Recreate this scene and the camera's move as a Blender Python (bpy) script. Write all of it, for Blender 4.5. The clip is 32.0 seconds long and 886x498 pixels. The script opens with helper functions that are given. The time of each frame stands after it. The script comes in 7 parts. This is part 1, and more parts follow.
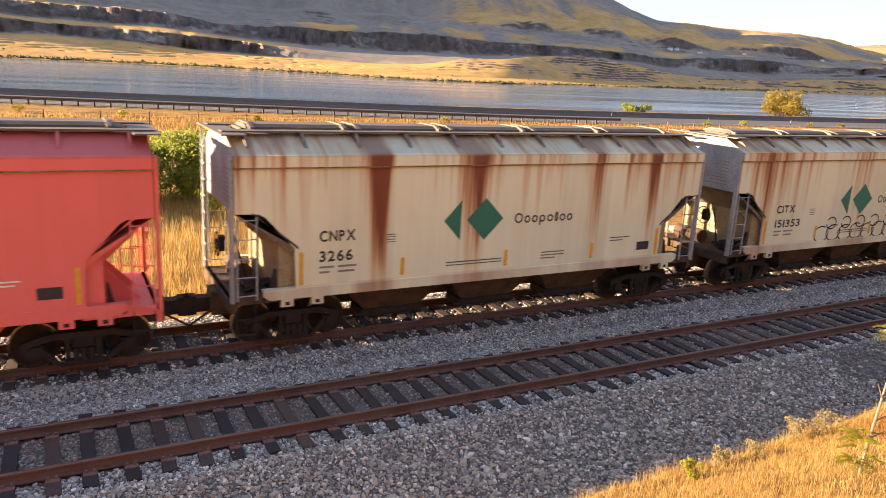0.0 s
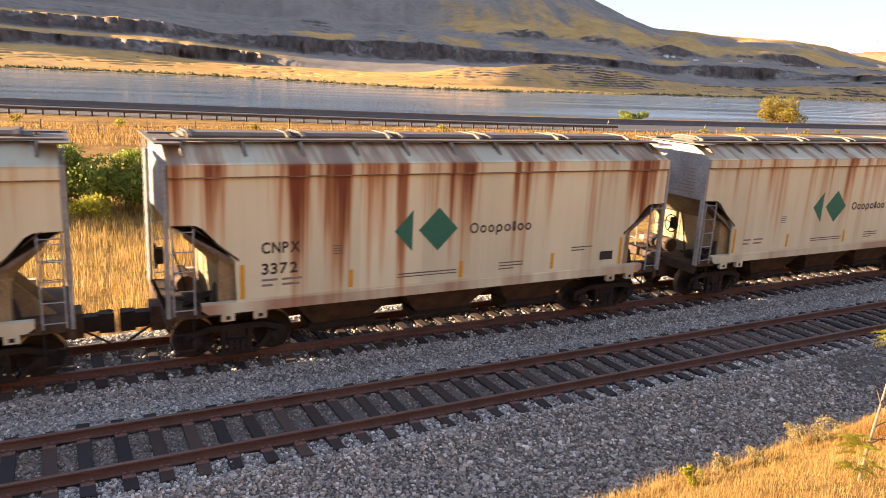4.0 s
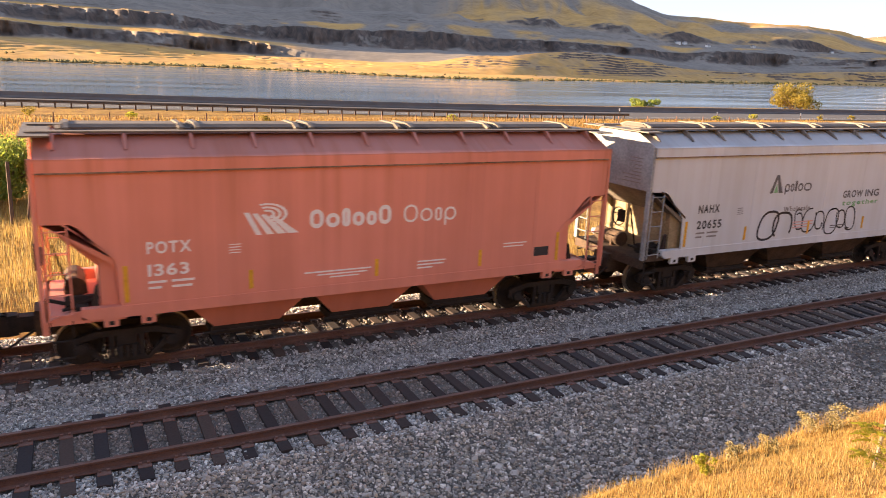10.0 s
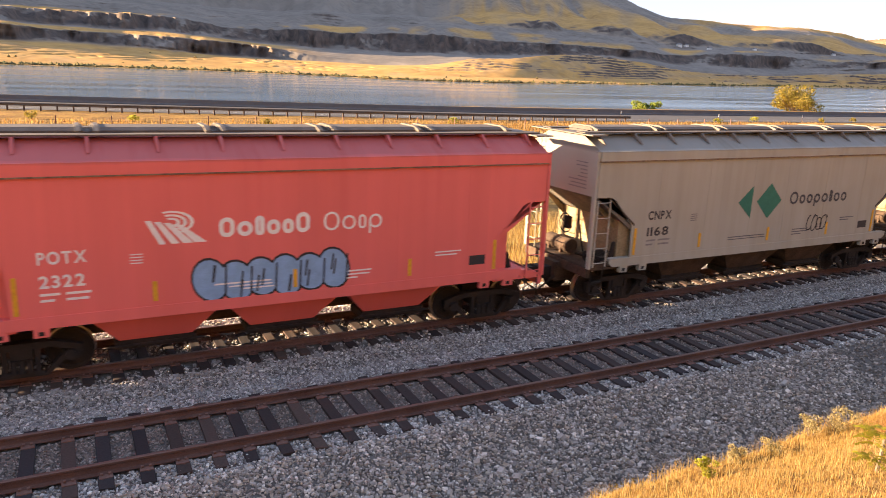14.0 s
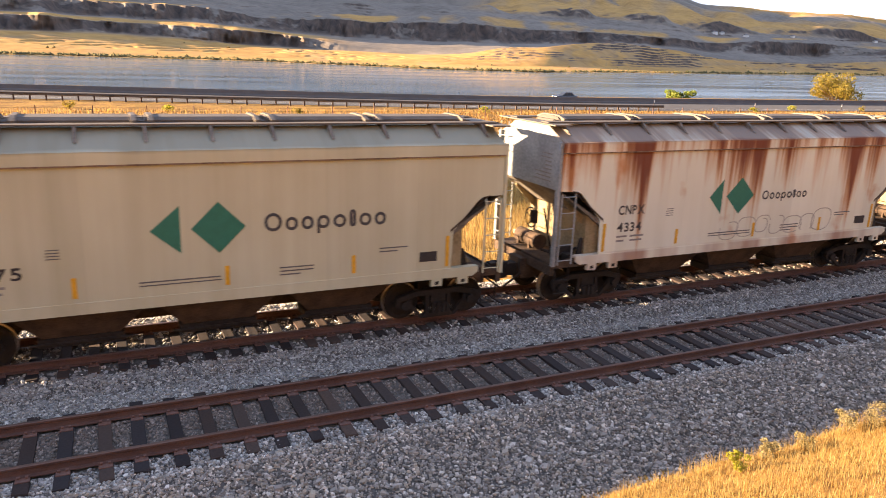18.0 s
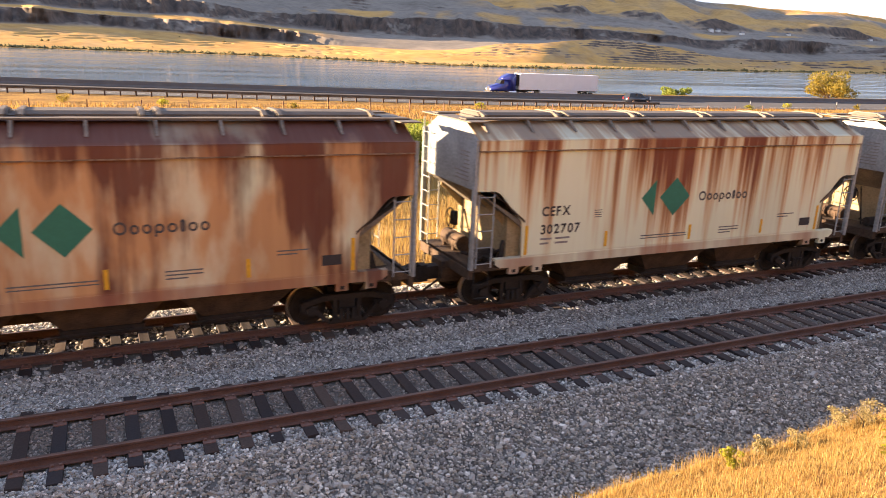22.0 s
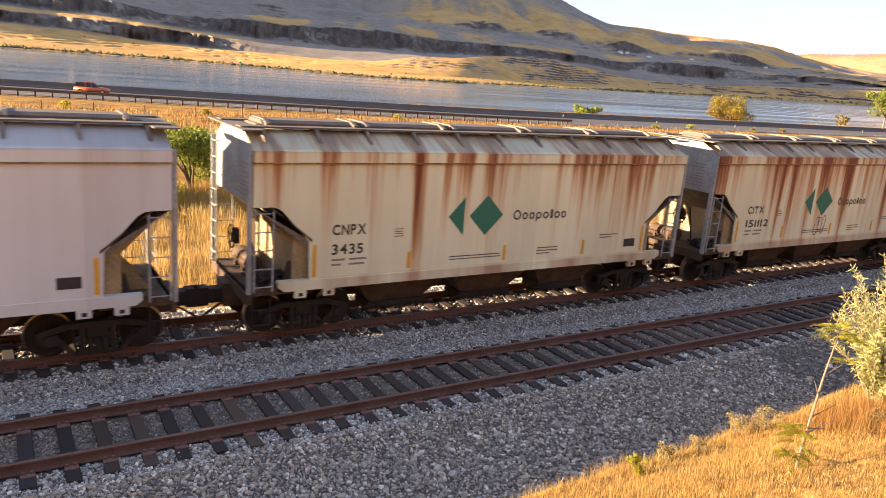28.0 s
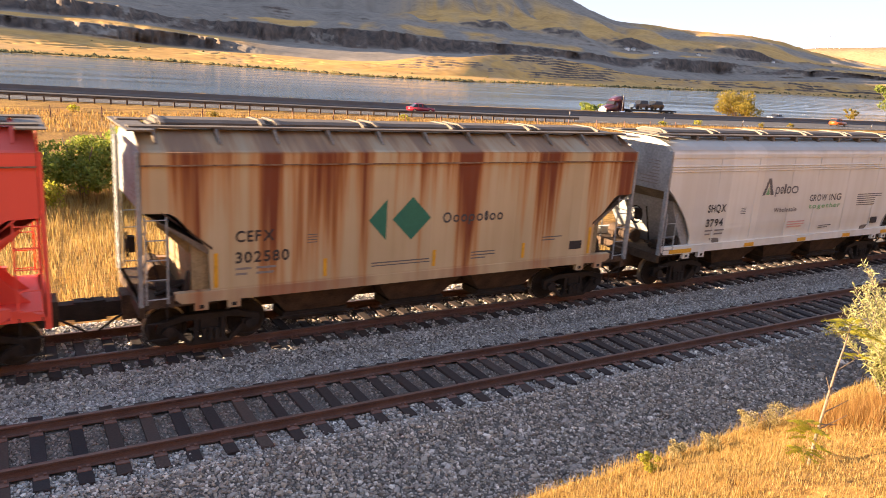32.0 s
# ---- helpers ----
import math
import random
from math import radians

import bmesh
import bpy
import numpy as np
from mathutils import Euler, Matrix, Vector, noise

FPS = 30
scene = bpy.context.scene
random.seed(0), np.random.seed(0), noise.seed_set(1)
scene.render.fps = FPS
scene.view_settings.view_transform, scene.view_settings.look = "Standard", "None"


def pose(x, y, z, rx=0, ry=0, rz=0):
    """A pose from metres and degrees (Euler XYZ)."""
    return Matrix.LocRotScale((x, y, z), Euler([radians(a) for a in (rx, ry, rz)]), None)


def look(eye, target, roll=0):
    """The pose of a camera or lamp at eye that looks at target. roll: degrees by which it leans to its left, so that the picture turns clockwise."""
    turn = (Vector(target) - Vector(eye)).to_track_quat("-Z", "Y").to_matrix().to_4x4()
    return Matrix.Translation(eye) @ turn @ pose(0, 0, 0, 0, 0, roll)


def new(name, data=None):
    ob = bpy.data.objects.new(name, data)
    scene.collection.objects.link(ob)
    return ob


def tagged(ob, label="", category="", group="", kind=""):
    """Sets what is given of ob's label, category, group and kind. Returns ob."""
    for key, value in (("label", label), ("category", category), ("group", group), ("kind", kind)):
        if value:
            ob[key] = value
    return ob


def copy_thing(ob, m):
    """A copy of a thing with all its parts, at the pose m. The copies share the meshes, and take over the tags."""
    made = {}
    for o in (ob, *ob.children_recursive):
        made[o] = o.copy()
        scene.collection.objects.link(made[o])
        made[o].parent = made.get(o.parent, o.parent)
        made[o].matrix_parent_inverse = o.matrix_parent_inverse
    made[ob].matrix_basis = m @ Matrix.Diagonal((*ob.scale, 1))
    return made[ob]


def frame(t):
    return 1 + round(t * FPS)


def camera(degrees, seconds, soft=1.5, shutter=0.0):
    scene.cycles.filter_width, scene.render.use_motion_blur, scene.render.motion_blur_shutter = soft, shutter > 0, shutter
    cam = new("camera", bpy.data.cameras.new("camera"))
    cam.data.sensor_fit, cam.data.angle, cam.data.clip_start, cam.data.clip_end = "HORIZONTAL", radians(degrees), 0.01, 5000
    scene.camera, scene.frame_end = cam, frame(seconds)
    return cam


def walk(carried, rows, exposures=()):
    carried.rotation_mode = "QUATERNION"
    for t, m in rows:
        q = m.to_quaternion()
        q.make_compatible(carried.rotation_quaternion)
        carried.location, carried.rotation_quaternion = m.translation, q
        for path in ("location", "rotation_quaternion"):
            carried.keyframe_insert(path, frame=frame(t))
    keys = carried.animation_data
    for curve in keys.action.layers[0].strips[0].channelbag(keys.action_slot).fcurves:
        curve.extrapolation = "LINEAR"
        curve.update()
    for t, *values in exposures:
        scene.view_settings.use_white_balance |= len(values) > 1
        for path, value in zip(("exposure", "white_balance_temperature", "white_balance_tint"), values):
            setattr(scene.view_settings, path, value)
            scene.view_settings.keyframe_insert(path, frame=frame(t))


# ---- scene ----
cam = camera(62.14, 32.0, soft=0.6, shutter=0.12)
EYE = Vector((-0.19, -12.73, 6.65))


def aim(heading, pitch, roll):
    """Pose at the standpoint: heading from +y towards +x, pitch up, roll, in degrees."""
    h, p = radians(heading), radians(pitch)
    way = Vector((math.sin(h) * math.cos(p), math.cos(h) * math.cos(p), math.sin(p)))
    return look(EYE, EYE + way * 10, roll)


PATH = (
    (0, 28.26, -13.95, 3.23), (0.5, 28.31, -13.92, 3.25), (1, 28.37, -13.87, 3.26), (1.5, 28.42, -13.82, 3.24),
    (2, 28.46, -13.77, 3.22), (2.5, 28.50, -13.69, 3.21), (3, 28.48, -13.53, 3.16), (3.5, 28.46, -13.35, 3.09),
    (5.5, 28.00, -13.46, 2.62), (6, 27.89, -13.67, 2.56), (6.5, 27.81, -13.96, 2.42), (7, 27.76, -14.15, 2.33),
    (7.5, 27.68, -14.27, 2.30), (8, 27.65, -14.28, 2.30), (8.5, 27.67, -14.23, 2.45), (9, 27.67, -14.16, 2.45),
    (9.5, 27.61, -14.17, 2.44), (10, 27.54, -14.17, 2.43), (10.5, 27.50, -14.21, 2.38), (11, 27.50, -14.21, 2.36),
    (11.5, 27.50, -14.15, 2.33), (12, 27.51, -14.02, 2.37), (12.5, 27.58, -13.85, 2.46), (13, 27.63, -13.76, 2.52),
    (13.5, 27.58, -13.79, 2.44), (14, 27.40, -13.96, 2.34), (14.5, 27.04, -14.24, 2.04), (16.5, 25.30, -15.04, 1.97),
    (17, 25.14, -15.02, 2.06), (17.5, 25.06, -14.94, 2.11), (18, 25.04, -14.85, 2.10), (18.5, 25.07, -14.84, 2.07),
    (19, 25.09, -14.87, 2.09), (19.5, 25.08, -14.90, 2.08), (20, 25.10, -14.92, 2.17), (20.5, 25.13, -14.94, 2.22),
    (21, 25.20, -15.01, 2.35), (21.5, 25.33, -15.09, 2.43), (22, 25.44, -15.15, 2.47), (22.5, 25.54, -15.16, 2.45),
    (23, 25.62, -15.10, 2.45), (23.5, 25.64, -15.04, 2.43), (24, 25.63, -15.00, 2.39), (24.5, 25.63, -14.99, 2.41),
    (25, 25.81, -15.04, 2.57), (25.5, 26.36, -15.05, 2.81), (27.5, 31.65, -14.10, 4.65), (28, 32.10, -13.84, 4.67),
    (28.5, 32.11, -13.70, 4.65), (29, 32.01, -13.61, 4.53), (29.5, 31.86, -13.59, 4.37), (30, 31.76, -13.64, 4.26),
    (30.5, 31.65, -13.76, 4.10), (31, 31.48, -13.86, 4.00), (31.5, 31.40, -13.95, 3.94), (32, 31.46, -13.94, 3.88),
)
walk(cam, [(t, aim(h, p, r)) for t, h, p, r in PATH],
     [(0, 2.47), (13, 2.49), (17, 2.61), (25, 2.59), (28, 2.47), (32, 2.47)])

# ---- light ----
SUN_HEADING, SUN_HEIGHT = -66.0, 10.8          # from +y towards +x; degrees above the horizon
world = bpy.data.worlds.new("sky")
scene.world = world
world.use_nodes = True
wn, wl = world.node_tree.nodes, world.node_tree.links
wn.clear()
sky = wn.new("ShaderNodeTexSky")
sky.sky_type = "NISHITA"
sky.sun_disc = False
sky.sun_elevation = radians(SUN_HEIGHT)
sky.sun_rotation = radians(SUN_HEADING)
sky.air_density, sky.dust_density, sky.ozone_density = 1.0, 0.35, 2.6
bg = wn.new("ShaderNodeBackground")
bg.inputs["Strength"].default_value = 0.112
wout = wn.new("ShaderNodeOutputWorld")
# thin high wisps of cloud
wtc, wmap, wisp, wgain, wmul = [wn.new("ShaderNode" + k) for k in ("TexCoord", "Mapping", "TexNoise", "MapRange", "VectorMath")]
wmap.inputs["Scale"].default_value = (1.2, 1.2, 9.0)
wisp.inputs["Scale"].default_value, wisp.inputs["Detail"].default_value = 2.2, 6
wgain.inputs["From Min"].default_value, wgain.inputs["From Max"].default_value = 0.5, 0.72
wgain.inputs["To Min"].default_value, wgain.inputs["To Max"].default_value = 1.25, 1.42
wmul.operation = "SCALE"
wl.new(wtc.outputs["Generated"], wmap.inputs["Vector"])
wl.new(wmap.outputs[0], wisp.inputs["Vector"])
wl.new(wisp.outputs[0], wgain.inputs[0])
veil = wn.new("ShaderNodeGamma")               # high veil of cloud that evens the sky out
veil.inputs["Gamma"].default_value = 0.3
wl.new(sky.outputs[0], veil.inputs[0])
blue = wn.new("ShaderNodeVectorMath")
blue.operation = "MULTIPLY"
blue.inputs[1].default_value = (0.83, 0.95, 1.16)
wl.new(veil.outputs[0], blue.inputs[0])
wl.new(blue.outputs[0], wmul.inputs[0])
wl.new(wgain.outputs[0], wmul.inputs["Scale"])
wl.new(wmul.outputs[0], bg.inputs[0])
wl.new(bg.outputs[0], wout.inputs[0])
sun_data = bpy.data.lights.new("sun", "SUN")
sun_data.energy, sun_data.angle, sun_data.color = 5.0, radians(0.6), (1.0, 0.79, 0.49)
sun = new("sun", sun_data)
sh, se = radians(SUN_HEADING), radians(SUN_HEIGHT)
SUN_WAY = Vector((math.sin(sh) * math.cos(se), math.cos(sh) * math.cos(se), math.sin(se)))
sun.matrix_world = look(SUN_WAY * 50, (0, 0, 0))
scene.view_settings.use_white_balance = True
scene.view_settings.white_balance_temperature, scene.view_settings.white_balance_tint = 6950, 23

# ---- plan ----
TRACK_Y = 4.294         # centre of the train's track; the empty track's centre is y = 0
TIE_STEP = 0.5785
WATER_Z = -6.0


def np_step(a, b, v):
    k = np.clip((v - a) / (b - a), 0, 1)
    return k * k * (3 - 2 * k)


def road_mid(x):
    """y of the concrete barrier in the middle of the highway."""
    d = (65.0 - x) / 12.0
    return 99.5 + 0.24 * 12.0 * (np.log1p(np.exp(-np.abs(d))) + np.maximum(d, 0))


# ---- materials ----
def mat(name, colour, rough=0.7, metal=0.0, scale=8.0, vary=0.25, bump=0.2, fine=60.0, tint=None, spec=0.4, coord="Object"):
    """A surface with two scales of colour variation and a fine relief."""
    m = bpy.data.materials.new(name)
    m.use_nodes = True
    n, l = m.node_tree.nodes, m.node_tree.links
    b = n["Principled BSDF"]
    tc = n.new("ShaderNodeTexCoord")
    big, small = n.new("ShaderNodeTexNoise"), n.new("ShaderNodeTexNoise")
    big.inputs["Scale"].default_value, small.inputs["Scale"].default_value = scale, fine
    big.inputs["Detail"].default_value = small.inputs["Detail"].default_value = 5
    l.new(tc.outputs[coord], big.inputs["Vector"])
    l.new(tc.outputs[coord], small.inputs["Vector"])
    mix = n.new("ShaderNodeMix")
    mix.data_type = "RGBA"
    mix.inputs["A"].default_value = (*[max(0, c * (1 - vary)) for c in colour], 1)
    t = tint or colour
    mix.inputs["B"].default_value = (*[min(1, c * (1 + vary * 0.8)) for c in t], 1)
    add = n.new("ShaderNodeMath")
    add.operation = "MULTIPLY_ADD"
    add.inputs[1].default_value = 0.5
    half = n.new("ShaderNodeMath")
    half.operation = "MULTIPLY"
    half.inputs[1].default_value = 0.5
    l.new(small.outputs[0], half.inputs[0])
    l.new(big.outputs[0], add.inputs[0])
    l.new(half.outputs[0], add.inputs[2])
    ramp = n.new("ShaderNodeMapRange")
    ramp.inputs["From Min"].default_value, ramp.inputs["From Max"].default_value = 0.32, 0.68
    l.new(add.outputs[0], ramp.inputs[0])
    l.new(ramp.outputs[0], mix.inputs["Factor"])
    l.new(mix.outputs["Result"], b.inputs["Base Color"])
    b.inputs["Roughness"].default_value, b.inputs["Metallic"].default_value = rough, metal
    b.inputs["Specular IOR Level"].default_value = spec
    if bump:
        bn = n.new("ShaderNodeBump")
        bn.inputs["Strength"].default_value, bn.inputs["Distance"].default_value = bump, 0.02
        l.new(small.outputs[0], bn.inputs["Height"])
        l.new(bn.outputs[0], b.inputs["Normal"])
    return m


def rand_mat(name, colours, rough=0.85, per="island", vary=0.2, fine=40.0):
    """Each loose piece (or each object) takes its own tone out of colours."""
    m = mat(name, colours[0], rough, vary=vary, fine=fine, bump=0.3)
    n, l = m.node_tree.nodes, m.node_tree.links
    b = n["Principled BSDF"]
    src = n.new("ShaderNodeNewGeometry" if per == "island" else "ShaderNodeObjectInfo")
    ramp = n.new("ShaderNodeValToRGB")
    ramp.color_ramp.interpolation = "LINEAR"
    els = ramp.color_ramp.elements
    while len(els) < len(colours):
        els.new(0.5)
    for i, c in enumerate(colours):
        els[i].position = i / (len(colours) - 1)
        els[i].color = (*c, 1)
    l.new(src.outputs["Random Per Island" if per == "island" else "Random"], ramp.inputs[0])
    nz = n.new("ShaderNodeTexNoise")
    nz.inputs["Scale"].default_value, nz.inputs["Detail"].default_value = fine, 4
    tc = n.new("ShaderNodeTexCoord")
    l.new(tc.outputs["Object"], nz.inputs["Vector"])
    mr = n.new("ShaderNodeMapRange")
    mr.inputs["To Min"].default_value, mr.inputs["To Max"].default_value = 1 - vary, 1 + vary
    l.new(nz.outputs[0], mr.inputs[0])
    mul = n.new("ShaderNodeVectorMath")
    mul.operation = "SCALE"
    l.new(ramp.outputs[0], mul.inputs[0])
    l.new(mr.outputs[0], mul.inputs["Scale"])
    l.new(mul.outputs[0], b.inputs["Base Color"])
    return m


def paint(name, base, rust=0.5, seed=0.0, dirt=0.35, blotch=0.0, gloss=0.5, drip=1.0):
    """Car paint with rust that runs down from the roof in streaks, blotches, and dust along the sill."""
    m = bpy.data.materials.new(name)
    m.use_nodes = True
    n, l = m.node_tree.nodes, m.node_tree.links
    b = n["Principled BSDF"]

    def node(kind, op=None, **inputs):
        k = n.new("ShaderNode" + kind)
        if op:
            k.operation = op
        for key, v in inputs.items():
            i = k.inputs[int(key[1:])] if key[0] == "i" and key[1:].isdigit() else k.inputs[key.replace("_", " ")]
            if isinstance(v, bpy.types.NodeSocket):
                l.new(v, i)
            else:
                i.default_value = v
        return k

    def blend(f, a, c):
        k = n.new("ShaderNodeMix")
        k.data_type = "RGBA"
        for key, v in (("Factor", f), ("A", a), ("B", c)):
            if isinstance(v, bpy.types.NodeSocket):
                l.new(v, k.inputs[key])
            else:
                k.inputs[key].default_value = v
        return k.outputs["Result"]

    xyz = node("SeparateXYZ", i0=node("TexCoord").outputs["Object"])
    x, y, z = xyz.outputs
    xs = node("Math", "ADD", i0=x, i1=seed * 37.0).outputs[0]
    ys = node("Math", "MULTIPLY", i0=y, i1=0.35).outputs[0]

    def streak(sx, sz, detail=3.0):
        v = node("CombineXYZ", X=node("Math", "MULTIPLY", i0=xs, i1=sx).outputs[0], Y=ys,
                 Z=node("Math", "MULTIPLY", i0=z, i1=sz).outputs[0])
        return node("TexNoise", Vector=v.outputs[0], Scale=1.0, Detail=detail).outputs[0]

    wide, thin, soft, hair = streak(0.95, 0.06), streak(2.9, 0.10, 3.0), streak(0.75, 0.55, 6.0), streak(15.0, 0.35, 3.0)
    col = node("Math", "ADD", i0=node("Math", "MULTIPLY", i0=wide, i1=0.42).outputs[0],
               i1=node("Math", "MULTIPLY", i0=thin, i1=0.50).outputs[0]).outputs[0]
    col = node("Math", "ADD", i0=col, i1=node("Math", "MULTIPLY", i0=hair, i1=0.08).outputs[0]).outputs[0]
    depth = node("Math", "SUBTRACT", i0=4.95, i1=z).outputs[0]            # metres below the top of the roof
    fall = node("Math", "MULTIPLY", i0=node("Math", "MAXIMUM", i0=depth, i1=0.0).outputs[0], i1=0.044 / drip).outputs[0]
    lift = node("Math", "SUBTRACT", i0=col, i1=fall).outputs[0]
    thr = 0.552 - 0.155 * rust
    stain = node("MapRange", Value=lift, From_Min=thr - 0.045, From_Max=thr + 0.055).outputs[0]
    core = node("MapRange", Value=lift, From_Min=thr + 0.015, From_Max=thr + 0.10).outputs[0]
    worn = node("MapRange", Value=hair, From_Min=0.3, From_Max=0.6, To_Min=0.65, To_Max=1.0).outputs[0]
    stain = node("Math", "MULTIPLY", i0=stain, i1=worn).outputs[0]
    patch = node("MapRange", Value=soft, From_Min=0.68 - 0.30 * blotch, From_Max=0.77 - 0.28 * blotch).outputs[0]
    grime = node("MapRange", Value=node("Math", "ADD", i0=node("Math", "MULTIPLY", i0=thin, i1=0.6).outputs[0],
                 i1=node("Math", "MULTIPLY", i0=soft, i1=0.5).outputs[0]).outputs[0], From_Min=0.40, From_Max=0.72).outputs[0]
    plate = node("TexWhiteNoise", Vector=node("CombineXYZ", X=node("Math", "FLOOR", i0=node("Math", "MULTIPLY", i0=xs, i1=0.62).outputs[0]).outputs[0], Y=seed).outputs[0]).outputs[0]
    dull = tuple(c * k for c, k in zip(base, (0.70, 0.645, 0.55)))
    c0 = blend(node("Math", "MULTIPLY", i0=grime, i1=dirt).outputs[0], (*base, 1), (*dull, 1))
    c1 = blend(node("Math", "MULTIPLY", i0=stain, i1=min(0.85, 1.7 * rust)).outputs[0], c0, (0.53, 0.215, 0.05, 1))
    c2 = blend(node("Math", "MULTIPLY", i0=core, i1=min(0.9, 1.7 * rust)).outputs[0], c1, (0.16, 0.034, 0.017, 1))
    out = c2
    if blotch:
        if blotch > 0.5:
            # an orange wash over the cream, and dark scabs that hang down from the eave
            wash = node("MapRange", Value=streak(1.1, 0.45, 5.0), From_Min=0.62 - 0.38 * blotch, From_Max=0.80 - 0.30 * blotch).outputs[0]
            out = blend(node("Math", "MULTIPLY", i0=wash, i1=0.82).outputs[0], c0, blend(thin, (0.60, 0.26, 0.07, 1), (0.36, 0.115, 0.03, 1)))
            high = node("Math", "MULTIPLY", i0=fall, i1=0.9).outputs[0]
            scab = node("Math", "ADD", i0=node("Math", "MULTIPLY", i0=streak(0.55, 0.22, 6.0), i1=0.75).outputs[0], i1=node("Math", "MULTIPLY", i0=thin, i1=0.28).outputs[0]).outputs[0]
            scab = node("MapRange", Value=node("Math", "SUBTRACT", i0=scab, i1=high).outputs[0], From_Min=0.42, From_Max=0.50).outputs[0]
            out = blend(node("Math", "MULTIPLY", i0=scab, i1=0.9).outputs[0], out, blend(soft, (0.07, 0.018, 0.018, 1), (0.16, 0.045, 0.026, 1)))
        else:
            out = blend(node("Math", "MULTIPLY", i0=patch, i1=0.85).outputs[0], c2, blend(thin, (0.60, 0.27, 0.09, 1), (0.40, 0.13, 0.045, 1)))
    # soot on the roof, and on rusty cars a rusty bloom along the sill
    roof = node("MapRange", Value=node("Math", "ADD", i0=z, i1=node("Math", "MULTIPLY", i0=soft, i1=0.12).outputs[0]).outputs[0], From_Min=4.63, From_Max=4.72).outputs[0]
    soot = tuple(0.36 * c + 0.02 * k for c, k in zip(base, (1.0, 1.05, 1.2)))
    if blotch > 0.5:
        soot = (0.10, 0.04, 0.032)
    out = blend(node("Math", "MULTIPLY", i0=roof, i1=(0.55 + 0.4 * dirt) * (0.85 if 0.3 < rust < 0.8 else 1.0)).outputs[0], out, (*soot, 1))
    sill = node("MapRange", Value=z, From_Min=1.70, From_Max=1.60).outputs[0]
    bloom = node("MapRange", Value=wide, From_Min=0.35, From_Max=0.6).outputs[0]
    out = blend(node("Math", "MULTIPLY", i0=node("Math", "MULTIPLY", i0=sill, i1=bloom).outputs[0], i1=min(0.75, rust * 1.1)).outputs[0], out, (0.30, 0.12, 0.075, 1))
    panel = node("VectorMath", "SCALE", i0=out, Scale=node("MapRange", Value=plate, To_Min=0.92, To_Max=1.05).outputs[0]).outputs[0]
    l.new(panel, b.inputs["Base Color"])
    rough = node("MapRange", Value=stain, To_Min=1 - gloss, To_Max=0.9).outputs[0]
    l.new(rough, b.inputs["Roughness"])
    b.inputs["Specular IOR Level"].default_value = 0.35
    fine = node("TexNoise", Vector=node("TexCoord").outputs["Object"], Scale=1.3, Detail=6.0).outputs[0]
    bump = node("Bump", Strength=0.10, Distance=0.03, Height=fine)
    l.new(bump.outputs[0], b.inputs["Normal"])
    return m


RUSTY = mat("weathered_rail_steel", (0.13, 0.06, 0.048), 0.8, 0.25, 2.0, 0.35, 0.3, 50, tint=(0.135, 0.075, 0.058))
POLISH = mat("worn_railhead", (0.17, 0.105, 0.085), 0.5, 0.5, 3.0, 0.2, 0.05)
TIE_WOOD = rand_mat("creosoted_wood", [(0.022, 0.017, 0.018), (0.042, 0.028, 0.024), (0.028, 0.024, 0.026), (0.085, 0.056, 0.044), (0.026, 0.019, 0.019), (0.05, 0.032, 0.026)], 0.9, "object", 0.45, 22)
PLATE = mat("tie_plate_rust", (0.19, 0.10, 0.078), 0.85, 0.1, 9, 0.3)
BLACK = mat("grimy_black_steel", (0.014, 0.012, 0.012), 0.8, 0.1, 4, 0.45, 0.3, 40, tint=(0.03, 0.022, 0.018))
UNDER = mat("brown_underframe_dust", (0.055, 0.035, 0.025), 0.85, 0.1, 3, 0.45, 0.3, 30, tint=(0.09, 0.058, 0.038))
TREAD = mat("polished_wheel_tread", (0.32, 0.29, 0.27), 0.35, 0.9, 3, 0.2, 0.05)
GALV = mat("galvanised_steel", (0.15, 0.125, 0.10), 0.6, 0.2, 6, 0.25, 0.1)
GALV_DULL = mat("weathered_galvanised_steel", (0.12, 0.10, 0.085), 0.85, 0.0, 3, 0.3, 0.1)
# dark grey for the slope sheets and the roof brackets
SLOPE_GREY = mat("dark_grey_slope_sheet", (0.13, 0.115, 0.10), 0.85, 0.0, 1.5, 0.4, 0.2, 18, tint=(0.20, 0.17, 0.14))
# cream web plates, with the gold of sunlight put into the colour
WEB_SUN_GOLD = mat("sun_gold_web_plate", (0.27, 0.21, 0.115), 0.85, 0.0, 1.5, 0.3, 0.1, 16, tint=(0.32, 0.25, 0.15))
END_GREY = mat("weathered_grey_end_paint", (0.25, 0.27, 0.28), 0.8, 0.0, 1.2, 0.3, 0.1, 14, tint=(0.31, 0.325, 0.33))
# dark brown that paints the shadow under the top chord
CHORD_SHADOW = mat("shadow_tone_under_chord", (0.13, 0.075, 0.055), 0.9, 0, 1.5, 0.5, 0.1, 12, tint=(0.24, 0.17, 0.12))
GREEN = mat("faded_green_lettering", (0.022, 0.165, 0.115), 0.6, 0, 5, 0.18, 0.05)
DARK_INK = mat("black_lettering", (0.035, 0.032, 0.036), 0.6, 0, 9, 0.3, 0.05)
MARK_INK = mat("dark_grey_lettering", (0.062, 0.06, 0.066), 0.7, 0, 9, 0.3, 0.05)
GREY_INK = mat("grey_lettering", (0.13, 0.125, 0.13), 0.7, 0, 9, 0.3, 0.05)
FADED_INK = mat("faded_small_lettering", (0.24, 0.22, 0.21), 0.8, 0, 9, 0.3, 0.05)
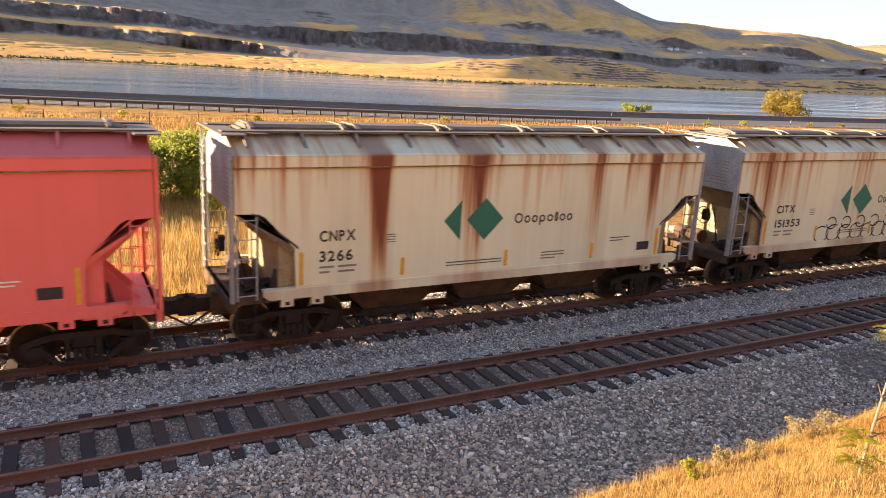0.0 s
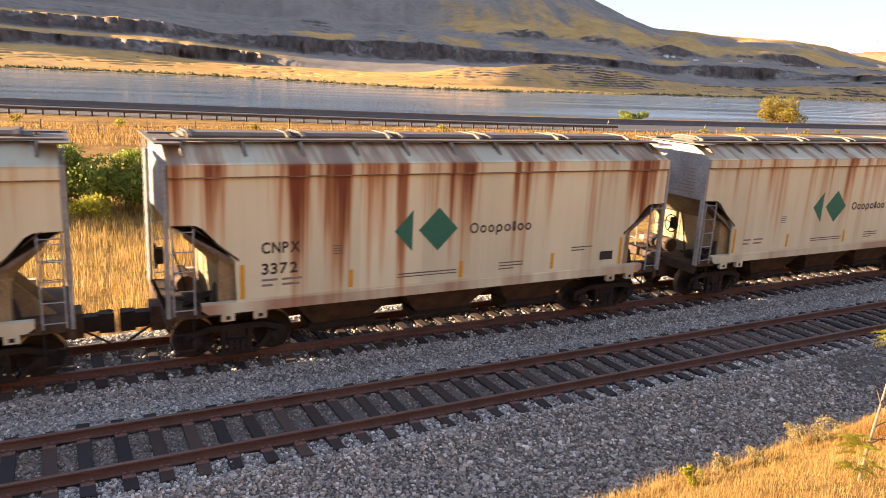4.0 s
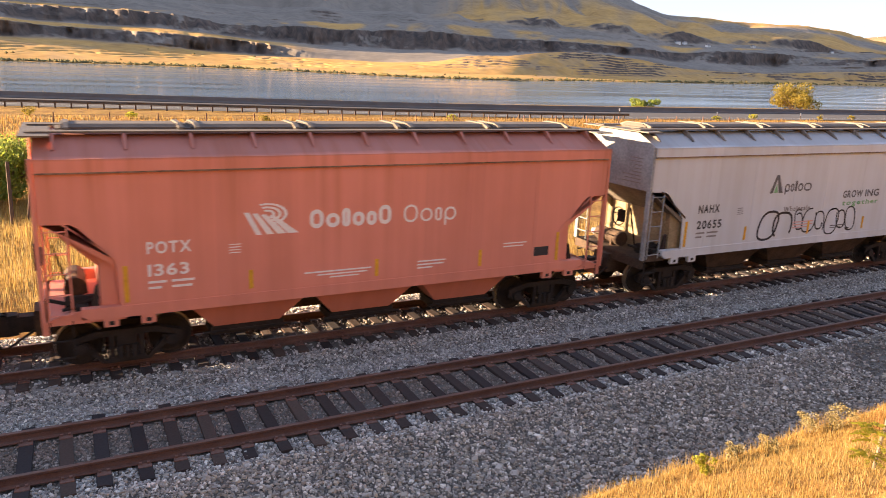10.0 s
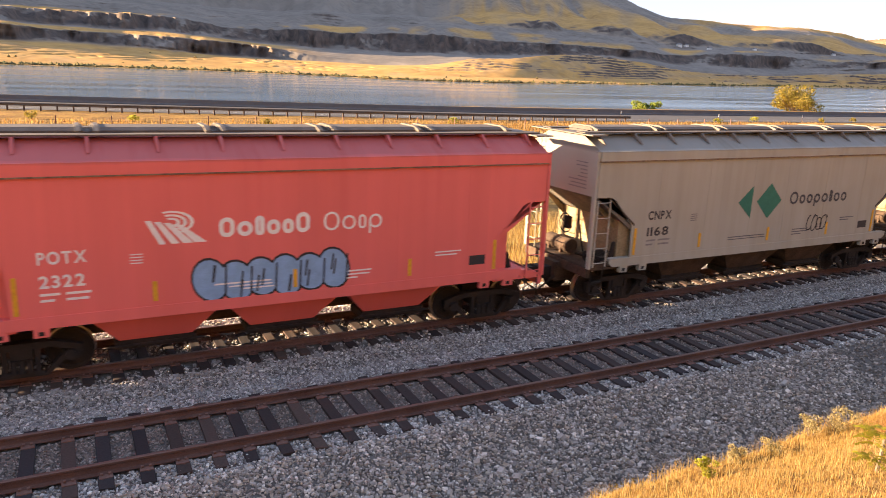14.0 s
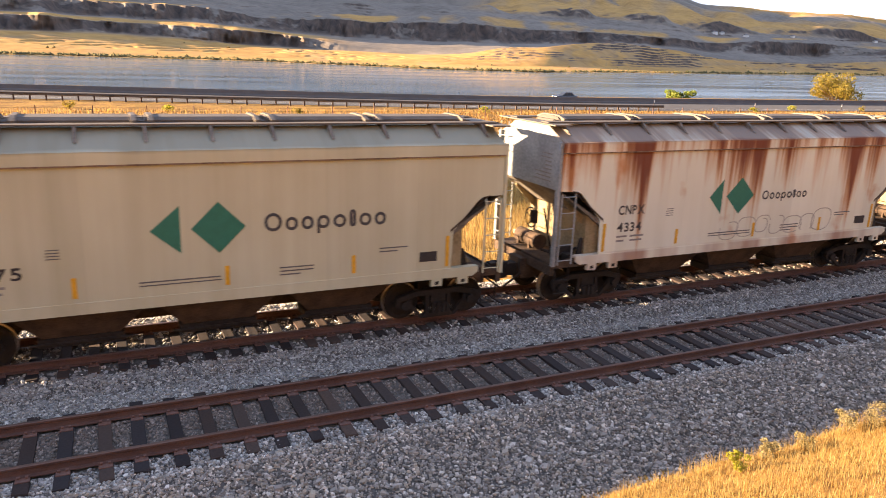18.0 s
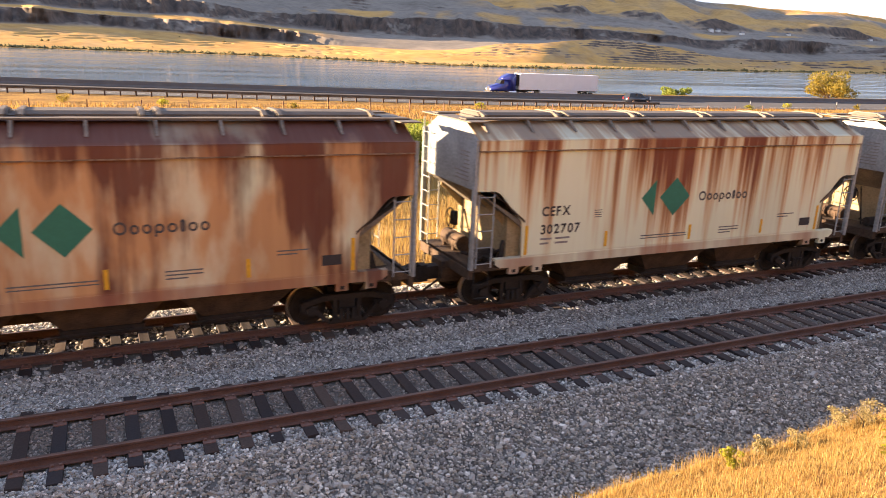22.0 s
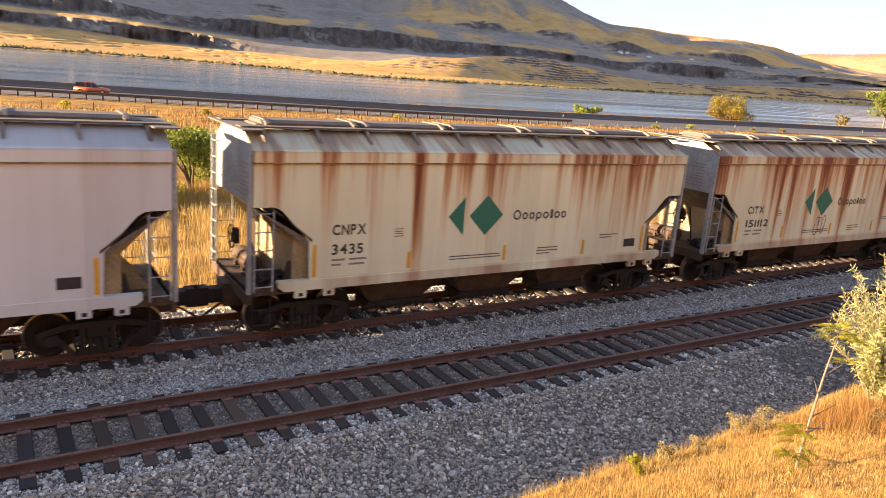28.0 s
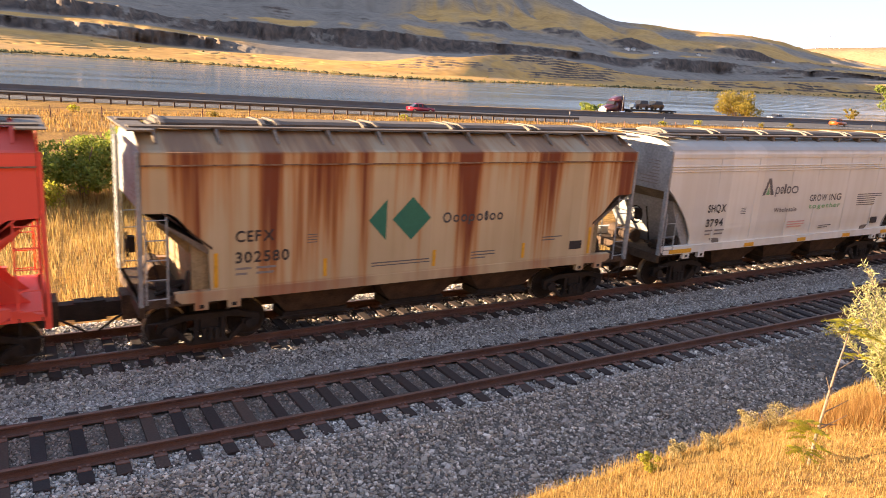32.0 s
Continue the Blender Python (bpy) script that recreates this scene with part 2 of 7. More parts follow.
WHITE_INK = mat("white_lettering", (0.78, 0.74, 0.72), 0.6, 0, 9, 0.1, 0.05)
PINK_INK = mat("faded_pink_lettering", (0.62, 0.36, 0.33), 0.7, 0, 9, 0.15, 0.05)
YELLOW = mat("yellow_reflector", (0.70, 0.36, 0.03), 0.5, 0, 12, 0.2, 0.05)
LIME_INK = mat("light_green_lettering", (0.20, 0.42, 0.22), 0.6, 0, 9, 0.2, 0.05)
CONCRETE = mat("dark_concrete", (0.13, 0.125, 0.125), 0.9, 0, 0.6, 0.2, 0.2, 20)
ASPHALT = mat("asphalt", (0.075, 0.07, 0.068), 0.9, 0, 0.3, 0.2, 0.2, 30)
POST_WOOD = mat("weathered_post", (0.09, 0.06, 0.045), 0.9, 0, 6, 0.35)
GLASS = mat("dark_vehicle_glass", (0.02, 0.022, 0.026), 0.12, 0, 3, 0.1, 0)
RUBBER = mat("black_rubber", (0.02, 0.02, 0.02), 0.85, 0, 20, 0.2, 0.1)
CHROME = mat("bright_metal", (0.7, 0.7, 0.7), 0.25, 1.0, 4, 0.1, 0)


# ---- mesh helpers ----
def part(name, bm, material, parent=None, label="", smooth=False):
    me = bpy.data.meshes.new(name)
    bm.normal_update()
    bm.to_mesh(me)
    bm.free()
    if smooth:
        me.polygons.foreach_set("use_smooth", [True] * len(me.polygons))
    for m in (material if isinstance(material, (list, tuple)) else [material]):
        me.materials.append(m)
    ob = new(name, me)
    ob.parent = parent
    if label:
        ob["label"] = label
    return ob


def share(ob, name, m, parent):
    """Another object on the same mesh."""
    k = new(name, ob.data)
    k.parent = parent
    k.matrix_local = m
    return k


def box(bm, x0, x1, y0, y1, z0, z1, m=None, mi=0):
    vs = [bm.verts.new((x, y, z)) for x in (x0, x1) for y in (y0, y1) for z in (z0, z1)]
    if m:
        for v in vs:
            v.co = m @ v.co
    for f in ((0, 1, 3, 2), (4, 6, 7, 5), (0, 4, 5, 1), (2, 3, 7, 6), (0, 2, 6, 4), (1, 5, 7, 3)):
        bm.faces.new([vs[i] for i in f]).material_index = mi
    return vs


def chamfer_box(bm, x0, x1, y0, y1, z0, z1, c, m=None):
    """A box whose long edges along x are cut."""
    prism(bm, [(y0 + c, z0), (y1 - c, z0), (y1, z0 + c), (y1, z1 - c), (y1 - c, z1), (y0 + c, z1), (y0, z1 - c), (y0, z0 + c)], "x", x0, x1, m)


def prism(bm, pts, axis, a, b, m=None, mi=0):
    """A polygon pushed along one axis from a to b. pts: (y, z) for x, (x, z) for y, (x, y) for z."""
    def put(p, k):
        v = {"x": (k, p[0], p[1]), "y": (p[0], k, p[1]), "z": (p[0], p[1], k)}[axis]
        return bm.verts.new(m @ Vector(v) if m else v)
    A, B = [put(p, a) for p in pts], [put(p, b) for p in pts]
    n = len(pts)
    bm.faces.new(A).material_index = mi
    bm.faces.new(B[::-1]).material_index = mi
    for i in range(n):
        j = (i + 1) % n
        bm.faces.new((A[j], A[i], B[i], B[j])).material_index = mi


def rod(bm, p, q, r, n=6, r2=None):
    p, q = Vector(p), Vector(q)
    turn = (q - p).to_track_quat("Z", "Y").to_matrix()
    r2 = r if r2 is None else r2
    A = [bm.verts.new(p + turn @ Vector((r * math.cos(2 * math.pi * i / n), r * math.sin(2 * math.pi * i / n), 0))) for i in range(n)]
    B = [bm.verts.new(q + turn @ Vector((r2 * math.cos(2 * math.pi * i / n), r2 * math.sin(2 * math.pi * i / n), 0))) for i in range(n)]
    for i in range(n):
        j = (i + 1) % n
        bm.faces.new((A[i], A[j], B[j], B[i]))
    bm.faces.new(A[::-1])
    bm.faces.new(B)


def fixed(bm):
    bmesh.ops.recalc_face_normals(bm, faces=bm.faces)
    return bm


def from_arrays(name, verts, faces, material, smooth=False):
    """A mesh object out of numpy arrays; faces all with the same number of corners."""
    me = bpy.data.meshes.new(name)
    k = faces.shape[1]
    me.vertices.add(len(verts))
    me.vertices.foreach_set("co", np.ascontiguousarray(verts, dtype=np.float32).ravel())
    me.loops.add(faces.size)
    me.loops.foreach_set("vertex_index", np.ascontiguousarray(faces, dtype=np.int32).ravel())
    me.polygons.add(len(faces))
    me.polygons.foreach_set("loop_start", np.arange(0, faces.size, k, dtype=np.int32))
    me.polygons.foreach_set("use_smooth", np.full(len(faces), smooth, dtype=bool))
    me.update(calc_edges=True)
    me.materials.append(material)
    return new(name, me)


def grid_faces(nu, nv):
    i = np.arange(nu * nv).reshape(nu, nv)
    return np.stack([i[:-1, :-1], i[1:, :-1], i[1:, 1:], i[:-1, 1:]], -1).reshape(-1, 4)


def fbm(x, y, octaves=4, seed=0):
    """Smooth value noise on arrays."""
    out, amp = np.zeros_like(x), 1.0
    for o in range(octaves):
        xi, yi = np.floor(x).astype(np.int64), np.floor(y).astype(np.int64)
        fx, fy = x - xi, y - yi
        fx, fy = fx * fx * (3 - 2 * fx), fy * fy * (3 - 2 * fy)

        def rnd(a, b):
            k = (a * 374761393 + b * 668265263 + (seed + o) * 982451653) & 0x7FFFFFFF
            k = ((k ^ (k >> 13)) * 1274126177) & 0x7FFFFFFF
            return (k ^ (k >> 16)) / 0x7FFFFFFF
        v = (rnd(xi, yi) * (1 - fx) + rnd(xi + 1, yi) * fx) * (1 - fy) + (rnd(xi, yi + 1) * (1 - fx) + rnd(xi + 1, yi + 1) * fx) * fy
        out += amp * (v - 0.5)
        x, y, amp = x * 2.03 + 17.1, y * 2.03 + 5.7, amp * 0.5
    return out


# ---- characters of the built-in font, one mesh each ----
GLYPHS = {}


def make_glyphs(chars):
    obs = []
    for ch in chars:
        c = bpy.data.curves.new("glyph", "FONT")
        c.body, c.size, c.offset = ch, 1.0 / 0.73, 0.034
        ob = bpy.data.objects.new("glyph", c)
        scene.collection.objects.link(ob)
        obs.append((ch, ob, c))
    dg = bpy.context.evaluated_depsgraph_get()
    for ch, ob, c in obs:
        me = bpy.data.meshes.new_from_object(ob.evaluated_get(dg))
        xs = [v.co.x for v in me.vertices]
        GLYPHS[ch] = ([v.co.copy() for v in me.vertices], [tuple(f.vertices) for f in me.polygons], min(xs), max(xs))
        bpy.data.meshes.remove(me)
    for ch, ob, c in obs:
        bpy.data.objects.remove(ob)
        bpy.data.curves.remove(c)


make_glyphs(sorted(set("ACDEFGHINOPQRSTWXotgeherWlsa0123456789")))

# ---- ground, river, far shore ----
def ground_mat():
    m = bpy.data.materials.new("dry_grassland")
    m.use_nodes = True
    n, l = m.node_tree.nodes, m.node_tree.links
    b = n["Principled BSDF"]
    tc = n.new("ShaderNodeTexCoord")
    n1, n2 = n.new("ShaderNodeTexNoise"), n.new("ShaderNodeTexNoise")
    n1.inputs["Scale"].default_value, n1.inputs["Detail"].default_value = 0.35, 6
    n2.inputs["Scale"].default_value, n2.inputs["Detail"].default_value = 4.0, 6
    r1, r2 = n.new("ShaderNodeValToRGB"), n.new("ShaderNodeValToRGB")
    r1.color_ramp.elements[0].color, r1.color_ramp.elements[1].color = (0.38, 0.23, 0.07, 1), (0.26, 0.15, 0.056, 1)
    r1.color_ramp.elements[0].position, r1.color_ramp.elements[1].position = 0.4, 0.62
    r2.color_ramp.elements[0].color, r2.color_ramp.elements[1].color = (0.5, 0.45, 0.4, 1), (1.2, 1.15, 1.05, 1)
    r2.color_ramp.elements[0].position, r2.color_ramp.elements[1].position = 0.3, 0.65
    mul = n.new("ShaderNodeMix")
    mul.data_type, mul.blend_type = "RGBA", "MULTIPLY"
    mul.inputs["Factor"].default_value = 1
    for a in (n1, n2):
        l.new(tc.outputs["Object"], a.inputs["Vector"])
    l.new(n1.outputs[0], r1.inputs[0])
    l.new(n2.outputs[0], r2.inputs[0])
    l.new(r1.outputs[0], mul.inputs["A"])
    l.new(r2.outputs[0], mul.inputs["B"])
    l.new(mul.outputs["Result"], b.inputs["Base Color"])
    b.inputs["Roughness"].default_value = 0.95
    b.inputs["Specular IOR Level"].default_value = 0.1
    bp = n.new("ShaderNodeBump")
    bp.inputs["Strength"].default_value, bp.inputs["Distance"].default_value = 0.6, 0.15
    l.new(n2.outputs[0], bp.inputs["Height"])
    l.new(bp.outputs[0], b.inputs["Normal"])
    return m


def hill_mat():
    """Dry grass, golden as in sun on the flats, grey as in shade on the slopes; dark basalt where it is steep, with
    sage and scree.
    """
    m = bpy.data.materials.new("basalt_and_dry_grass")
    m.use_nodes = True
    n, l = m.node_tree.nodes, m.node_tree.links
    b = n["Principled BSDF"]
    tc, geo = n.new("ShaderNodeTexCoord"), n.new("ShaderNodeNewGeometry")
    sep = n.new("ShaderNodeSeparateXYZ")
    l.new(geo.outputs["Normal"], sep.inputs[0])
    n1, n2 = n.new("ShaderNodeTexNoise"), n.new("ShaderNodeTexNoise")
    n1.inputs["Scale"].default_value, n1.inputs["Detail"].default_value = 0.012, 8
    n2.inputs["Scale"].default_value, n2.inputs["Detail"].default_value = 0.07, 8
    for a in (n1, n2):
        l.new(tc.outputs["Object"], a.inputs["Vector"])
    add = n.new("ShaderNodeMath")
    add.operation = "MULTIPLY_ADD"
    add.inputs[1].default_value = 0.14
    l.new(n2.outputs[0], add.inputs[0])
    l.new(sep.outputs["Z"], add.inputs[2])
    steep = n.new("ShaderNodeMapRange")
    steep.inputs["From Min"].default_value, steep.inputs["From Max"].default_value = 0.12, 0.88
    rockiness = n.new("ShaderNodeAttribute")
    rockiness.attribute_name = "rock"
    crumble = n.new("ShaderNodeMath")
    crumble.operation = "MULTIPLY_ADD"
    crumble.inputs[1].default_value = 0.5
    l.new(n2.outputs[0], crumble.inputs[0])
    l.new(rockiness.outputs["Fac"], crumble.inputs[2])
    shift = n.new("ShaderNodeMath")
    shift.operation = "SUBTRACT"
    shift.inputs[1].default_value = 0.25
    l.new(crumble.outputs[0], shift.inputs[0])
    l.new(shift.outputs[0], steep.inputs[0])
    grass, rock = n.new("ShaderNodeValToRGB"), n.new("ShaderNodeValToRGB")
    # the grey holds the shade of the slopes, the gold below the low sun
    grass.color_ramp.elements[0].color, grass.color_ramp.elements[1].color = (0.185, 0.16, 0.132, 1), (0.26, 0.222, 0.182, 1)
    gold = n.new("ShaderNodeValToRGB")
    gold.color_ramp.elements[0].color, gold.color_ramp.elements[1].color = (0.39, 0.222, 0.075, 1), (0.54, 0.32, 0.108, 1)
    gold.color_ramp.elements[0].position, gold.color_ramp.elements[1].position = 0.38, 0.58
    meadow = n.new("ShaderNodeAttribute")
    meadow.attribute_name = "meadow"
    cover = n.new("ShaderNodeMix")
    cover.data_type = "RGBA"
    grass.color_ramp.elements[0].position, grass.color_ramp.elements[1].position = 0.38, 0.58
    rock.color_ramp.elements[0].color, rock.color_ramp.elements[1].color = (0.068, 0.058, 0.053, 1), (0.145, 0.108, 0.085, 1)
    rock.color_ramp.elements[0].position, rock.color_ramp.elements[1].position = 0.35, 0.65
    mixn = n.new("ShaderNodeMath")
    mixn.operation = "MULTIPLY_ADD"
    mixn.inputs[1].default_value = 0.5
    half = n.new("ShaderNodeMath")
    half.operation = "MULTIPLY"
    half.inputs[1].default_value = 0.5
    l.new(n2.outputs[0], half.inputs[0])
    l.new(n1.outputs[0], mixn.inputs[0])
    l.new(half.outputs[0], mixn.inputs[2])
    l.new(mixn.outputs[0], grass.inputs[0])
    l.new(n2.outputs[0], rock.inputs[0])
    mix = n.new("ShaderNodeMix")
    mix.data_type = "RGBA"
    l.new(steep.outputs[0], mix.inputs["Factor"])
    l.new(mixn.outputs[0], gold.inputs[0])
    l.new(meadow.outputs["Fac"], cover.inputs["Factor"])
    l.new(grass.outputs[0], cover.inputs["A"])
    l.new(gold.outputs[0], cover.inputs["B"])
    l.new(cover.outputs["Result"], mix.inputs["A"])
    l.new(rock.outputs[0], mix.inputs["B"])
    l.new(mix.outputs["Result"], b.inputs["Base Color"])
    b.inputs["Roughness"].default_value = 0.95
    b.inputs["Specular IOR Level"].default_value = 0.1
    bp = n.new("ShaderNodeBump")
    bp.inputs["Strength"].default_value, bp.inputs["Distance"].default_value = 0.45, 0.9
    l.new(n2.outputs[0], bp.inputs["Height"])
    l.new(bp.outputs[0], b.inputs["Normal"])
    return m


def water_mat():
    m = bpy.data.materials.new("river_water")
    m.use_nodes = True
    n, l = m.node_tree.nodes, m.node_tree.links
    b = n["Principled BSDF"]
    tc, mp = n.new("ShaderNodeTexCoord"), n.new("ShaderNodeMapping")
    mp.inputs["Scale"].default_value = (0.004, 0.05, 1)
    mp.inputs["Rotation"].default_value = (0, 0, radians(-8))
    nz, rip = n.new("ShaderNodeTexNoise"), n.new("ShaderNodeTexNoise")
    nz.inputs["Scale"].default_value, nz.inputs["Detail"].default_value = 1.0, 5
    rip.inputs["Scale"].default_value, rip.inputs["Detail"].default_value = 0.9, 4
    l.new(tc.outputs["Object"], mp.inputs["Vector"])
    l.new(mp.outputs[0], nz.inputs["Vector"])
    l.new(tc.outputs["Object"], rip.inputs["Vector"])
    rr = n.new("ShaderNodeMapRange")
    rr.inputs["To Min"].default_value, rr.inputs["To Max"].default_value = 0.07, 0.16
    rr.inputs["From Min"].default_value, rr.inputs["From Max"].default_value = 0.4, 0.62
    l.new(nz.outputs[0], rr.inputs[0])
    l.new(rr.outputs[0], b.inputs["Roughness"])
    b.inputs["Base Color"].default_value = (0.14, 0.22, 0.31, 1)
    b.inputs["IOR"].default_value = 1.33
    bp = n.new("ShaderNodeBump")
    bp.inputs["Strength"].default_value, bp.inputs["Distance"].default_value = 0.10, 0.12
    l.new(rip.outputs[0], bp.inputs["Height"])
    l.new(bp.outputs[0], b.inputs["Normal"])
    return m


def ground_z(x, y):
    """Height of the near land: the bank below the camera, the track bed, the flat, the highway, the river bank."""
    crest = -6.56 - 0.04 * np.clip(7.0 - x, 0, 6) + 0.07 * np.clip(x - 8, 0, 5) + 0.3 * fbm(x * 0.45, x * 0 + 3.3, 3, 5)
    d = np.maximum(0, crest - y)
    near = np.where(y < crest, 1.5 + 0.47 * d, -0.5 + 2.0 * np_step(1.8, 0, y - crest))
    far = -0.46 - 0.55 * np_step(7.5, 20, y)
    z = np.where(y < 1, near, far)
    z = z + 0.12 * fbm(x * 0.35, y * 0.35, 4, 2) * np_step(8, 14, np.abs(y - 1)) + 0.08 * fbm(x * 1.3, y * 1.3, 3, 8) * np_step(0.0, 0.8, d)
    rm = road_mid(x)
    flat = np_step(-24, -20, y - rm) * (1 - np_step(16, 20, y - rm))
    z = z * (1 - flat) + (-1.06) * flat
    return z - 9.0 * np_step(18, 46, y - rm)


GRASSLAND = ground_mat()
gx = np.concatenate([np.linspace(-900, -60, 40), np.linspace(-55, -8, 48), np.linspace(-7.6, 40, 200), np.linspace(41, 260, 100), np.linspace(270, 2600, 60)])
gy = np.concatenate([np.linspace(-300, -22, 24), np.linspace(-20, -2, 110), np.linspace(-1.5, 8, 14), np.linspace(8.5, 100, 90), np.linspace(101, 170, 46)])
X, Y = np.meshgrid(gx, gy, indexing="ij")
tagged(from_arrays("ground", np.stack([X, Y, ground_z(X, Y)], -1).reshape(-1, 3), grid_faces(len(gx), len(gy)), GRASSLAND, True),
       "dry golden grassland sloping from a bank to the highway", "ground", kind="structure")

bm = bmesh.new()
vs = [bm.verts.new(p) for p in ((-4800, 118, WATER_Z), (4900, 118, WATER_Z), (4900, 4700, WATER_Z), (-4800, 4700, WATER_Z))]
bm.faces.new(vs)
tagged(part("water", bm, water_mat()), "calm wide river reflecting the pale sky", "river", kind="structure")

# far shore: meadow, low steps and a knoll, two basalt cliffs with benches, a mountain; in rings round the standpoint
# each terrain line: how deep it lies behind the shore (at -6 and at 60 degrees of heading) and its rise, in thousandths, by heading
LINES = [
    (0.00, 0.00, "shore", (-60, -18, -6, -18.4, 5, -17.8, 11, -17.6, 19, -19, 25, -20.3, 32, -18.8, 38, -15, 42, -13.3, 48, -10, 52, -7.8, 57, -5.4, 62, -4.6, 110, -4.6)),
    (0.12, 0.26, "meadow back", (-6, -9.3, 5, -8.1, 8.6, -9.9, 14.6, -12.6, 20, -14, 25, -14, 30, -12, 38, -8, 46, -5, 52, -3, 57, -1, 62, 1)),
    (0.22, 0.50, "steps and knoll", (-6, 0.6, 0, 1.6, 5, 0, 8.6, -1.6, 15, -2, 20, -3, 24.9, -1.4, 27.4, 5, 29, 11, 31.6, 12.5, 33.7, 17, 36.7, 22, 38.4, 21, 41.4, 14.5, 44.3, 6.5, 47, 4, 49, 3, 52, 5, 54, 8, 62, 12)),
    (0.30, 0.84, "foot of the lower cliff", (-6, 9.2, 0, 11.3, 6, 8, 11, 2.3, 13, 1, 17, 0, 23, -2, 27, 2, 31, 4, 36, 8, 40, 7, 44, 4, 50, 2.5, 54, 9, 62, 14)),
    (0.32, 0.88, "lower cliff", (-6, 27.6, 0, 25, 3, 22.6, 6.7, 22, 11, 19, 13, 16, 15, 12, 17, 7.4, 20, 3, 24, 2, 30, 6, 36, 10, 44, 7, 50, 5, 54, 11, 62, 16)),
    (0.41, 1.40, "foot of the upper cliff", (-6, 31, 0, 29, 6.7, 27, 11, 23, 13, 20, 17, 17, 20, 16, 24, 15, 30, 16, 36, 20, 41, 19, 44, 13, 50, 12, 54, 15, 62, 18)),
    (0.445, 1.50, "upper cliff", (-6, 48, 5, 46, 8.3, 43.7, 11.2, 36, 15, 38.7, 21, 38, 23, 40.5, 27, 40, 31.5, 35.2, 36, 35, 41, 28.5, 44, 25, 47.4, 28.4, 50, 28.4, 52, 26.8, 54, 22, 58, 24, 62, 20)),
    (0.62, 2.1, "bench", (-6, 51, 10, 47.5, 17, 44, 21, 47, 25, 50, 27, 51, 30, 47, 34, 46.5, 38, 43, 41, 35, 44, 32, 48, 33, 54, 29, 62, 23)),
    (0.70, 2.4, "upper steps", (-6, 60, 10, 57, 20, 58, 26, 60, 30.2, 56, 35.6, 56, 38.2, 52, 42, 47, 46, 39, 50, 38, 54, 34, 58, 29, 62, 24)),
    (0.85, 3.0, "mountain foot", (-6, 65, 10, 61, 20, 62, 30, 61.5, 36, 62.5, 38, 58, 42, 53, 46, 44, 50, 42, 54, 38, 58, 31, 62, 25)),
    (1.35, 5.2, "ridge", (-60, 190, 20, 190, 30, 165, 36, 122, 38.9, 97.5, 40.5, 85.4, 41.8, 76.5, 43.5, 69, 45.9, 66.7, 47.9, 64.1, 51.3, 61.1, 53.2, 56.5, 54.1, 56, 55.3, 49.5, 56.6, 44.4, 59, 37, 62, 30, 110, 22)),
]
NL = len(LINES)
hd = np.concatenate([np.linspace(-60, -14, 60), np.linspace(-13.8, 70, 680), np.linspace(75, 110, 40)])
sv = np.concatenate([[-0.4], np.linspace(0, 1, 22), np.linspace(1.02, 2.3, 64), np.linspace(2.36, 3, 10), np.linspace(3.06, 4, 16), np.linspace(4.06, 5, 14),
                     np.linspace(5.05, 6, 22), np.linspace(6.04, 9, 70), np.linspace(9.05, 10, 34), [10.4, 11]])
HD, SV = np.meshgrid(hd, sv, indexing="ij")
prof_r, prof_u = np.zeros((len(hd), NL)), np.zeros((len(hd), NL))
soft_k = np.hanning(27) / np.hanning(27).sum()
for k, (d0, d1, _, line) in enumerate(LINES):
    prof_u[:, k] = np.convolve(np.pad(np.interp(hd, line[0::2], line[1::2]), 13, mode="edge"), soft_k, mode="valid")
    if k > 1:
        prof_u[:, k] = prof_u[:, 1] + (prof_u[:, k] - prof_u[:, 1]) * (0.06 + 0.94 * np_step(-26, -13, hd))     # unseen land upstream, kept low so that the sun gets past
    if k == 0:
        shore_r = -1000 * (EYE.z + 6.0) / prof_u[:, 0]
    prof_r[:, k] = shore_r + np.interp(hd, (-6, 60), (d0, d1)) * np.interp(hd, (25, 40, 62), (670, 520, 320))
prof_z = EYE.z + prof_r * prof_u / 1000
R_, Z_ = np.zeros_like(HD), np.zeros_like(HD)
for i in range(len(hd)):
    R_[i] = np.interp(sv, np.arange(NL), prof_r[i])
    Z_[i] = np.interp(sv, np.arange(NL), prof_z[i])
R_ = R_ + np.where(SV < 0, 300 * SV, 0) + np.where(SV > 10, 500 * (SV - 10), 0)
Z_ = Z_ + np.where(SV < 0, 15 * SV, 0) - np.where(SV > 10, 250 * (SV - 10), 0)
# headlands and gullies push the cliffs to and fro; a fine notching of the rock faces
faces_ = np_step(2.7, 3.2, SV) * (1 - np_step(4.1, 4.7, SV)) * (1 - np_step(13, 18, HD)) + np_step(4.8, 5.3, SV) * (1 - np_step(6.1, 6.9, SV))
push = 75 * fbm(HD * 0.34, SV * 0.25, 3, 12) * np_step(2.4, 3.2, SV) * (1 - np_step(9, 10, SV)) * (1 - (1 - np_step(4.3, 5.0, SV)) * np_step(11, 17, HD))
push = push + faces_ * (42 * np.abs(fbm(HD * 1.1, SV * 0.35, 3, 33)) + 5 * np.abs(fbm(HD * 5.0, SV * 0.8, 3, 34)))
R2 = R_ + push * (R_ / 900)
AX, AY = np.sin(np.radians(HD)) * R2, np.cos(np.radians(HD)) * R2
Z2 = Z_ + np_step(0.3, 1.0, SV) * (1.3 * fbm(AX / 60, AY / 60, 4, 6) + 0.9 * faces_ * fbm(AX / 14, AY / 14, 3, 7)) * (R_ / 1000)
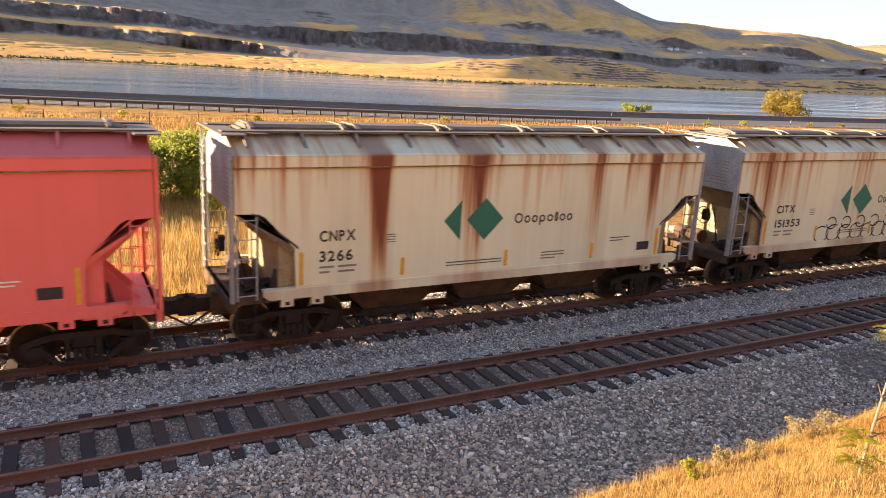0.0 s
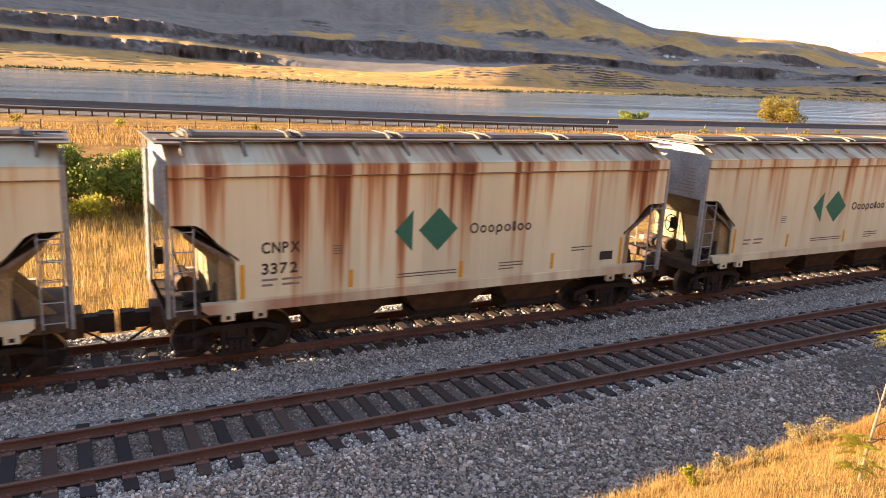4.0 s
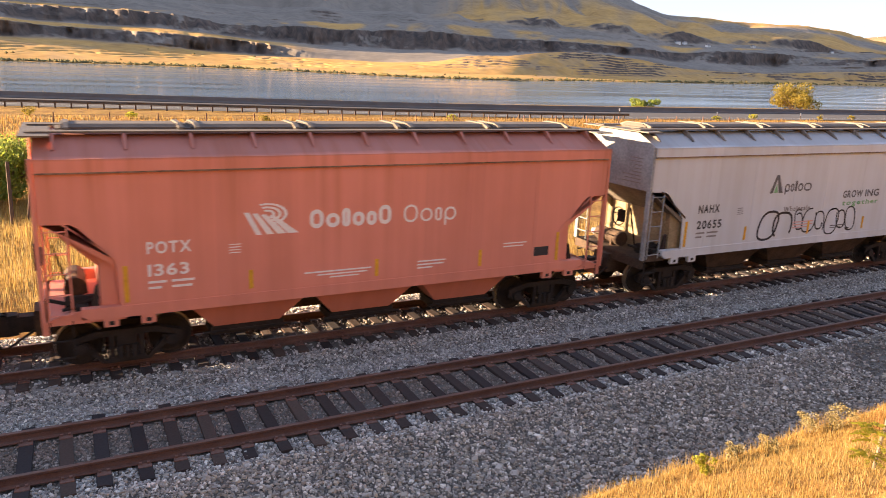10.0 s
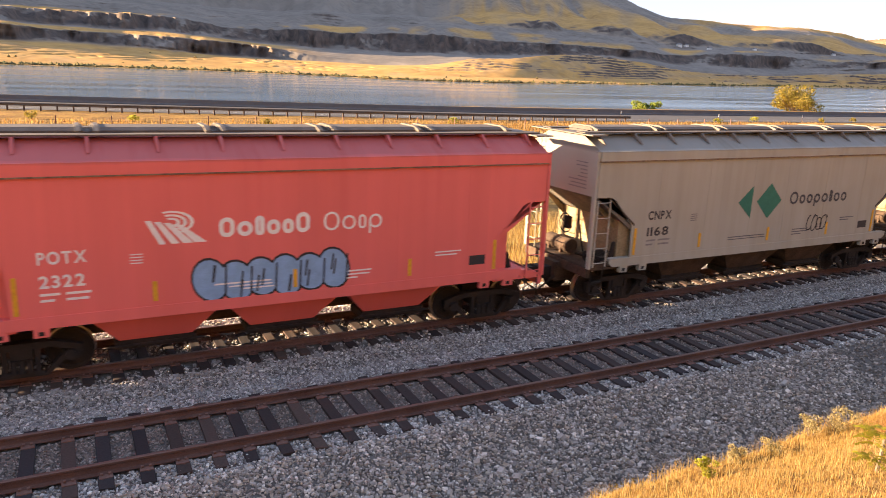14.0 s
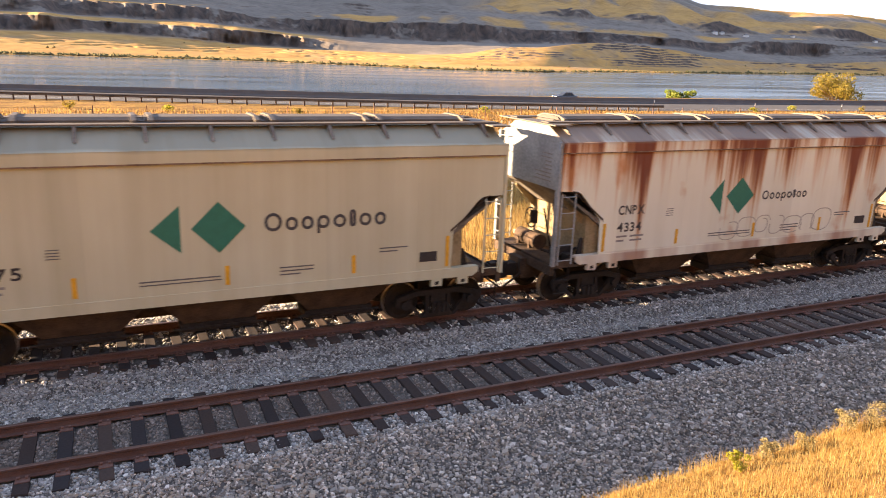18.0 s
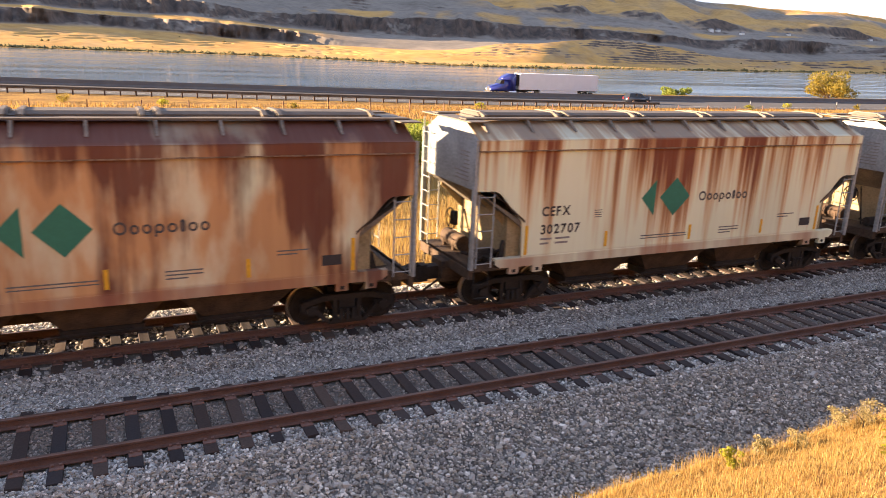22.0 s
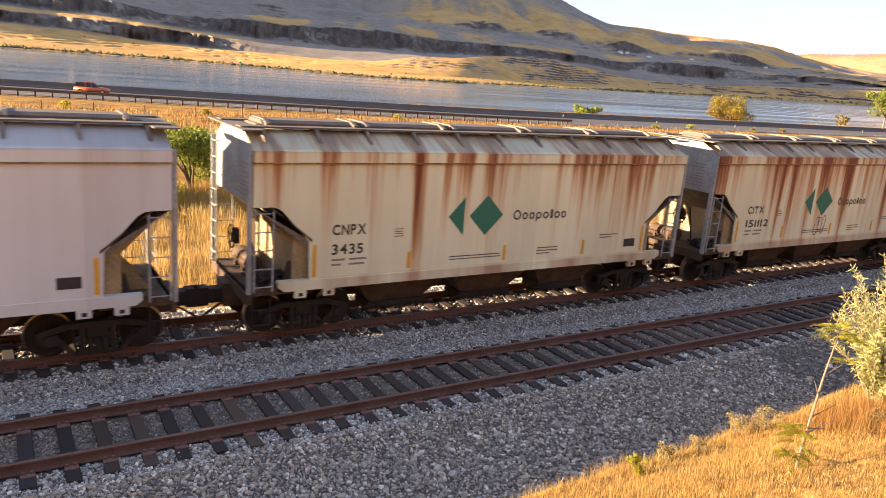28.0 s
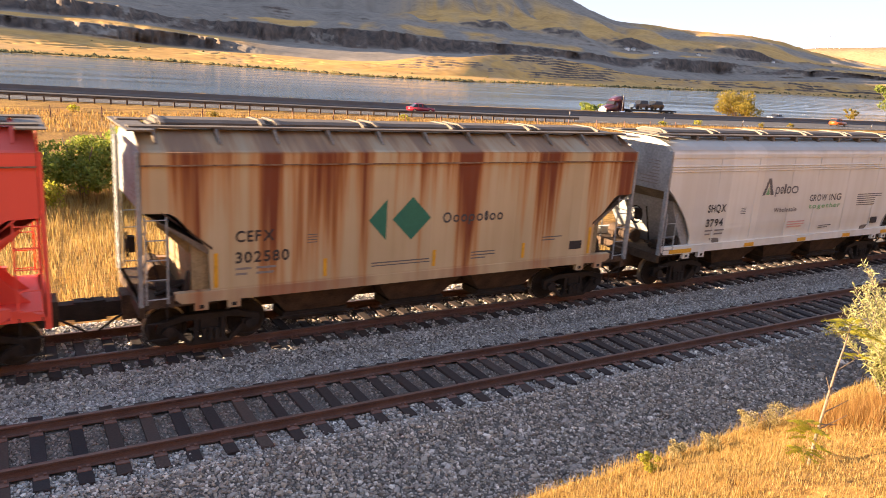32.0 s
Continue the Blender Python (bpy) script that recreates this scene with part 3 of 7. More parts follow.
# low rock ledges in the steps, on the knoll and on the bench above the cliff
warp = 3.6 * fbm(HD * 0.22, SV * 0.5, 3, 57) + 2.2 * fbm(HD * 0.9, SV * 1.8, 4, 58)
ledge = np_step(0.9, 1.2, SV) * (1 - np_step(2.2, 2.6, SV)) * (0.62 + 0.1 * np_step(25, 29, HD)) + 0.4 * np_step(6.0, 6.3, SV) * (1 - np_step(8.2, 9.0, SV))
ledge = ledge * np_step(-0.12, 0.22, fbm(HD * 0.55, SV * 2.6, 4, 59)) * 1.15
rise = 1000 * (Z2 - EYE.z) / R_ + warp
level = rise / 3.1
tread = np.floor(level) + np_step(0.74, 1.0, level - np.floor(level))
Z2 = Z2 + ledge * 0.85 * (tread * 3.1 + 0.5 - rise) * R_ / 1000
# spurs and shallow gullies that run slanting down the mountain
hill = np_step(9.0, 9.3, SV) * (1 - np_step(9.9, 10.0, SV))
spur = np.abs(fbm(HD * 0.22 + 1.6 * (SV - 9), (SV - 9) * 0.5, 3, 21))
Z2 = Z2 - hill * 60 * (0.26 - np.minimum(spur, 0.26)) * (R_ / 2500) + np_step(9.5, 10.0, SV) * 5 * fbm(HD * 0.4, HD * 0, 3, 44)
# buttresses whose near flanks turn to the low sun
turn = HD * 0.17 + 0.55 * (SV - 8) + 0.5 * fbm(HD * 0.15, SV * 0.6, 3, 75)
saw = turn - np.floor(turn)
flank = np_step(7.3, 7.9, SV) * (1 - np_step(9.2, 9.7, SV)) * np_step(25, 29, HD) * (1 - np_step(52, 57, HD))
Z2 = Z2 + flank * 26 * (saw - np_step(0.72, 1.0, saw)) * (R_ / 2200)
PX = EYE.x + np.sin(np.radians(HD)) * R2
PY = EYE.y + np.cos(np.radians(HD)) * R2
HILLS = hill_mat()
far_hills = from_arrays("far_shore_hills", np.stack([PX, PY, Z2], -1).reshape(-1, 3), grid_faces(len(hd), len(sv))[:, ::-1].copy(), HILLS, True)
tagged(far_hills, "golden dry hills with dark basalt cliffs across the river", "hills", kind="structure")
# bare rock where it is steep, dry grass on the flats
slope = np.gradient(Z2, axis=1) / np.maximum(2.0, np.gradient(R2, axis=1))
slope = slope + 0.16 * fbm(HD * 2.2, SV * 3.0, 4, 60)
rock = np_step(0.25, 0.6, slope) * (1 - 0.9 * np_step(8.6, 9.2, SV))
rock = np.maximum(rock, faces_ * (1 - np_step(3.9, 4.05, SV) * (1 - np_step(4.9, 5.1, SV))) * (1 - np_step(5.97, 6.02, SV)) * np_step(-0.35, 0.0, fbm(HD * 0.9, SV * 2.0, 3, 66)))
attr = far_hills.data.attributes.new("rock", "FLOAT", "POINT")
attr.data.foreach_set("value", np.ascontiguousarray(rock, dtype=np.float32).ravel())
# golden grass on the shore flats and the sunny benches, greyer grass and sage on the slopes; sun and shade are in these
# colours
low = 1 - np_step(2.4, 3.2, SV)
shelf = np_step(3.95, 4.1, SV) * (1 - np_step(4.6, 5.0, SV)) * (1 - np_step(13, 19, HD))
# sunlit gold painted on benches, crest and the flanks that face the sun
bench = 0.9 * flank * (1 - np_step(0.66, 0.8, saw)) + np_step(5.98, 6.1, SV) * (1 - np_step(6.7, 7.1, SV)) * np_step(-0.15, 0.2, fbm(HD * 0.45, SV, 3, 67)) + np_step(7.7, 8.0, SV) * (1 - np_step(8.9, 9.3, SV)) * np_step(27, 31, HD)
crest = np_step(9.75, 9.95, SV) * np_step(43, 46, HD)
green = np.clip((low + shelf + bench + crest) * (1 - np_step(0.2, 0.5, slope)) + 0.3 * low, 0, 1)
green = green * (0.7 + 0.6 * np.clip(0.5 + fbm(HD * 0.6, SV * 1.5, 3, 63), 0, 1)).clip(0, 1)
scrub = low * np_step(1.0, 1.4, SV) * np_step(26, 30, HD) * np_step(-0.05, 0.25, fbm(HD * 0.8, SV * 3.2, 4, 61))
green = green * (1 - 0.3 * scrub)
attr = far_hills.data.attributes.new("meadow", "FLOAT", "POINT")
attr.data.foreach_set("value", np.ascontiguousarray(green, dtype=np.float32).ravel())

# a paler grass ridge behind, downstream
h2 = np.linspace(50, 100, 140)
v2 = np.array([0.0, 0.25, 0.5, 0.7, 0.85, 1.0, 1.2])
H2, V2 = np.meshgrid(h2, v2, indexing="ij")
D2 = 4380 + 420 * V2
U2 = np.interp(H2, (50, 55.5, 57, 59, 61, 64, 100), (42, 47, 50.5, 51.5, 54, 56, 52)) + 1.2 * fbm(H2 * 0.4, V2, 3, 90)
E2 = EYE.z + D2 * U2 / 1000 * np.clip(V2, 0, 1) ** 0.6 - np.where(V2 > 1, 60, 0) - np.where(V2 == 0, 40, 0)
far_ridge = from_arrays("far_grass_ridge", np.stack([EYE.x + np.sin(np.radians(H2)) * D2, EYE.y + np.cos(np.radians(H2)) * D2, E2], -1).reshape(-1, 3),
                        grid_faces(len(h2), len(v2))[:, ::-1].copy(), HILLS, True)
tagged(far_ridge, "distant pale golden ridge with wind turbines", "hills", kind="structure")
attr = far_ridge.data.attributes.new("meadow", "FLOAT", "POINT")
attr.data.foreach_set("value", np.full(H2.size, 0.45, dtype=np.float32))


# ---- track bed ----
BED = [(-4.6, -0.55), (-3.5, -0.44), (-1.85, -0.07), (-1.4, -0.035), (1.4, -0.035), (1.75, -0.08), (2.2, -0.15), (2.6, -0.08), (2.95, -0.035),
       (5.65, -0.035), (6.2, -0.08), (8.2, -0.72)]
BED_Y, BED_Z = np.array([p[0] for p in BED]), np.array([p[1] for p in BED])


def bed_z(x, y):
    return np.interp(y, BED_Y, BED_Z) + 0.035 * fbm(x * 0.6, y * 0.9, 4, 15)


STONE_COLOURS = [(0.11, 0.104, 0.1), (0.378, 0.366, 0.348), (0.159, 0.15, 0.144), (0.683, 0.659, 0.61), (0.183, 0.161, 0.144), (0.439, 0.378, 0.305), (0.207, 0.205, 0.201), (0.512, 0.5, 0.47), (0.098, 0.09, 0.085), (0.85, 0.817, 0.744)]
BALLAST = mat("ballast_dust", (0.10, 0.088, 0.08), 0.95, 0, 2.0, 0.3, 1.0, 26, tint=(0.14, 0.125, 0.112))
STONES = rand_mat("ballast_stone", STONE_COLOURS, 0.85)
bx = np.concatenate([np.linspace(-400, -12, 30), np.linspace(-11.5, 45, 260), np.linspace(46, 900, 90)])
by = np.unique(np.concatenate([BED_Y, np.linspace(-4.6, 8.2, 94)]))
X, Y = np.meshgrid(bx, by, indexing="ij")
tagged(from_arrays("ballast_bed", np.stack([X, Y, bed_z(X, Y) - 0.03], -1).reshape(-1, 3), grid_faces(len(bx), len(by)), BALLAST, True),
       "grey crushed-stone ballast bed under two railway tracks", "ballast", kind="structure")


DARK_STONES = rand_mat("shoulder_stone", [(0.115, 0.098, 0.086), (0.425, 0.374, 0.328), (0.196, 0.17, 0.149), (0.782, 0.696, 0.609), (0.161, 0.132, 0.109), (0.483, 0.397, 0.305), (0.241, 0.218, 0.198)], 0.85)
SLOPE_FOULED = rand_mat("dusty_slope_stone", [(0.10, 0.087, 0.078), (0.23, 0.195, 0.165), (0.13, 0.107, 0.09), (0.42, 0.36, 0.305), (0.11, 0.087, 0.07), (0.27, 0.23, 0.19)], 0.9)


def stones(name, n, x0, x1, y0, y1, size, label, rng, keep_clear=True, dense_left=True, material=None, fade=0.0):
    """Loose stones: crooked blocks strewn over the bed."""
    u = rng.random(n)
    x = x0 + (x1 - x0) * (u ** 1.5 if dense_left else u)
    y = y0 + (y1 - y0) * rng.random(n)
    if fade:                                # thins out towards x0
        ok = rng.random(n) < (x - x0) / fade
        x, y = x[ok], y[ok]
        n = len(x)
    if keep_clear:
        ok = np.ones(n, bool)
        for yc, ph in ((0.0, 0.0), (TRACK_Y, -1.31)):
            k = (x - ph) / TIE_STEP
            on_tie = (np.abs(k - np.round(k)) * TIE_STEP < 0.08 + 0.06 * rng.random(n)) & (np.abs(y - yc) < 1.1 + 0.24 * rng.random(n))
            on_rail = np.abs(np.abs(y - yc) - 0.755) < 0.09
            ok &= ~(on_tie | on_rail)
        x, y = x[ok], y[ok]
        n = len(x)
    s = size * (0.55 + 1.1 * rng.random(n) ** 2.5)
    base = np.array([(-1, -1, -1), (1, -1, -1), (1, 1, -1), (-1, 1, -1), (-0.8, -0.8, 1), (0.8, -0.8, 1), (0.8, 0.8, 1), (-0.8, 0.8, 1)], float) * 0.92
    v = base[None] * (0.75 + 0.45 * rng.random((n, 8, 1))) + 0.42 * (rng.random((n, 8, 3)) - 0.5)
    v[:, :, 0] *= 1.05 + 0.6 * rng.random((n, 1))
    v[:, :, 2] *= 0.62
    a = rng.random(n) * 6.283
    c, sn = np.cos(a)[:, None], np.sin(a)[:, None]
    tilt = (rng.random((n, 1)) - 0.5) * 1.2
    vx, vy, vz = v[:, :, 0] * c - v[:, :, 1] * sn, v[:, :, 0] * sn + v[:, :, 1] * c, v[:, :, 2]
    vx, vz = vx * np.cos(tilt) - vz * np.sin(tilt), vx * np.sin(tilt) + vz * np.cos(tilt)
    v = np.stack([vx, vy, vz], -1) * s[:, None, None] * 0.5
    v += np.stack([x, y, bed_z(x, y) - 0.026 + 0.028 * rng.random(n)], -1)[:, None, :]
    f = np.array([(4, 5, 6, 7), (0, 1, 5, 4), (1, 2, 6, 5), (2, 3, 7, 6), (3, 0, 4, 7)])
    faces = (np.arange(n) * 8)[:, None, None] + f[None]
    ob = from_arrays(name, v.reshape(-1, 3), faces.reshape(-1, 4), material or STONES)
    return tagged(ob, label, "gravel", kind="stuff")


rng = np.random.default_rng(4)
FOULED = rand_mat("dusty_brown_stone", [(0.11, 0.09, 0.078), (0.22, 0.18, 0.152), (0.15, 0.118, 0.10), (0.38, 0.32, 0.275), (0.12, 0.09, 0.075)], 0.9)
stones("ballast_stones", 62000, -4.5, 34, 0.8, 2.95, 0.034, "loose grey crushed stones along the empty track", rng)
stones("fouled_stones", 24000, -4.5, 34, -0.68, 0.68, 0.032, "dusty brownish stones between the rails", rng, material=FOULED)
stones("ballast_stones", 17000, -4.5, 34, -1.5, -0.8, 0.038, "loose grey crushed stones along the empty track", rng)
stones("slope_stones", 50000, -4.5, 17, -5.0, -1.4, 0.042, "grey stones on the ballast slope", rng, material=DARK_STONES)
stones("fouled_stones", 20000, 4, 34, -5.0, -1.4, 0.055, "dusty brownish stones on the ballast slope", rng, dense_left=False, material=SLOPE_FOULED, fade=9.0)
stones("shoulder_stones", 1500, 1, 26, -5.0, -2.2, 0.08, "larger grey stones on the ballast shoulder", rng, material=DARK_STONES)
stones("ballast_stones", 22000, -6, 30, 2.6, 7.2, 0.05, "loose grey stones under the train's track", rng)

# ---- the two tracks ----
RAIL = [(-0.076, 0), (0.076, 0), (0.076, 0.012), (0.014, 0.034), (0.009, 0.06), (0.009, 0.12), (0.036, 0.142), (0.037, 0.176), (0.026, 0.186),
        (-0.026, 0.186), (-0.037, 0.176), (-0.036, 0.142), (-0.009, 0.12), (-0.009, 0.06), (-0.014, 0.034), (-0.076, 0.012)]


def tie_bm(seed):
    r = random.Random(seed)
    bm = bmesh.new()
    vs = box(bm, -0.115, 0.115, -1.3, 1.3, -0.19, -0.004)
    bmesh.ops.bevel(bm, geom=bm.edges[:], offset=0.012, segments=1, affect="EDGES")
    for v in bm.verts:
        v.co += Vector((r.uniform(-1, 1) * 0.008, r.uniform(-1, 1) * 0.02, r.uniform(-1, 0.4) * 0.008))
    return bm


def plate_bm():
    bm = bmesh.new()
    box(bm, -0.105, 0.105, -0.2, 0.2, -0.006, 0.010)
    for sx in (-0.06, 0.06):
        for sy in (-0.095, 0.095):
            box(bm, sx - 0.014, sx + 0.014, sy - 0.014, sy + 0.014, 0.006, 0.04)
            box(bm, sx - 0.022, sx + 0.022, sy - 0.024, sy + 0.024, 0.034, 0.048)
    return bm


def track(y, phase, label):
    root = tagged(new("railway_track"), label, "railway track", "two parallel tracks")
    root.location = (0, y, 0)
    for s in (-0.755, 0.755):
        bm = bmesh.new()
        prism(bm, [(p + s, z) for p, z in RAIL], "x", -700, 1500)
        for f in fixed(bm).faces:
            if f.normal.z > 0.5 and f.calc_center_median().z > 0.15:
                f.material_index = 1
        part("rail", bm, [RUSTY, POLISH], root)
    ties = [part("tie", tie_bm(i), TIE_WOOD, root) for i in range(4)]
    plate = part("tie_plate", plate_bm(), PLATE, root)
    r = random.Random(int(y * 10) + 3)
    first = True
    for k in range(-20, 102):
        x = phase + k * TIE_STEP + r.uniform(-0.03, 0.03)
        m = pose(x, r.uniform(-0.05, 0.05), r.uniform(-0.008, 0.004), 0, 0, r.uniform(-1.2, 1.2))
        if k < -16:
            ties[k + 20].matrix_local = m
        else:
            share(ties[r.randrange(4)], "tie", m, root)
        for s in (-0.755, 0.755):
            pm = pose(x, s, 0)
            if first:
                plate.matrix_local, first = pm, False
            else:
                share(plate, "tie_plate", pm, root)
    bm = bmesh.new()
    for k in list(range(-320, -20)) + list(range(102, 700)):
        x = phase + k * TIE_STEP
        box(bm, x - 0.115, x + 0.115, -1.3, 1.3, -0.19, -0.004)
    tagged(part("distant_ties", bm, TIE_WOOD, root), kind="stuff")
    return root


track(0.0, 0.0, "empty railway track with rusty rails on dark wooden ties")
track(TRACK_Y, -1.31, "railway track under the train, rusty rails on dark ties")

# ---- the train ----
HALF = 6.72             # half the length of a car's side
SIDE = 1.6              # half its width


def word_bm(text, height):
    """A word out of single characters, in the xz plane; returns the bmesh and its width."""
    bm, x = bmesh.new(), 0.0
    for ch in text:
        vs, fs, lo, hi = GLYPHS[ch]
        vv = [bm.verts.new((x + (v.x - lo) * height, 0, v.y * height)) for v in vs]
        for f in fs:
            bm.faces.new([vv[i] for i in f])
        x += (hi - lo + 0.17) * height
    return bm, x - 0.17 * height


def lettered(car, text, x, z, height, material, width=None, label="", out=0.006):
    bm, w = word_bm(text, height)
    k = width / w if width else 1.0
    for v in bm.verts:
        v.co = Vector((x + v.co.x * k, -SIDE - out, z + v.co.z))
    return part("lettering", bm, material, car, label)


def flat(bm, pts, y, thick=0.004, mi=0):
    """A thin sign-painted shape on the side, pts in (x, z)."""
    prism(bm, pts, "y", y - thick, y, mi=mi)


def bars(car, rows, material, name="small_lettering"):
    """Lines of lettering too small to read: rows of x0, x1, z, height."""
    for x0, x1, z, h in rows:
        bm = bmesh.new()
        flat(bm, [(x0, z), (x1, z), (x1, z + h), (x0, z + h)], -SIDE - 0.002)
        part(name, fixed(bm), material, car)


ROOF_A = [(-1.5, 4.42), (-1.595, 4.615), (-0.80, 4.99), (0.80, 4.99), (1.595, 4.615), (1.5, 4.42)]


def side_outline(h=HALF):
    return [(-h, 4.42), (-h, 3.38), (-h + 0.52, 3.36), (-h + 0.66, 3.28), (-5.42, 2.56), (-5.38, 1.62),
            (5.38, 1.62), (5.42, 2.56), (h - 0.66, 3.28), (h - 0.52, 3.36), (h, 3.38), (h, 4.42)]


PAINTED = {"side_rib", "slope_flange", "slope_sheet", "gusset", "hopper_bay", "weld_seam", "end_ladder", "jacking_pad", "side_panel", "roof", "end_wall", "top_chord", "side_sill", "end_post", "roof_bracket", "end_platform", "hopper_web", "end_sill", "ladder"}


def wheel_bm():
    bm = bmesh.new()
    prof = [(0.0, -0.09), (0.09, -0.09), (0.12, -0.03), (0.36, -0.045), (0.39, -0.065), (0.457, -0.065), (0.457, 0.05), (0.485, 0.06), (0.485, 0.085), (0.38, 0.085), (0.36, 0.03), (0.12, 0.045), (0.0, 0.09)]
    n = 28
    rings = []
    for r, y in prof:
        rings.append([bm.verts.new((r * math.cos(2 * math.pi * i / n), y, r * math.sin(2 * math.pi * i / n))) for i in range(n)] if r else [bm.verts.new((0, y, 0))])
    for a, b in zip(rings, rings[1:]):
        for i in range(n):
            j = (i + 1) % n
            if len(a) == 1:
                f = bm.faces.new((a[0], b[i], b[j]))
            elif len(b) == 1:
                f = bm.faces.new((a[j], a[i], b[0]))
            else:
                f = bm.faces.new((a[i], b[i], b[j], a[j]))
    for i in range(4):                      # pads that make the turning visible
        a = i * math.pi / 2
        rod(bm, (0.22 * math.cos(a), -0.07, 0.22 * math.sin(a)), (0.22 * math.cos(a), 0.02, 0.22 * math.sin(a)), 0.03, 6)
    for f in fixed(bm).faces:
        c = f.calc_center_median()
        if (c.x ** 2 + c.z ** 2) ** 0.5 > 0.44:
            f.material_index = 1
    return bm


def truck(car, cx):
    """A two-axle bogie."""
    bm = bmesh.new()
    box(bm, cx - 0.2, cx + 0.2, -1.12, 1.12, 0.52, 0.86)
    box(bm, cx - 0.32, cx + 0.32, -0.55, 0.55, 0.80, 0.98)
    for sx in (-0.5, 0.5):
        rod(bm, (cx + sx, -0.8, 0.55), (cx + sx, 0.8, 0.55), 0.05, 6)
    bogie = part("bogie", fixed(bm), BLACK, car)
    for sy in (-1, 1):
        bm = bmesh.new()
        y0, y1 = (-1.13, -0.99) if sy < 0 else (0.99, 1.13)
        prism(bm, [(cx - 1.12, 0.70), (cx - 0.55, 0.84), (cx + 0.55, 0.84), (cx + 1.12, 0.70), (cx + 1.12, 0.82), (cx + 0.6, 0.97), (cx - 0.6, 0.97), (cx - 1.12, 0.82)], "y", y0, y1)
        prism(bm, [(cx - 0.42, 0.25), (cx + 0.42, 0.25), (cx + 0.36, 0.37), (cx - 0.36, 0.37)], "y", y0, y1)
        for e in (-1, 1):
            prism(bm, [(cx + e * 0.36, 0.25), (cx + e * 0.46, 0.25), (cx + e * 0.95, 0.70), (cx + e * 0.78, 0.72)], "y", y0 + 0.01, y1 - 0.01)
            prism(bm, [(cx + e * 0.24, 0.37), (cx + e * 0.34, 0.37), (cx + e * 0.34, 0.86), (cx + e * 0.24, 0.86)], "y", y0 + 0.01, y1 - 0.01)
            prism(bm, [(cx + e * 0.72, 0.56), (cx + e * 0.78, 0.52), (cx + e * 1.0, 0.52), (cx + e * 1.12, 0.60), (cx + e * 1.12, 0.74), (cx + e * 0.72, 0.74)], "y", y0 + 0.02, y1 - 0.02)
        fixed(bm)
        part("side_frame", bm, BLACK, bogie)
        bm = bmesh.new()
        for px_ in (-0.14, 0.0, 0.14):
            rod(bm, (cx + px_, sy * 1.15, 0.36), (cx + px_, sy * 1.15, 0.64), 0.065, 8)
        part("spring_nest", bm, BLACK, bogie)
        for ax in (-0.89, 0.89):
            bm = bmesh.new()
            rod(bm, (cx + ax, sy * 1.0, 0.643), (cx + ax, sy * 1.21, 0.643), 0.12, 10)
            part("bearing_cap", bm, BLACK, bogie)
    for ax in (-0.89, 0.89):
        bm = bmesh.new()
        rod(bm, (0, -1.0, 0), (0, 1.0, 0), 0.075, 10)
        for sy, m in ((-0.76, pose(0, -0.76, 0)), (0.76, pose(0, 0.76, 0, 0, 0, 180))):
            w = wheel_bm()
            w.transform(m)
            tmp = bpy.data.meshes.new("wheel")
            w.to_mesh(tmp)
            w.free()
            bm.from_mesh(tmp)
            bpy.data.meshes.remove(tmp)
        ws = part("wheelset", bm, [BLACK, TREAD], bogie)
        ws.location = (cx + ax, 0, 0.643)


def ladder_bm(x, y, z0, z1, w=0.42, step=0.42):
    bm = bmesh.new()
    for s in (0, w):
        box(bm, x + s - 0.018, x + s + 0.018, y - 0.012, y + 0.012, z0, z1)
    z = z0 + 0.12
    while z < z1:
        rod(bm, (x, y - 0.02, z), (x + w, y - 0.02, z), 0.014, 5)
        z += step
    return bm


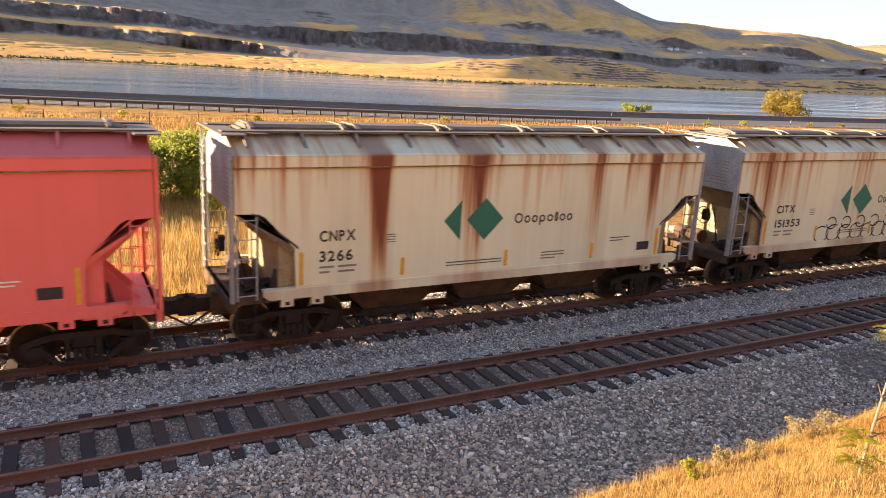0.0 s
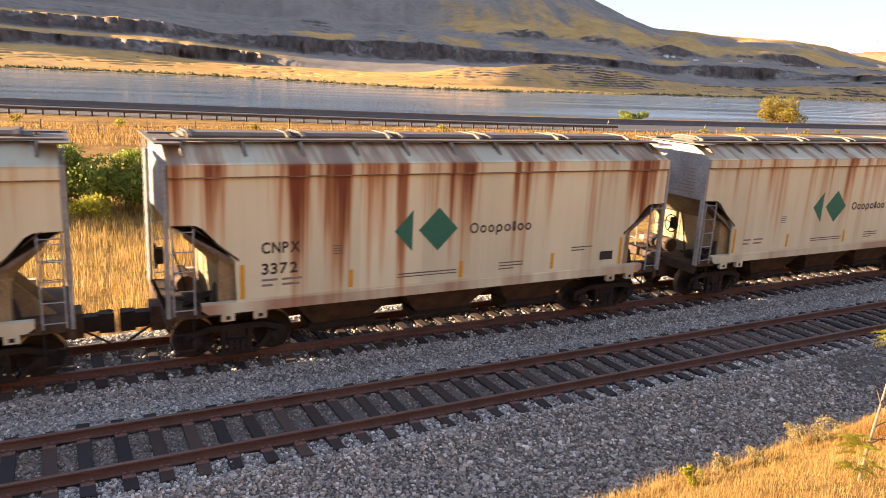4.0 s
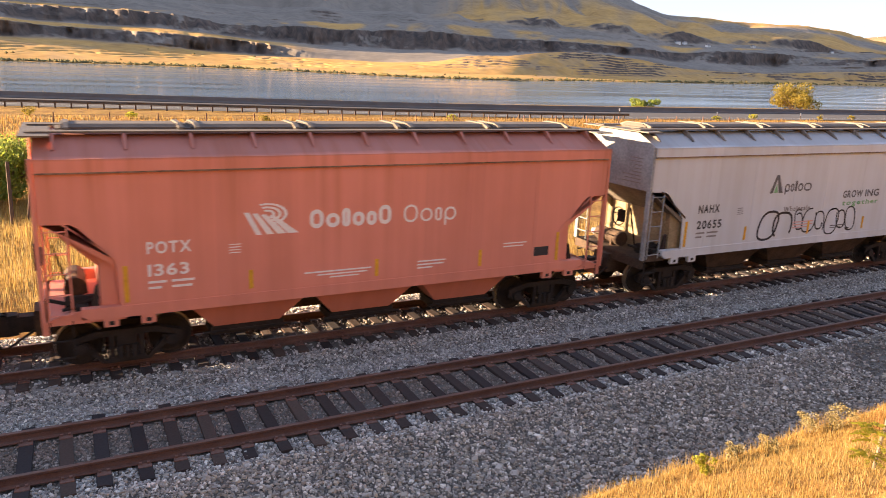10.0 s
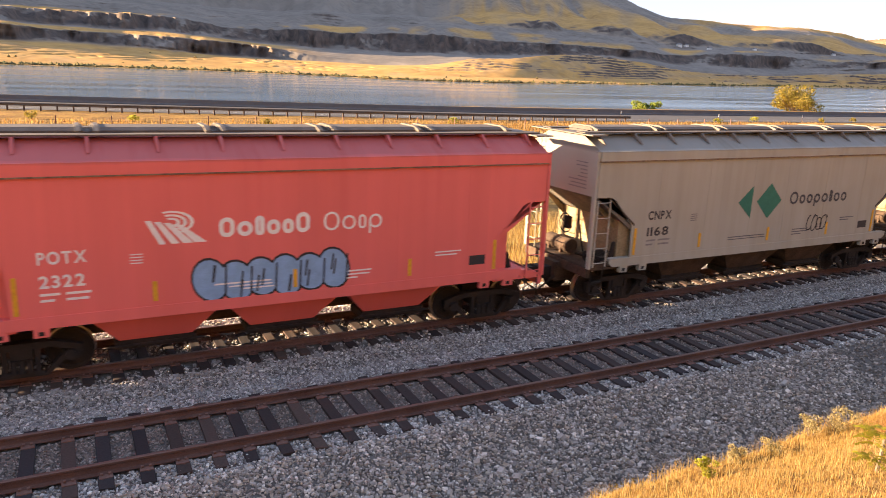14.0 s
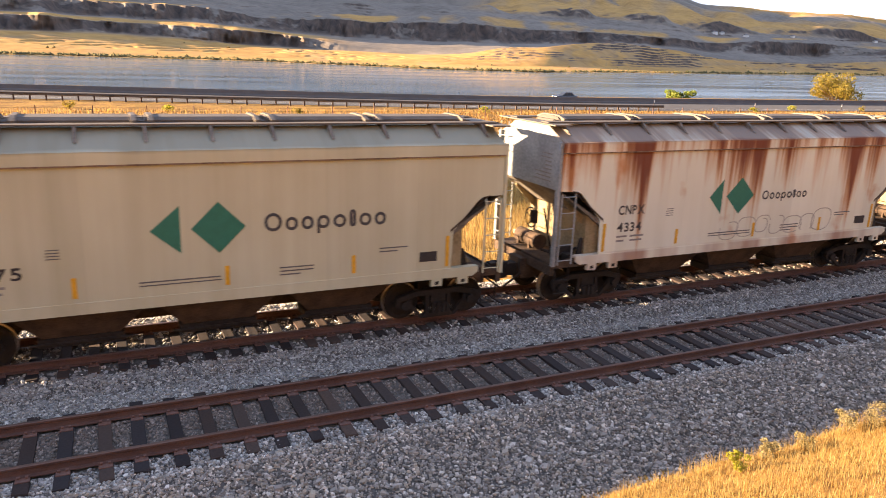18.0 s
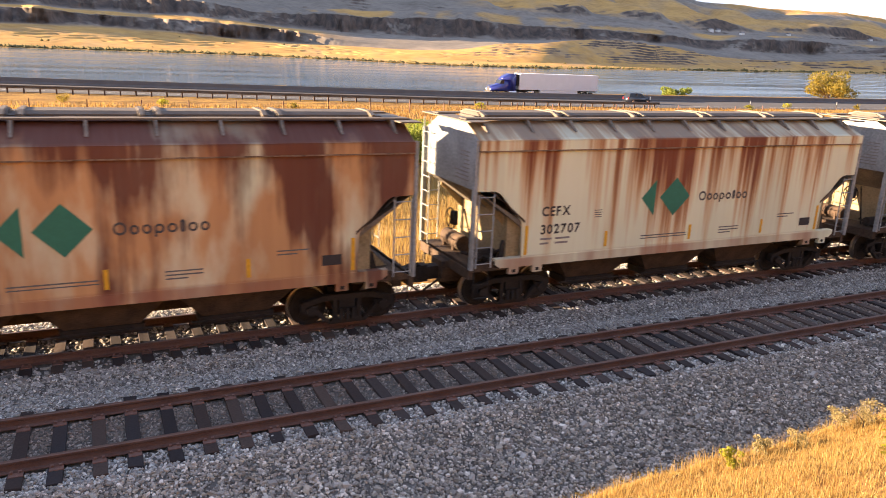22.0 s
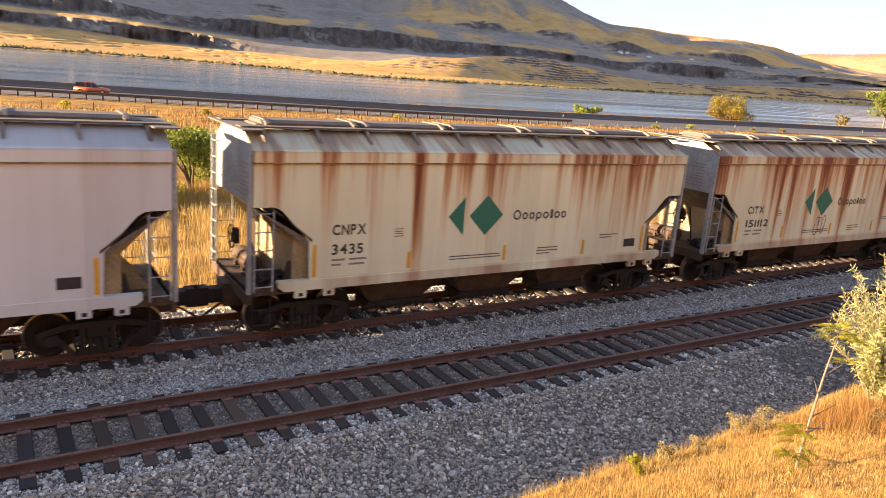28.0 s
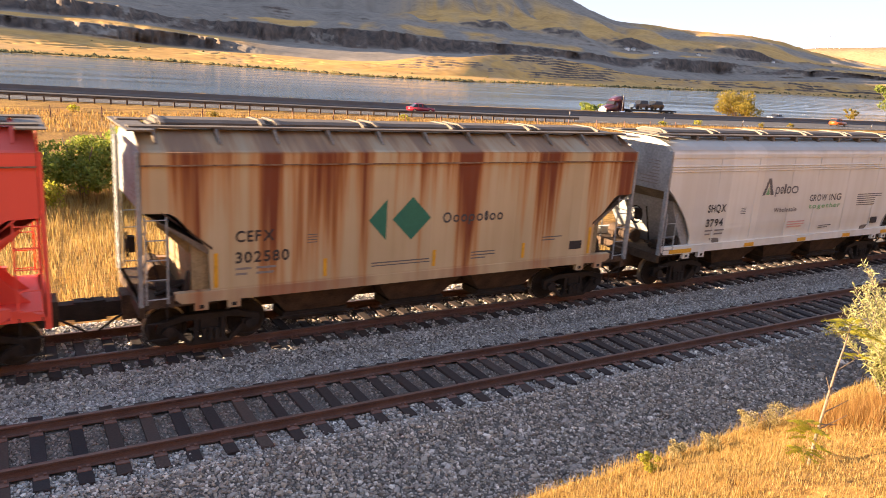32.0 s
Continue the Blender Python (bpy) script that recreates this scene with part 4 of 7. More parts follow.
def base_car(style):
    """A covered hopper car without lettering. Style a: flat sides; style b: rounded sides."""
    car = new("covered_hopper_car")
    m0 = RUSTY
    # sides
    for sy in (-1, 1):
        bm = bmesh.new()
        if style == "a":
            prism(bm, side_outline(), "y", sy * SIDE, sy * (SIDE - 0.05))
        else:
            n = 12
            pts = [(1.62, 1.52), (2.2, 1.585), (2.9, SIDE), (3.6, SIDE), (4.15, 1.59), (4.42, 1.56)]
            cut = lambda z: 5.45 if z < 1.9 else (5.45 + (z - 1.9) * 0.62 if z < 2.6 else 5.88 + (z - 2.6) * 0.95 if z < 3.45 else HALF)
            zs = [1.62, 1.8, 1.95, 2.1, 2.25, 2.4, 2.55, 2.7, 2.85, 3.0, 3.15, 3.3, 3.45, 3.6, 3.9, 4.15, 4.3, 4.42]
            ring = []
            for z in zs:
                c = min(HALF, cut(z))
                y = sy * float(np.interp(z, [p[0] for p in pts], [p[1] for p in pts]))
                ring.append([bm.verts.new((x, y, z)) for x in (-c, -c * 0.5, 0, c * 0.5, c)] + [bm.verts.new((x, y - sy * 0.05, z)) for x in (c, c * 0.5, 0, -c * 0.5, -c)])
            for a, b in zip(ring, ring[1:]):
                for i in range(10):
                    j = (i + 1) % 10
                    bm.faces.new((a[i], a[j], b[j], b[i]))
            bm.faces.new(ring[0])
            bm.faces.new(ring[-1])
        part("side_panel", fixed(bm), m0, car)
        if sy < 0:
            for x in (-4.5, -2.62, -0.75, 0.75, 2.62, 4.5):
                bm = bmesh.new()
                prism(bm, [(x - 0.02, 1.7), (x + 0.02, 1.7), (x + 0.02, 4.40), (x - 0.02, 4.40)], "y", -SIDE - 0.004, -SIDE + 0.01)
                part("weld_seam", fixed(bm), m0, car)
        bm = bmesh.new()
        ys = sorted((sy * (SIDE + (0.045 if style == "a" else -0.045)), sy * (SIDE - 0.09)))
        box(bm, -HALF, HALF, ys[0], ys[1], *((4.37, 4.62) if style == "a" else (4.42, 4.49)))
        chord = part("top_chord", fixed(bm), m0, car)
        if style == "a" and sy < 0:         # dark strip for the shadow line under the chord
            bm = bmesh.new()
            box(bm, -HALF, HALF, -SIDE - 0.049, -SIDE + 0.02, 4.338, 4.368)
            part("chord_lip", fixed(bm), CHORD_SHADOW, chord, "dark strip standing for the chord's shadow")
        for z in (3.98, 4.06, 4.14) if style == "b" else ():
            bm = bmesh.new()
            chamfer_box(bm, -HALF, HALF, *sorted((sy * (SIDE + 0.018), sy * (SIDE - 0.06))), z, z + 0.045, 0.012)
            part("side_rib", fixed(bm), m0, car)
        bm = bmesh.new()
        ys = sorted((sy * (SIDE + 0.02), sy * (SIDE - 0.16)))
        h = 6.12 if style == "a" else HALF
        prism(bm, [(-h, 1.64), (-h, 1.50), (-h + 0.14, 1.40), (h - 0.14, 1.40), (h, 1.50), (h, 1.64)], "y", ys[0], ys[1])
        part("side_sill", fixed(bm), m0, car)
    # roof
    bm = bmesh.new()
    if style == "a":
        prism(bm, ROOF_A, "x", -HALF, HALF)
    else:
        arc = [(-1.58, 4.42)] + [(-1.58 * math.cos(a), 4.48 + 0.5 * math.sin(a) ** 0.8) for a in [math.pi * (0.02 + 0.96 * k / 14) for k in range(15)]] + [(1.58, 4.42)]
        prism(bm, arc, "x", -HALF, HALF)
    part("roof", fixed(bm), m0, car)
    for e in (-1, 1):
        # end wall and the slope sheet below it
        bm = bmesh.new()
        half = [(1.54, 3.38), (1.54, 4.60), (0.82, 4.985)] if style == "a" else [(1.54, 3.38), (1.54, 4.46), (1.3, 4.70), (0.75, 4.90)]
        prism(bm, half + [(-y, z) for y, z in half[::-1]], "x", *sorted((e * (HALF + 0.012), e * (HALF - 0.05))))
        part("end_wall", fixed(bm), m0, car)
        bm = bmesh.new()
        prism(bm, [(e * (HALF - 0.01), 3.38), (e * (HALF - 0.06), 3.34), (e * 4.15, 1.50), (e * 4.05, 1.58), (e * 4.05, 1.75)], "y", -SIDE + 0.06, SIDE - 0.06)
        part("slope_sheet", fixed(bm), m0, car)
        # box of plates that carries the slope sheet, open platform outside it
        bm = bmesh.new()
        if style == "a":
            prism(bm, [(e * 5.74, 1.36), (e * 4.3, 1.36), (e * 4.3, 1.72), (e * 5.74, 2.66)], "y", -1.42, 1.42)
        else:
            prism(bm, [(e * 5.5, 1.36), (e * 4.3, 1.36), (e * 4.3, 1.75), (e * 6.3, 3.05), (e * 6.22, 2.72), (e * 6.0, 2.2), (e * 5.75, 1.75)], "y", -1.44, 1.44)
        for sy in (-1.2, 1.2):
            prism(bm, [(e * 5.74, 2.66), (e * 5.74, 2.40), (e * 6.4, 3.04), (e * 6.4, 3.14)], "y", sy - 0.02, sy + 0.02)
        part("hopper_web", fixed(bm), m0, car)
        if style == "a":
            bm = bmesh.new()
            prism(bm, [(e * (HALF - 0.34), 3.395), (e * (HALF - 0.44), 3.36), (e * 5.34, 2.53), (e * 5.34, 2.60)], "y", -SIDE - 0.012, -SIDE + 0.05)
            part("slope_flange", fixed(bm), m0, car)
        bm = bmesh.new()
        box(bm, *sorted((e * 5.3, e * (HALF + 0.06))), -1.56, 1.56, 1.34, 1.40)
        box(bm, *sorted((e * (HALF - 0.02), e * (HALF + 0.10))), -1.52, 1.52, 1.14, 1.40)
        prism(bm, [(e * 6.12, 1.40), (e * 6.12, 1.58), (e * 6.3, 1.58), (e * 6.72, 1.44), (e * 6.72, 1.40)], "y", -1.56, -1.50)
        part("end_platform", fixed(bm), UNDER, car)
        # brake gear: most of it at the end with the brake wheel
        bm = bmesh.new()
        prism(bm, [(e * 5.78, 1.40), (e * 6.0, 1.40), (e * 5.92, 1.62), (e * 5.83, 2.02), (e * 5.78, 2.06)], "y", -1.40, -1.30)
        if e < 0:
            rod(bm, (e * 6.45, -1.1, 1.5), (e * 5.76, -1.1, 1.72), 0.035, 6)
            rod(bm, (e * 6.2, -0.6, 1.4), (e * 6.55, -0.6, 2.75), 0.025, 6)
            rod(bm, (e * 5.8, -0.9, 1.58), (e * 6.4, -0.9, 1.58), 0.15, 10)
            rod(bm, (e * 6.4, -0.9, 1.58), (e * 6.75, -0.9, 1.7), 0.04, 6)
            box(bm, e * 6.1 - 0.12, e * 6.1 + 0.12, -1.35, -1.08, 1.4, 1.62)
        part("brake_gear", fixed(bm), BLACK, car)
        if e < 0:
            bm = bmesh.new()
            rod(bm, (-6.18, 0.05, 1.62), (-6.18, 1.15, 1.62), 0.22, 14)
            for y in (0.3, 0.9):
                box(bm, -6.41, -5.95, y - 0.03, y + 0.03, 1.38, 1.66)
            part("air_reservoir", fixed(bm), UNDER, car)
        else:
            for y in (-0.5, 0.5):
                bm = bmesh.new()
                prism(bm, [(5.74, 1.40), (6.5, 1.40), (5.74, 2.2)], "y", y - 0.015, y + 0.015)
                part("gusset", fixed(bm), m0, car)
        # posts, ladders, stirrups
        for sy in (-1, 1):
            bm = bmesh.new()
            box(bm, *sorted((e * (HALF + 0.02), e * (HALF + 0.10))), *sorted((sy * (SIDE - 0.12), sy * (SIDE + 0.005))), 1.40, 4.62)
            part("end_post", fixed(bm), m0, car)
            x0 = e * HALF - (0.46 if e > 0 else -0.04)
            part("ladder", ladder_bm(x0, sy * (SIDE + 0.012), 1.44, 3.3 if style == "a" else 2.7), m0, car)
            bm = bmesh.new()
            for s in (0, 0.4):
                rod(bm, (x0 + s, sy * (SIDE - 0.05), 1.42), (x0 + s, sy * (SIDE - 0.05), 0.62), 0.017, 5)
            for z in (0.64, 1.0):
                box(bm, x0, x0 + 0.4, sy * (SIDE - 0.05) - 0.03, sy * (SIDE - 0.05) + 0.03, z - 0.012, z + 0.012)
            part("stirrup_step", fixed(bm), BLACK, car)
        bm = bmesh.new()
        for z in [1.7 + 0.4 * k for k in range(8)]:
            rod(bm, (e * (HALF + 0.13), 1.0, z), (e * (HALF + 0.13), 1.45, z), 0.014, 5)
        for y in (1.0, 1.45):
            rod(bm, (e * (HALF + 0.13), y, 1.45), (e * (HALF + 0.13), y, 4.9), 0.016, 5)
        part("end_ladder", fixed(bm), m0, car)
        # coupler
        bm = bmesh.new()
        box(bm, *sorted((e * 6.6, e * 7.34)), -0.15, 0.15, 0.80, 1.14)
        prism(bm, [(e * 7.30, -0.13), (e * 7.62, -0.16), (e * 7.62, -0.04), (e * 7.48, 0.02), (e * 7.62, 0.08), (e * 7.56, 0.18), (e * 7.30, 0.14)], "z", 0.74, 1.18)
        rod(bm, (e * 7.0, -0.35, 0.9), (e * 7.5, -0.3, 0.55), 0.03, 6)
        part("coupler", fixed(bm), BLACK, car)
        truck(car, e * 5.30)
        for dx in (-0.28, 0.42):
            bm = bmesh.new()
            box(bm, e * 5.3 + dx - 0.14, e * 5.3 + dx + 0.14, -SIDE - 0.012, -SIDE + 0.1, 1.22, 1.40)
            pad = part("jacking_pad", fixed(bm), m0, car)
            bm = bmesh.new()
            box(bm, e * 5.3 + dx - 0.05, e * 5.3 + dx + 0.05, -SIDE - 0.018, -SIDE, 1.26, 1.34)
            part("pad_hole", fixed(bm), BLACK, pad)
    # brake wheel
    bm = bmesh.new()
    for k in range(16):
        a, c = 2 * math.pi * k / 16, 2 * math.pi * (k + 1) / 16
        rod(bm, (-HALF - 0.16, -0.5 + 0.27 * math.cos(a), 2.5 + 0.27 * math.sin(a)), (-HALF - 0.16, -0.5 + 0.27 * math.cos(c), 2.5 + 0.27 * math.sin(c)), 0.018, 5)
    for k in range(4):
        a = math.pi * k / 2 + 0.4
        rod(bm, (-HALF - 0.16, -0.5, 2.5), (-HALF - 0.16, -0.5 + 0.27 * math.cos(a), 2.5 + 0.27 * math.sin(a)), 0.014, 5)
    box(bm, -HALF - 0.13, -HALF - 0.0, -0.6, -0.4, 2.34, 2.68)
    part("brake_wheel", fixed(bm), BLACK, car)
    # frame and hoppers
    bm = bmesh.new()
    box(bm, -7.0, 7.0, -0.32, 0.32, 0.74, 1.30)
    part("centre_sill", fixed(bm), UNDER, car)
    for cx in (-2.75, 0.0, 2.75):
        bm = bmesh.new()
        for sy in (-1, 1):
            a, b = [(cx - 1.36, sy * 1.34, 1.44), (cx + 1.36, sy * 1.34, 1.44), (cx + 1.36, sy * 0.1, 1.44), (cx - 1.36, sy * 0.1, 1.44)], \
                   [(cx - 0.74, sy * 0.98, 0.74), (cx + 0.74, sy * 0.98, 0.74), (cx + 0.74, sy * 0.34, 0.74), (cx - 0.74, sy * 0.34, 0.74)]
            A, B = [bm.verts.new(p) for p in a], [bm.verts.new(p) for p in b]
            bm.faces.new(A)
            bm.faces.new(B)
            for i in range(4):
                j = (i + 1) % 4
                bm.faces.new((A[i], A[j], B[j], B[i]))
        bay = part("hopper_bay", fixed(bm), UNDER, car)
        bm = bmesh.new()
        for sy in (-1, 1):
            box(bm, cx - 0.82, cx + 0.82, *sorted((sy * 1.04, sy * 0.26)), 0.56, 0.74)
            rod(bm, (cx - 0.98, sy * 1.06, 0.64), (cx + 0.98, sy * 1.06, 0.64), 0.03, 6)
        part("outlet_gate", fixed(bm), BLACK, bay)
    # roof walk, brackets and hatches
    for sy in (-1, 1):
        bm = bmesh.new()
        box(bm, -HALF - 0.12, HALF + 0.12, *sorted((sy * 0.62, sy * 0.98)), 5.045, 5.075)
        part("running_board", fixed(bm), GALV_DULL, car)
        for k in range(11):
            x = -HALF + 0.35 + k * (2 * HALF - 0.7) / 10
            bm = bmesh.new()
            if style == "a":
                prism(bm, [(sy * 0.62, 5.04), (sy * 1.0, 5.04), (sy * 1.34, 4.76), (sy * 1.22, 4.80), (sy * 0.62, 4.99)], "x", x - 0.03, x + 0.03)
            else:
                prism(bm, [(sy * 0.7, 5.04), (sy * 1.0, 5.04), (sy * 1.0, 4.78), (sy * 0.92, 4.78)], "x", x - 0.05, x + 0.05)
            part("roof_bracket", fixed(bm), m0, car)
    bm = bmesh.new()
    box(bm, -HALF + 0.4, HALF - 0.4, -0.42, 0.42, 4.96, 5.08)
    part("hatch_coaming", fixed(bm), GALV_DULL, car)
    for k in range(5):
        x0 = -HALF + 0.5 + k * 2.5
        bm = bmesh.new()
        prism(bm, [(-0.5, 5.07), (-0.5, 5.11), (-0.36, 5.17), (0.36, 5.17), (0.5, 5.11), (0.5, 5.07)], "x", x0, x0 + 2.36)
        hatch = part("hatch_cover", fixed(bm), GALV_DULL, car)
        for dx in (0.1, 2.26):
            bm = bmesh.new()
            prism(bm, [(-0.66, 5.07), (-0.66, 5.12), (-0.38, 5.20), (0.38, 5.20), (0.66, 5.12), (0.66, 5.07)], "x", x0 + dx - 0.05, x0 + dx + 0.05)
            part("hatch_strap", fixed(bm), GALV, hatch)
    for e in (-1, 1):
        bm = bmesh.new()
        box(bm, *sorted((e * (HALF - 0.3), e * (HALF + 0.22))), -1.45, 1.45, 5.01, 5.04)
        part("end_walkway", fixed(bm), GALV, car)
    return car

CREAM, PALE, TAN, LILAC = (0.705, 0.72, 0.54), (0.70, 0.74, 0.76), (0.55, 0.54, 0.40), (0.605, 0.65, 0.69)
RED, PINK_RED, ORANGE_RED, FADED_RED = (0.80, 0.105, 0.075), (0.78, 0.165, 0.15), (0.74, 0.118, 0.075), (0.72, 0.27, 0.20)


def diamond_livery(car, big=False, dx=0.0, dz=0.0):
    """Green diamond and half diamond with a dark trade name and small print."""
    if big:
        tri, dia, word, h, gap = (-1.34, -0.76, 0.50), (0.0, 0.55, 0.55), 0.94, 0.30, 0.17
    else:
        tri, dia, word, h, gap = (-1.71, -1.24, 0.50), (-0.55, 0.53, 0.535), 0.33, 0.20, 0.17
    tri, dia, word = (tri[0] + dx, tri[1] + dx, tri[2]), (dia[0] + dx, dia[1], dia[2]), word + dx
    mz = 3.0 + dz
    bm = bmesh.new()
    flat(bm, [(tri[0], mz), (tri[1], mz - tri[2]), (tri[1], mz + tri[2])], -SIDE - 0.003)
    part("half_diamond_mark", fixed(bm), GREEN, car, "faded green half diamond")
    bm = bmesh.new()
    flat(bm, [(dia[0] - dia[1], mz), (dia[0], mz - dia[2]), (dia[0] + dia[1], mz), (dia[0], mz + dia[2])], -SIDE - 0.003)
    part("diamond_mark", fixed(bm), GREEN, car, "faded green diamond")
    k = h / 0.20
    hollow_word(car, word, 2.84 + dz, h, [(0.25 * k, 0, 1.35), (0.18 * k, 0, 1), (0.18 * k, 0, 1), (0.19 * k, 0.35, 1), (0.20 * k, 0, 1), (0.10 * k, 0, 1.3), (0.19 * k, 0, 1), (0.18 * k, 0, 1)],
                0.045 * k, MARK_INK, "dark trade name as plain loops", 0.052 * k)
    bars(car, [(-1.6, 0.0, 1.93, 0.03), (-1.6, 0.02, 1.86, 0.025), (1.25, 2.0, 2.0, 0.03), (1.25, 2.0, 1.92, 0.03), (1.25, 1.7, 1.84, 0.03),
               (3.55, 4.25, 2.26, 0.03), (3.55, 4.0, 2.18, 0.03)], GREY_INK)
    common_marks(car, DARK_INK)


def common_marks(car, ink, tabs=True):
    if tabs:
        for x, z0, z1 in ((-5.27, 1.70, 2.46), (-2.78, 1.74, 2.16), (0.14, 1.74, 2.16), (2.93, 1.74, 2.16), (5.27, 1.70, 2.46)):
            bm = bmesh.new()
            flat(bm, [(x - 0.045, z0), (x + 0.045, z0), (x + 0.045, z1), (x - 0.045, z1)], -SIDE - 0.004, 0.008)
            part("reflector_strip", fixed(bm), YELLOW, car)
    bars(car, [(-4.85, -4.5, 2.05, 0.05), (-4.4, -3.95, 2.05, 0.05), (-4.85, -4.6, 1.93, 0.05), (-4.4, -4.0, 1.93, 0.05)], FADED_INK if ink is DARK_INK else ink)
    bars(car, [(-3.22, -2.98, 2.74, 0.02), (-3.22, -2.98, 2.68, 0.02), (-3.22, -2.98, 2.62, 0.02), (-3.22, -2.98, 2.56, 0.02)], GREY_INK if ink is DARK_INK else ink, "stencil_panel")
    bm = bmesh.new()
    flat(bm, [(4.55, 1.86), (5.0, 1.86), (5.0, 2.1), (4.55, 2.1)], -SIDE - 0.003)
    part("tag_plate", fixed(bm), DARK_INK, car)
    bars(car, [(4.60, 4.76, 1.98, 0.07), (4.80, 4.95, 1.92, 0.13), (4.60, 4.76, 1.90, 0.05)], WHITE_INK, "tag_plate_print")
    # small print on the end wall
    bm = bmesh.new()
    for k, w in enumerate((0.5, 0.5, 0.3, 0.3, 0.4, 0.8, 0.7, 0.8)):
        z = 4.25 - 0.1 * k
        box(bm, -HALF - 0.02, -HALF - 0.013, -1.1, -1.1 + w, z, z + 0.03)
    part("end_lettering", fixed(bm), ink if ink is not DARK_INK else FADED_INK, car)


def hollow_word(car, x, z, h, chars, t, material, label, gap):
    """A trade name as plain rounded loops, one part each: width, drop below and rise above in parts of h."""
    for w, deep, tall in chars:
        top = z + h * tall
        bm = bmesh.new()
        rows = []
        for d in (0.0, t):
            a0, a1, b0, b1 = x + d, x + w - d, z + d, top - d
            c = max(0.01, min(a1 - a0, b1 - b0) * 0.5)
            loop = []
            for cx, cz, q in ((a1 - c, b1 - c, 0), (a0 + c, b1 - c, 1), (a0 + c, b0 + c, 2), (a1 - c, b0 + c, 3)):
                loop += [(cx + c * math.cos(math.pi / 2 * (q + k / 4)), cz + c * math.sin(math.pi / 2 * (q + k / 4))) for k in range(5)]
            rows.append(loop)
        n = len(rows[0])
        for i in range(n):
            j = (i + 1) % n
            flat(bm, [rows[0][i], rows[0][j], rows[1][j], rows[1][i]], -SIDE - 0.003)
        if deep:
            flat(bm, [(x, z - h * deep), (x + t, z - h * deep), (x + t, z + h * 0.6), (x, z + h * 0.6)], -SIDE - 0.004)
        bmesh.ops.remove_doubles(bm, verts=bm.verts, dist=0.0005)
        part("trade_mark_shape", fixed(bm), material, car, label)
        x += w + gap


def potash_livery(car):
    """White trade name as plain blocks, a fan of white stripes, white small print."""
    bm = bmesh.new()
    for k in range(4):
        x = -2.95 + 0.18 * k
        flat(bm, [(x + 0.30 + 0.05 * k, 2.92), (x + 0.42 + 0.09 * k, 2.92), (x + 0.16, 3.42 - 0.03 * k), (x + 0.04, 3.42 - 0.03 * k)], -SIDE - 0.003)
    for r in (0.34, 0.24, 0.14):
        n = 10
        for i in range(n):
            a, b = [math.radians(-80 + 190 * (i + k) / n) for k in (0, 1)]
            q = [(-2.42 + rr * 1.35 * math.cos(t), 3.36 + rr * 0.72 * math.sin(t)) for rr, t in ((r, a), (r, b), (r - 0.055, b), (r - 0.055, a))]
            flat(bm, q, -SIDE - 0.0085, 0.001)
    part("fan_mark", fixed(bm), WHITE_INK, car, "white fan-shaped mark")
    hollow_word(car, -1.47, 2.98, 0.33, ((0.32, 0, 1.3), (0.33, 0, 1), (0.20, 0, 1.3), (0.29, 0, 1), (0.25, 0, 1), (0.31, 0, 1.38)), 0.092, WHITE_INK, "bold white trade name as plain loops", 0.05)
    hollow_word(car, 0.80, 2.98, 0.33, ((0.36, 0, 1.3), (0.32, 0, 1.0), (0.18, 0, 1.0), (0.32, 0.35, 1.0)), 0.05, WHITE_INK, "thin white trade name as plain loops", 0.07)
    bars(car, [(-1.6, 0.0, 1.95, 0.035), (-1.3, -0.1, 1.88, 0.03), (-1.0, -0.3, 1.81, 0.03), (1.2, 1.95, 1.98, 0.035), (1.2, 1.9, 1.9, 0.035), (1.2, 1.6, 1.82, 0.035),
               (3.6, 4.3, 2.25, 0.03), (3.6, 4.2, 2.17, 0.03)], WHITE_INK)
    common_marks(car, WHITE_INK)


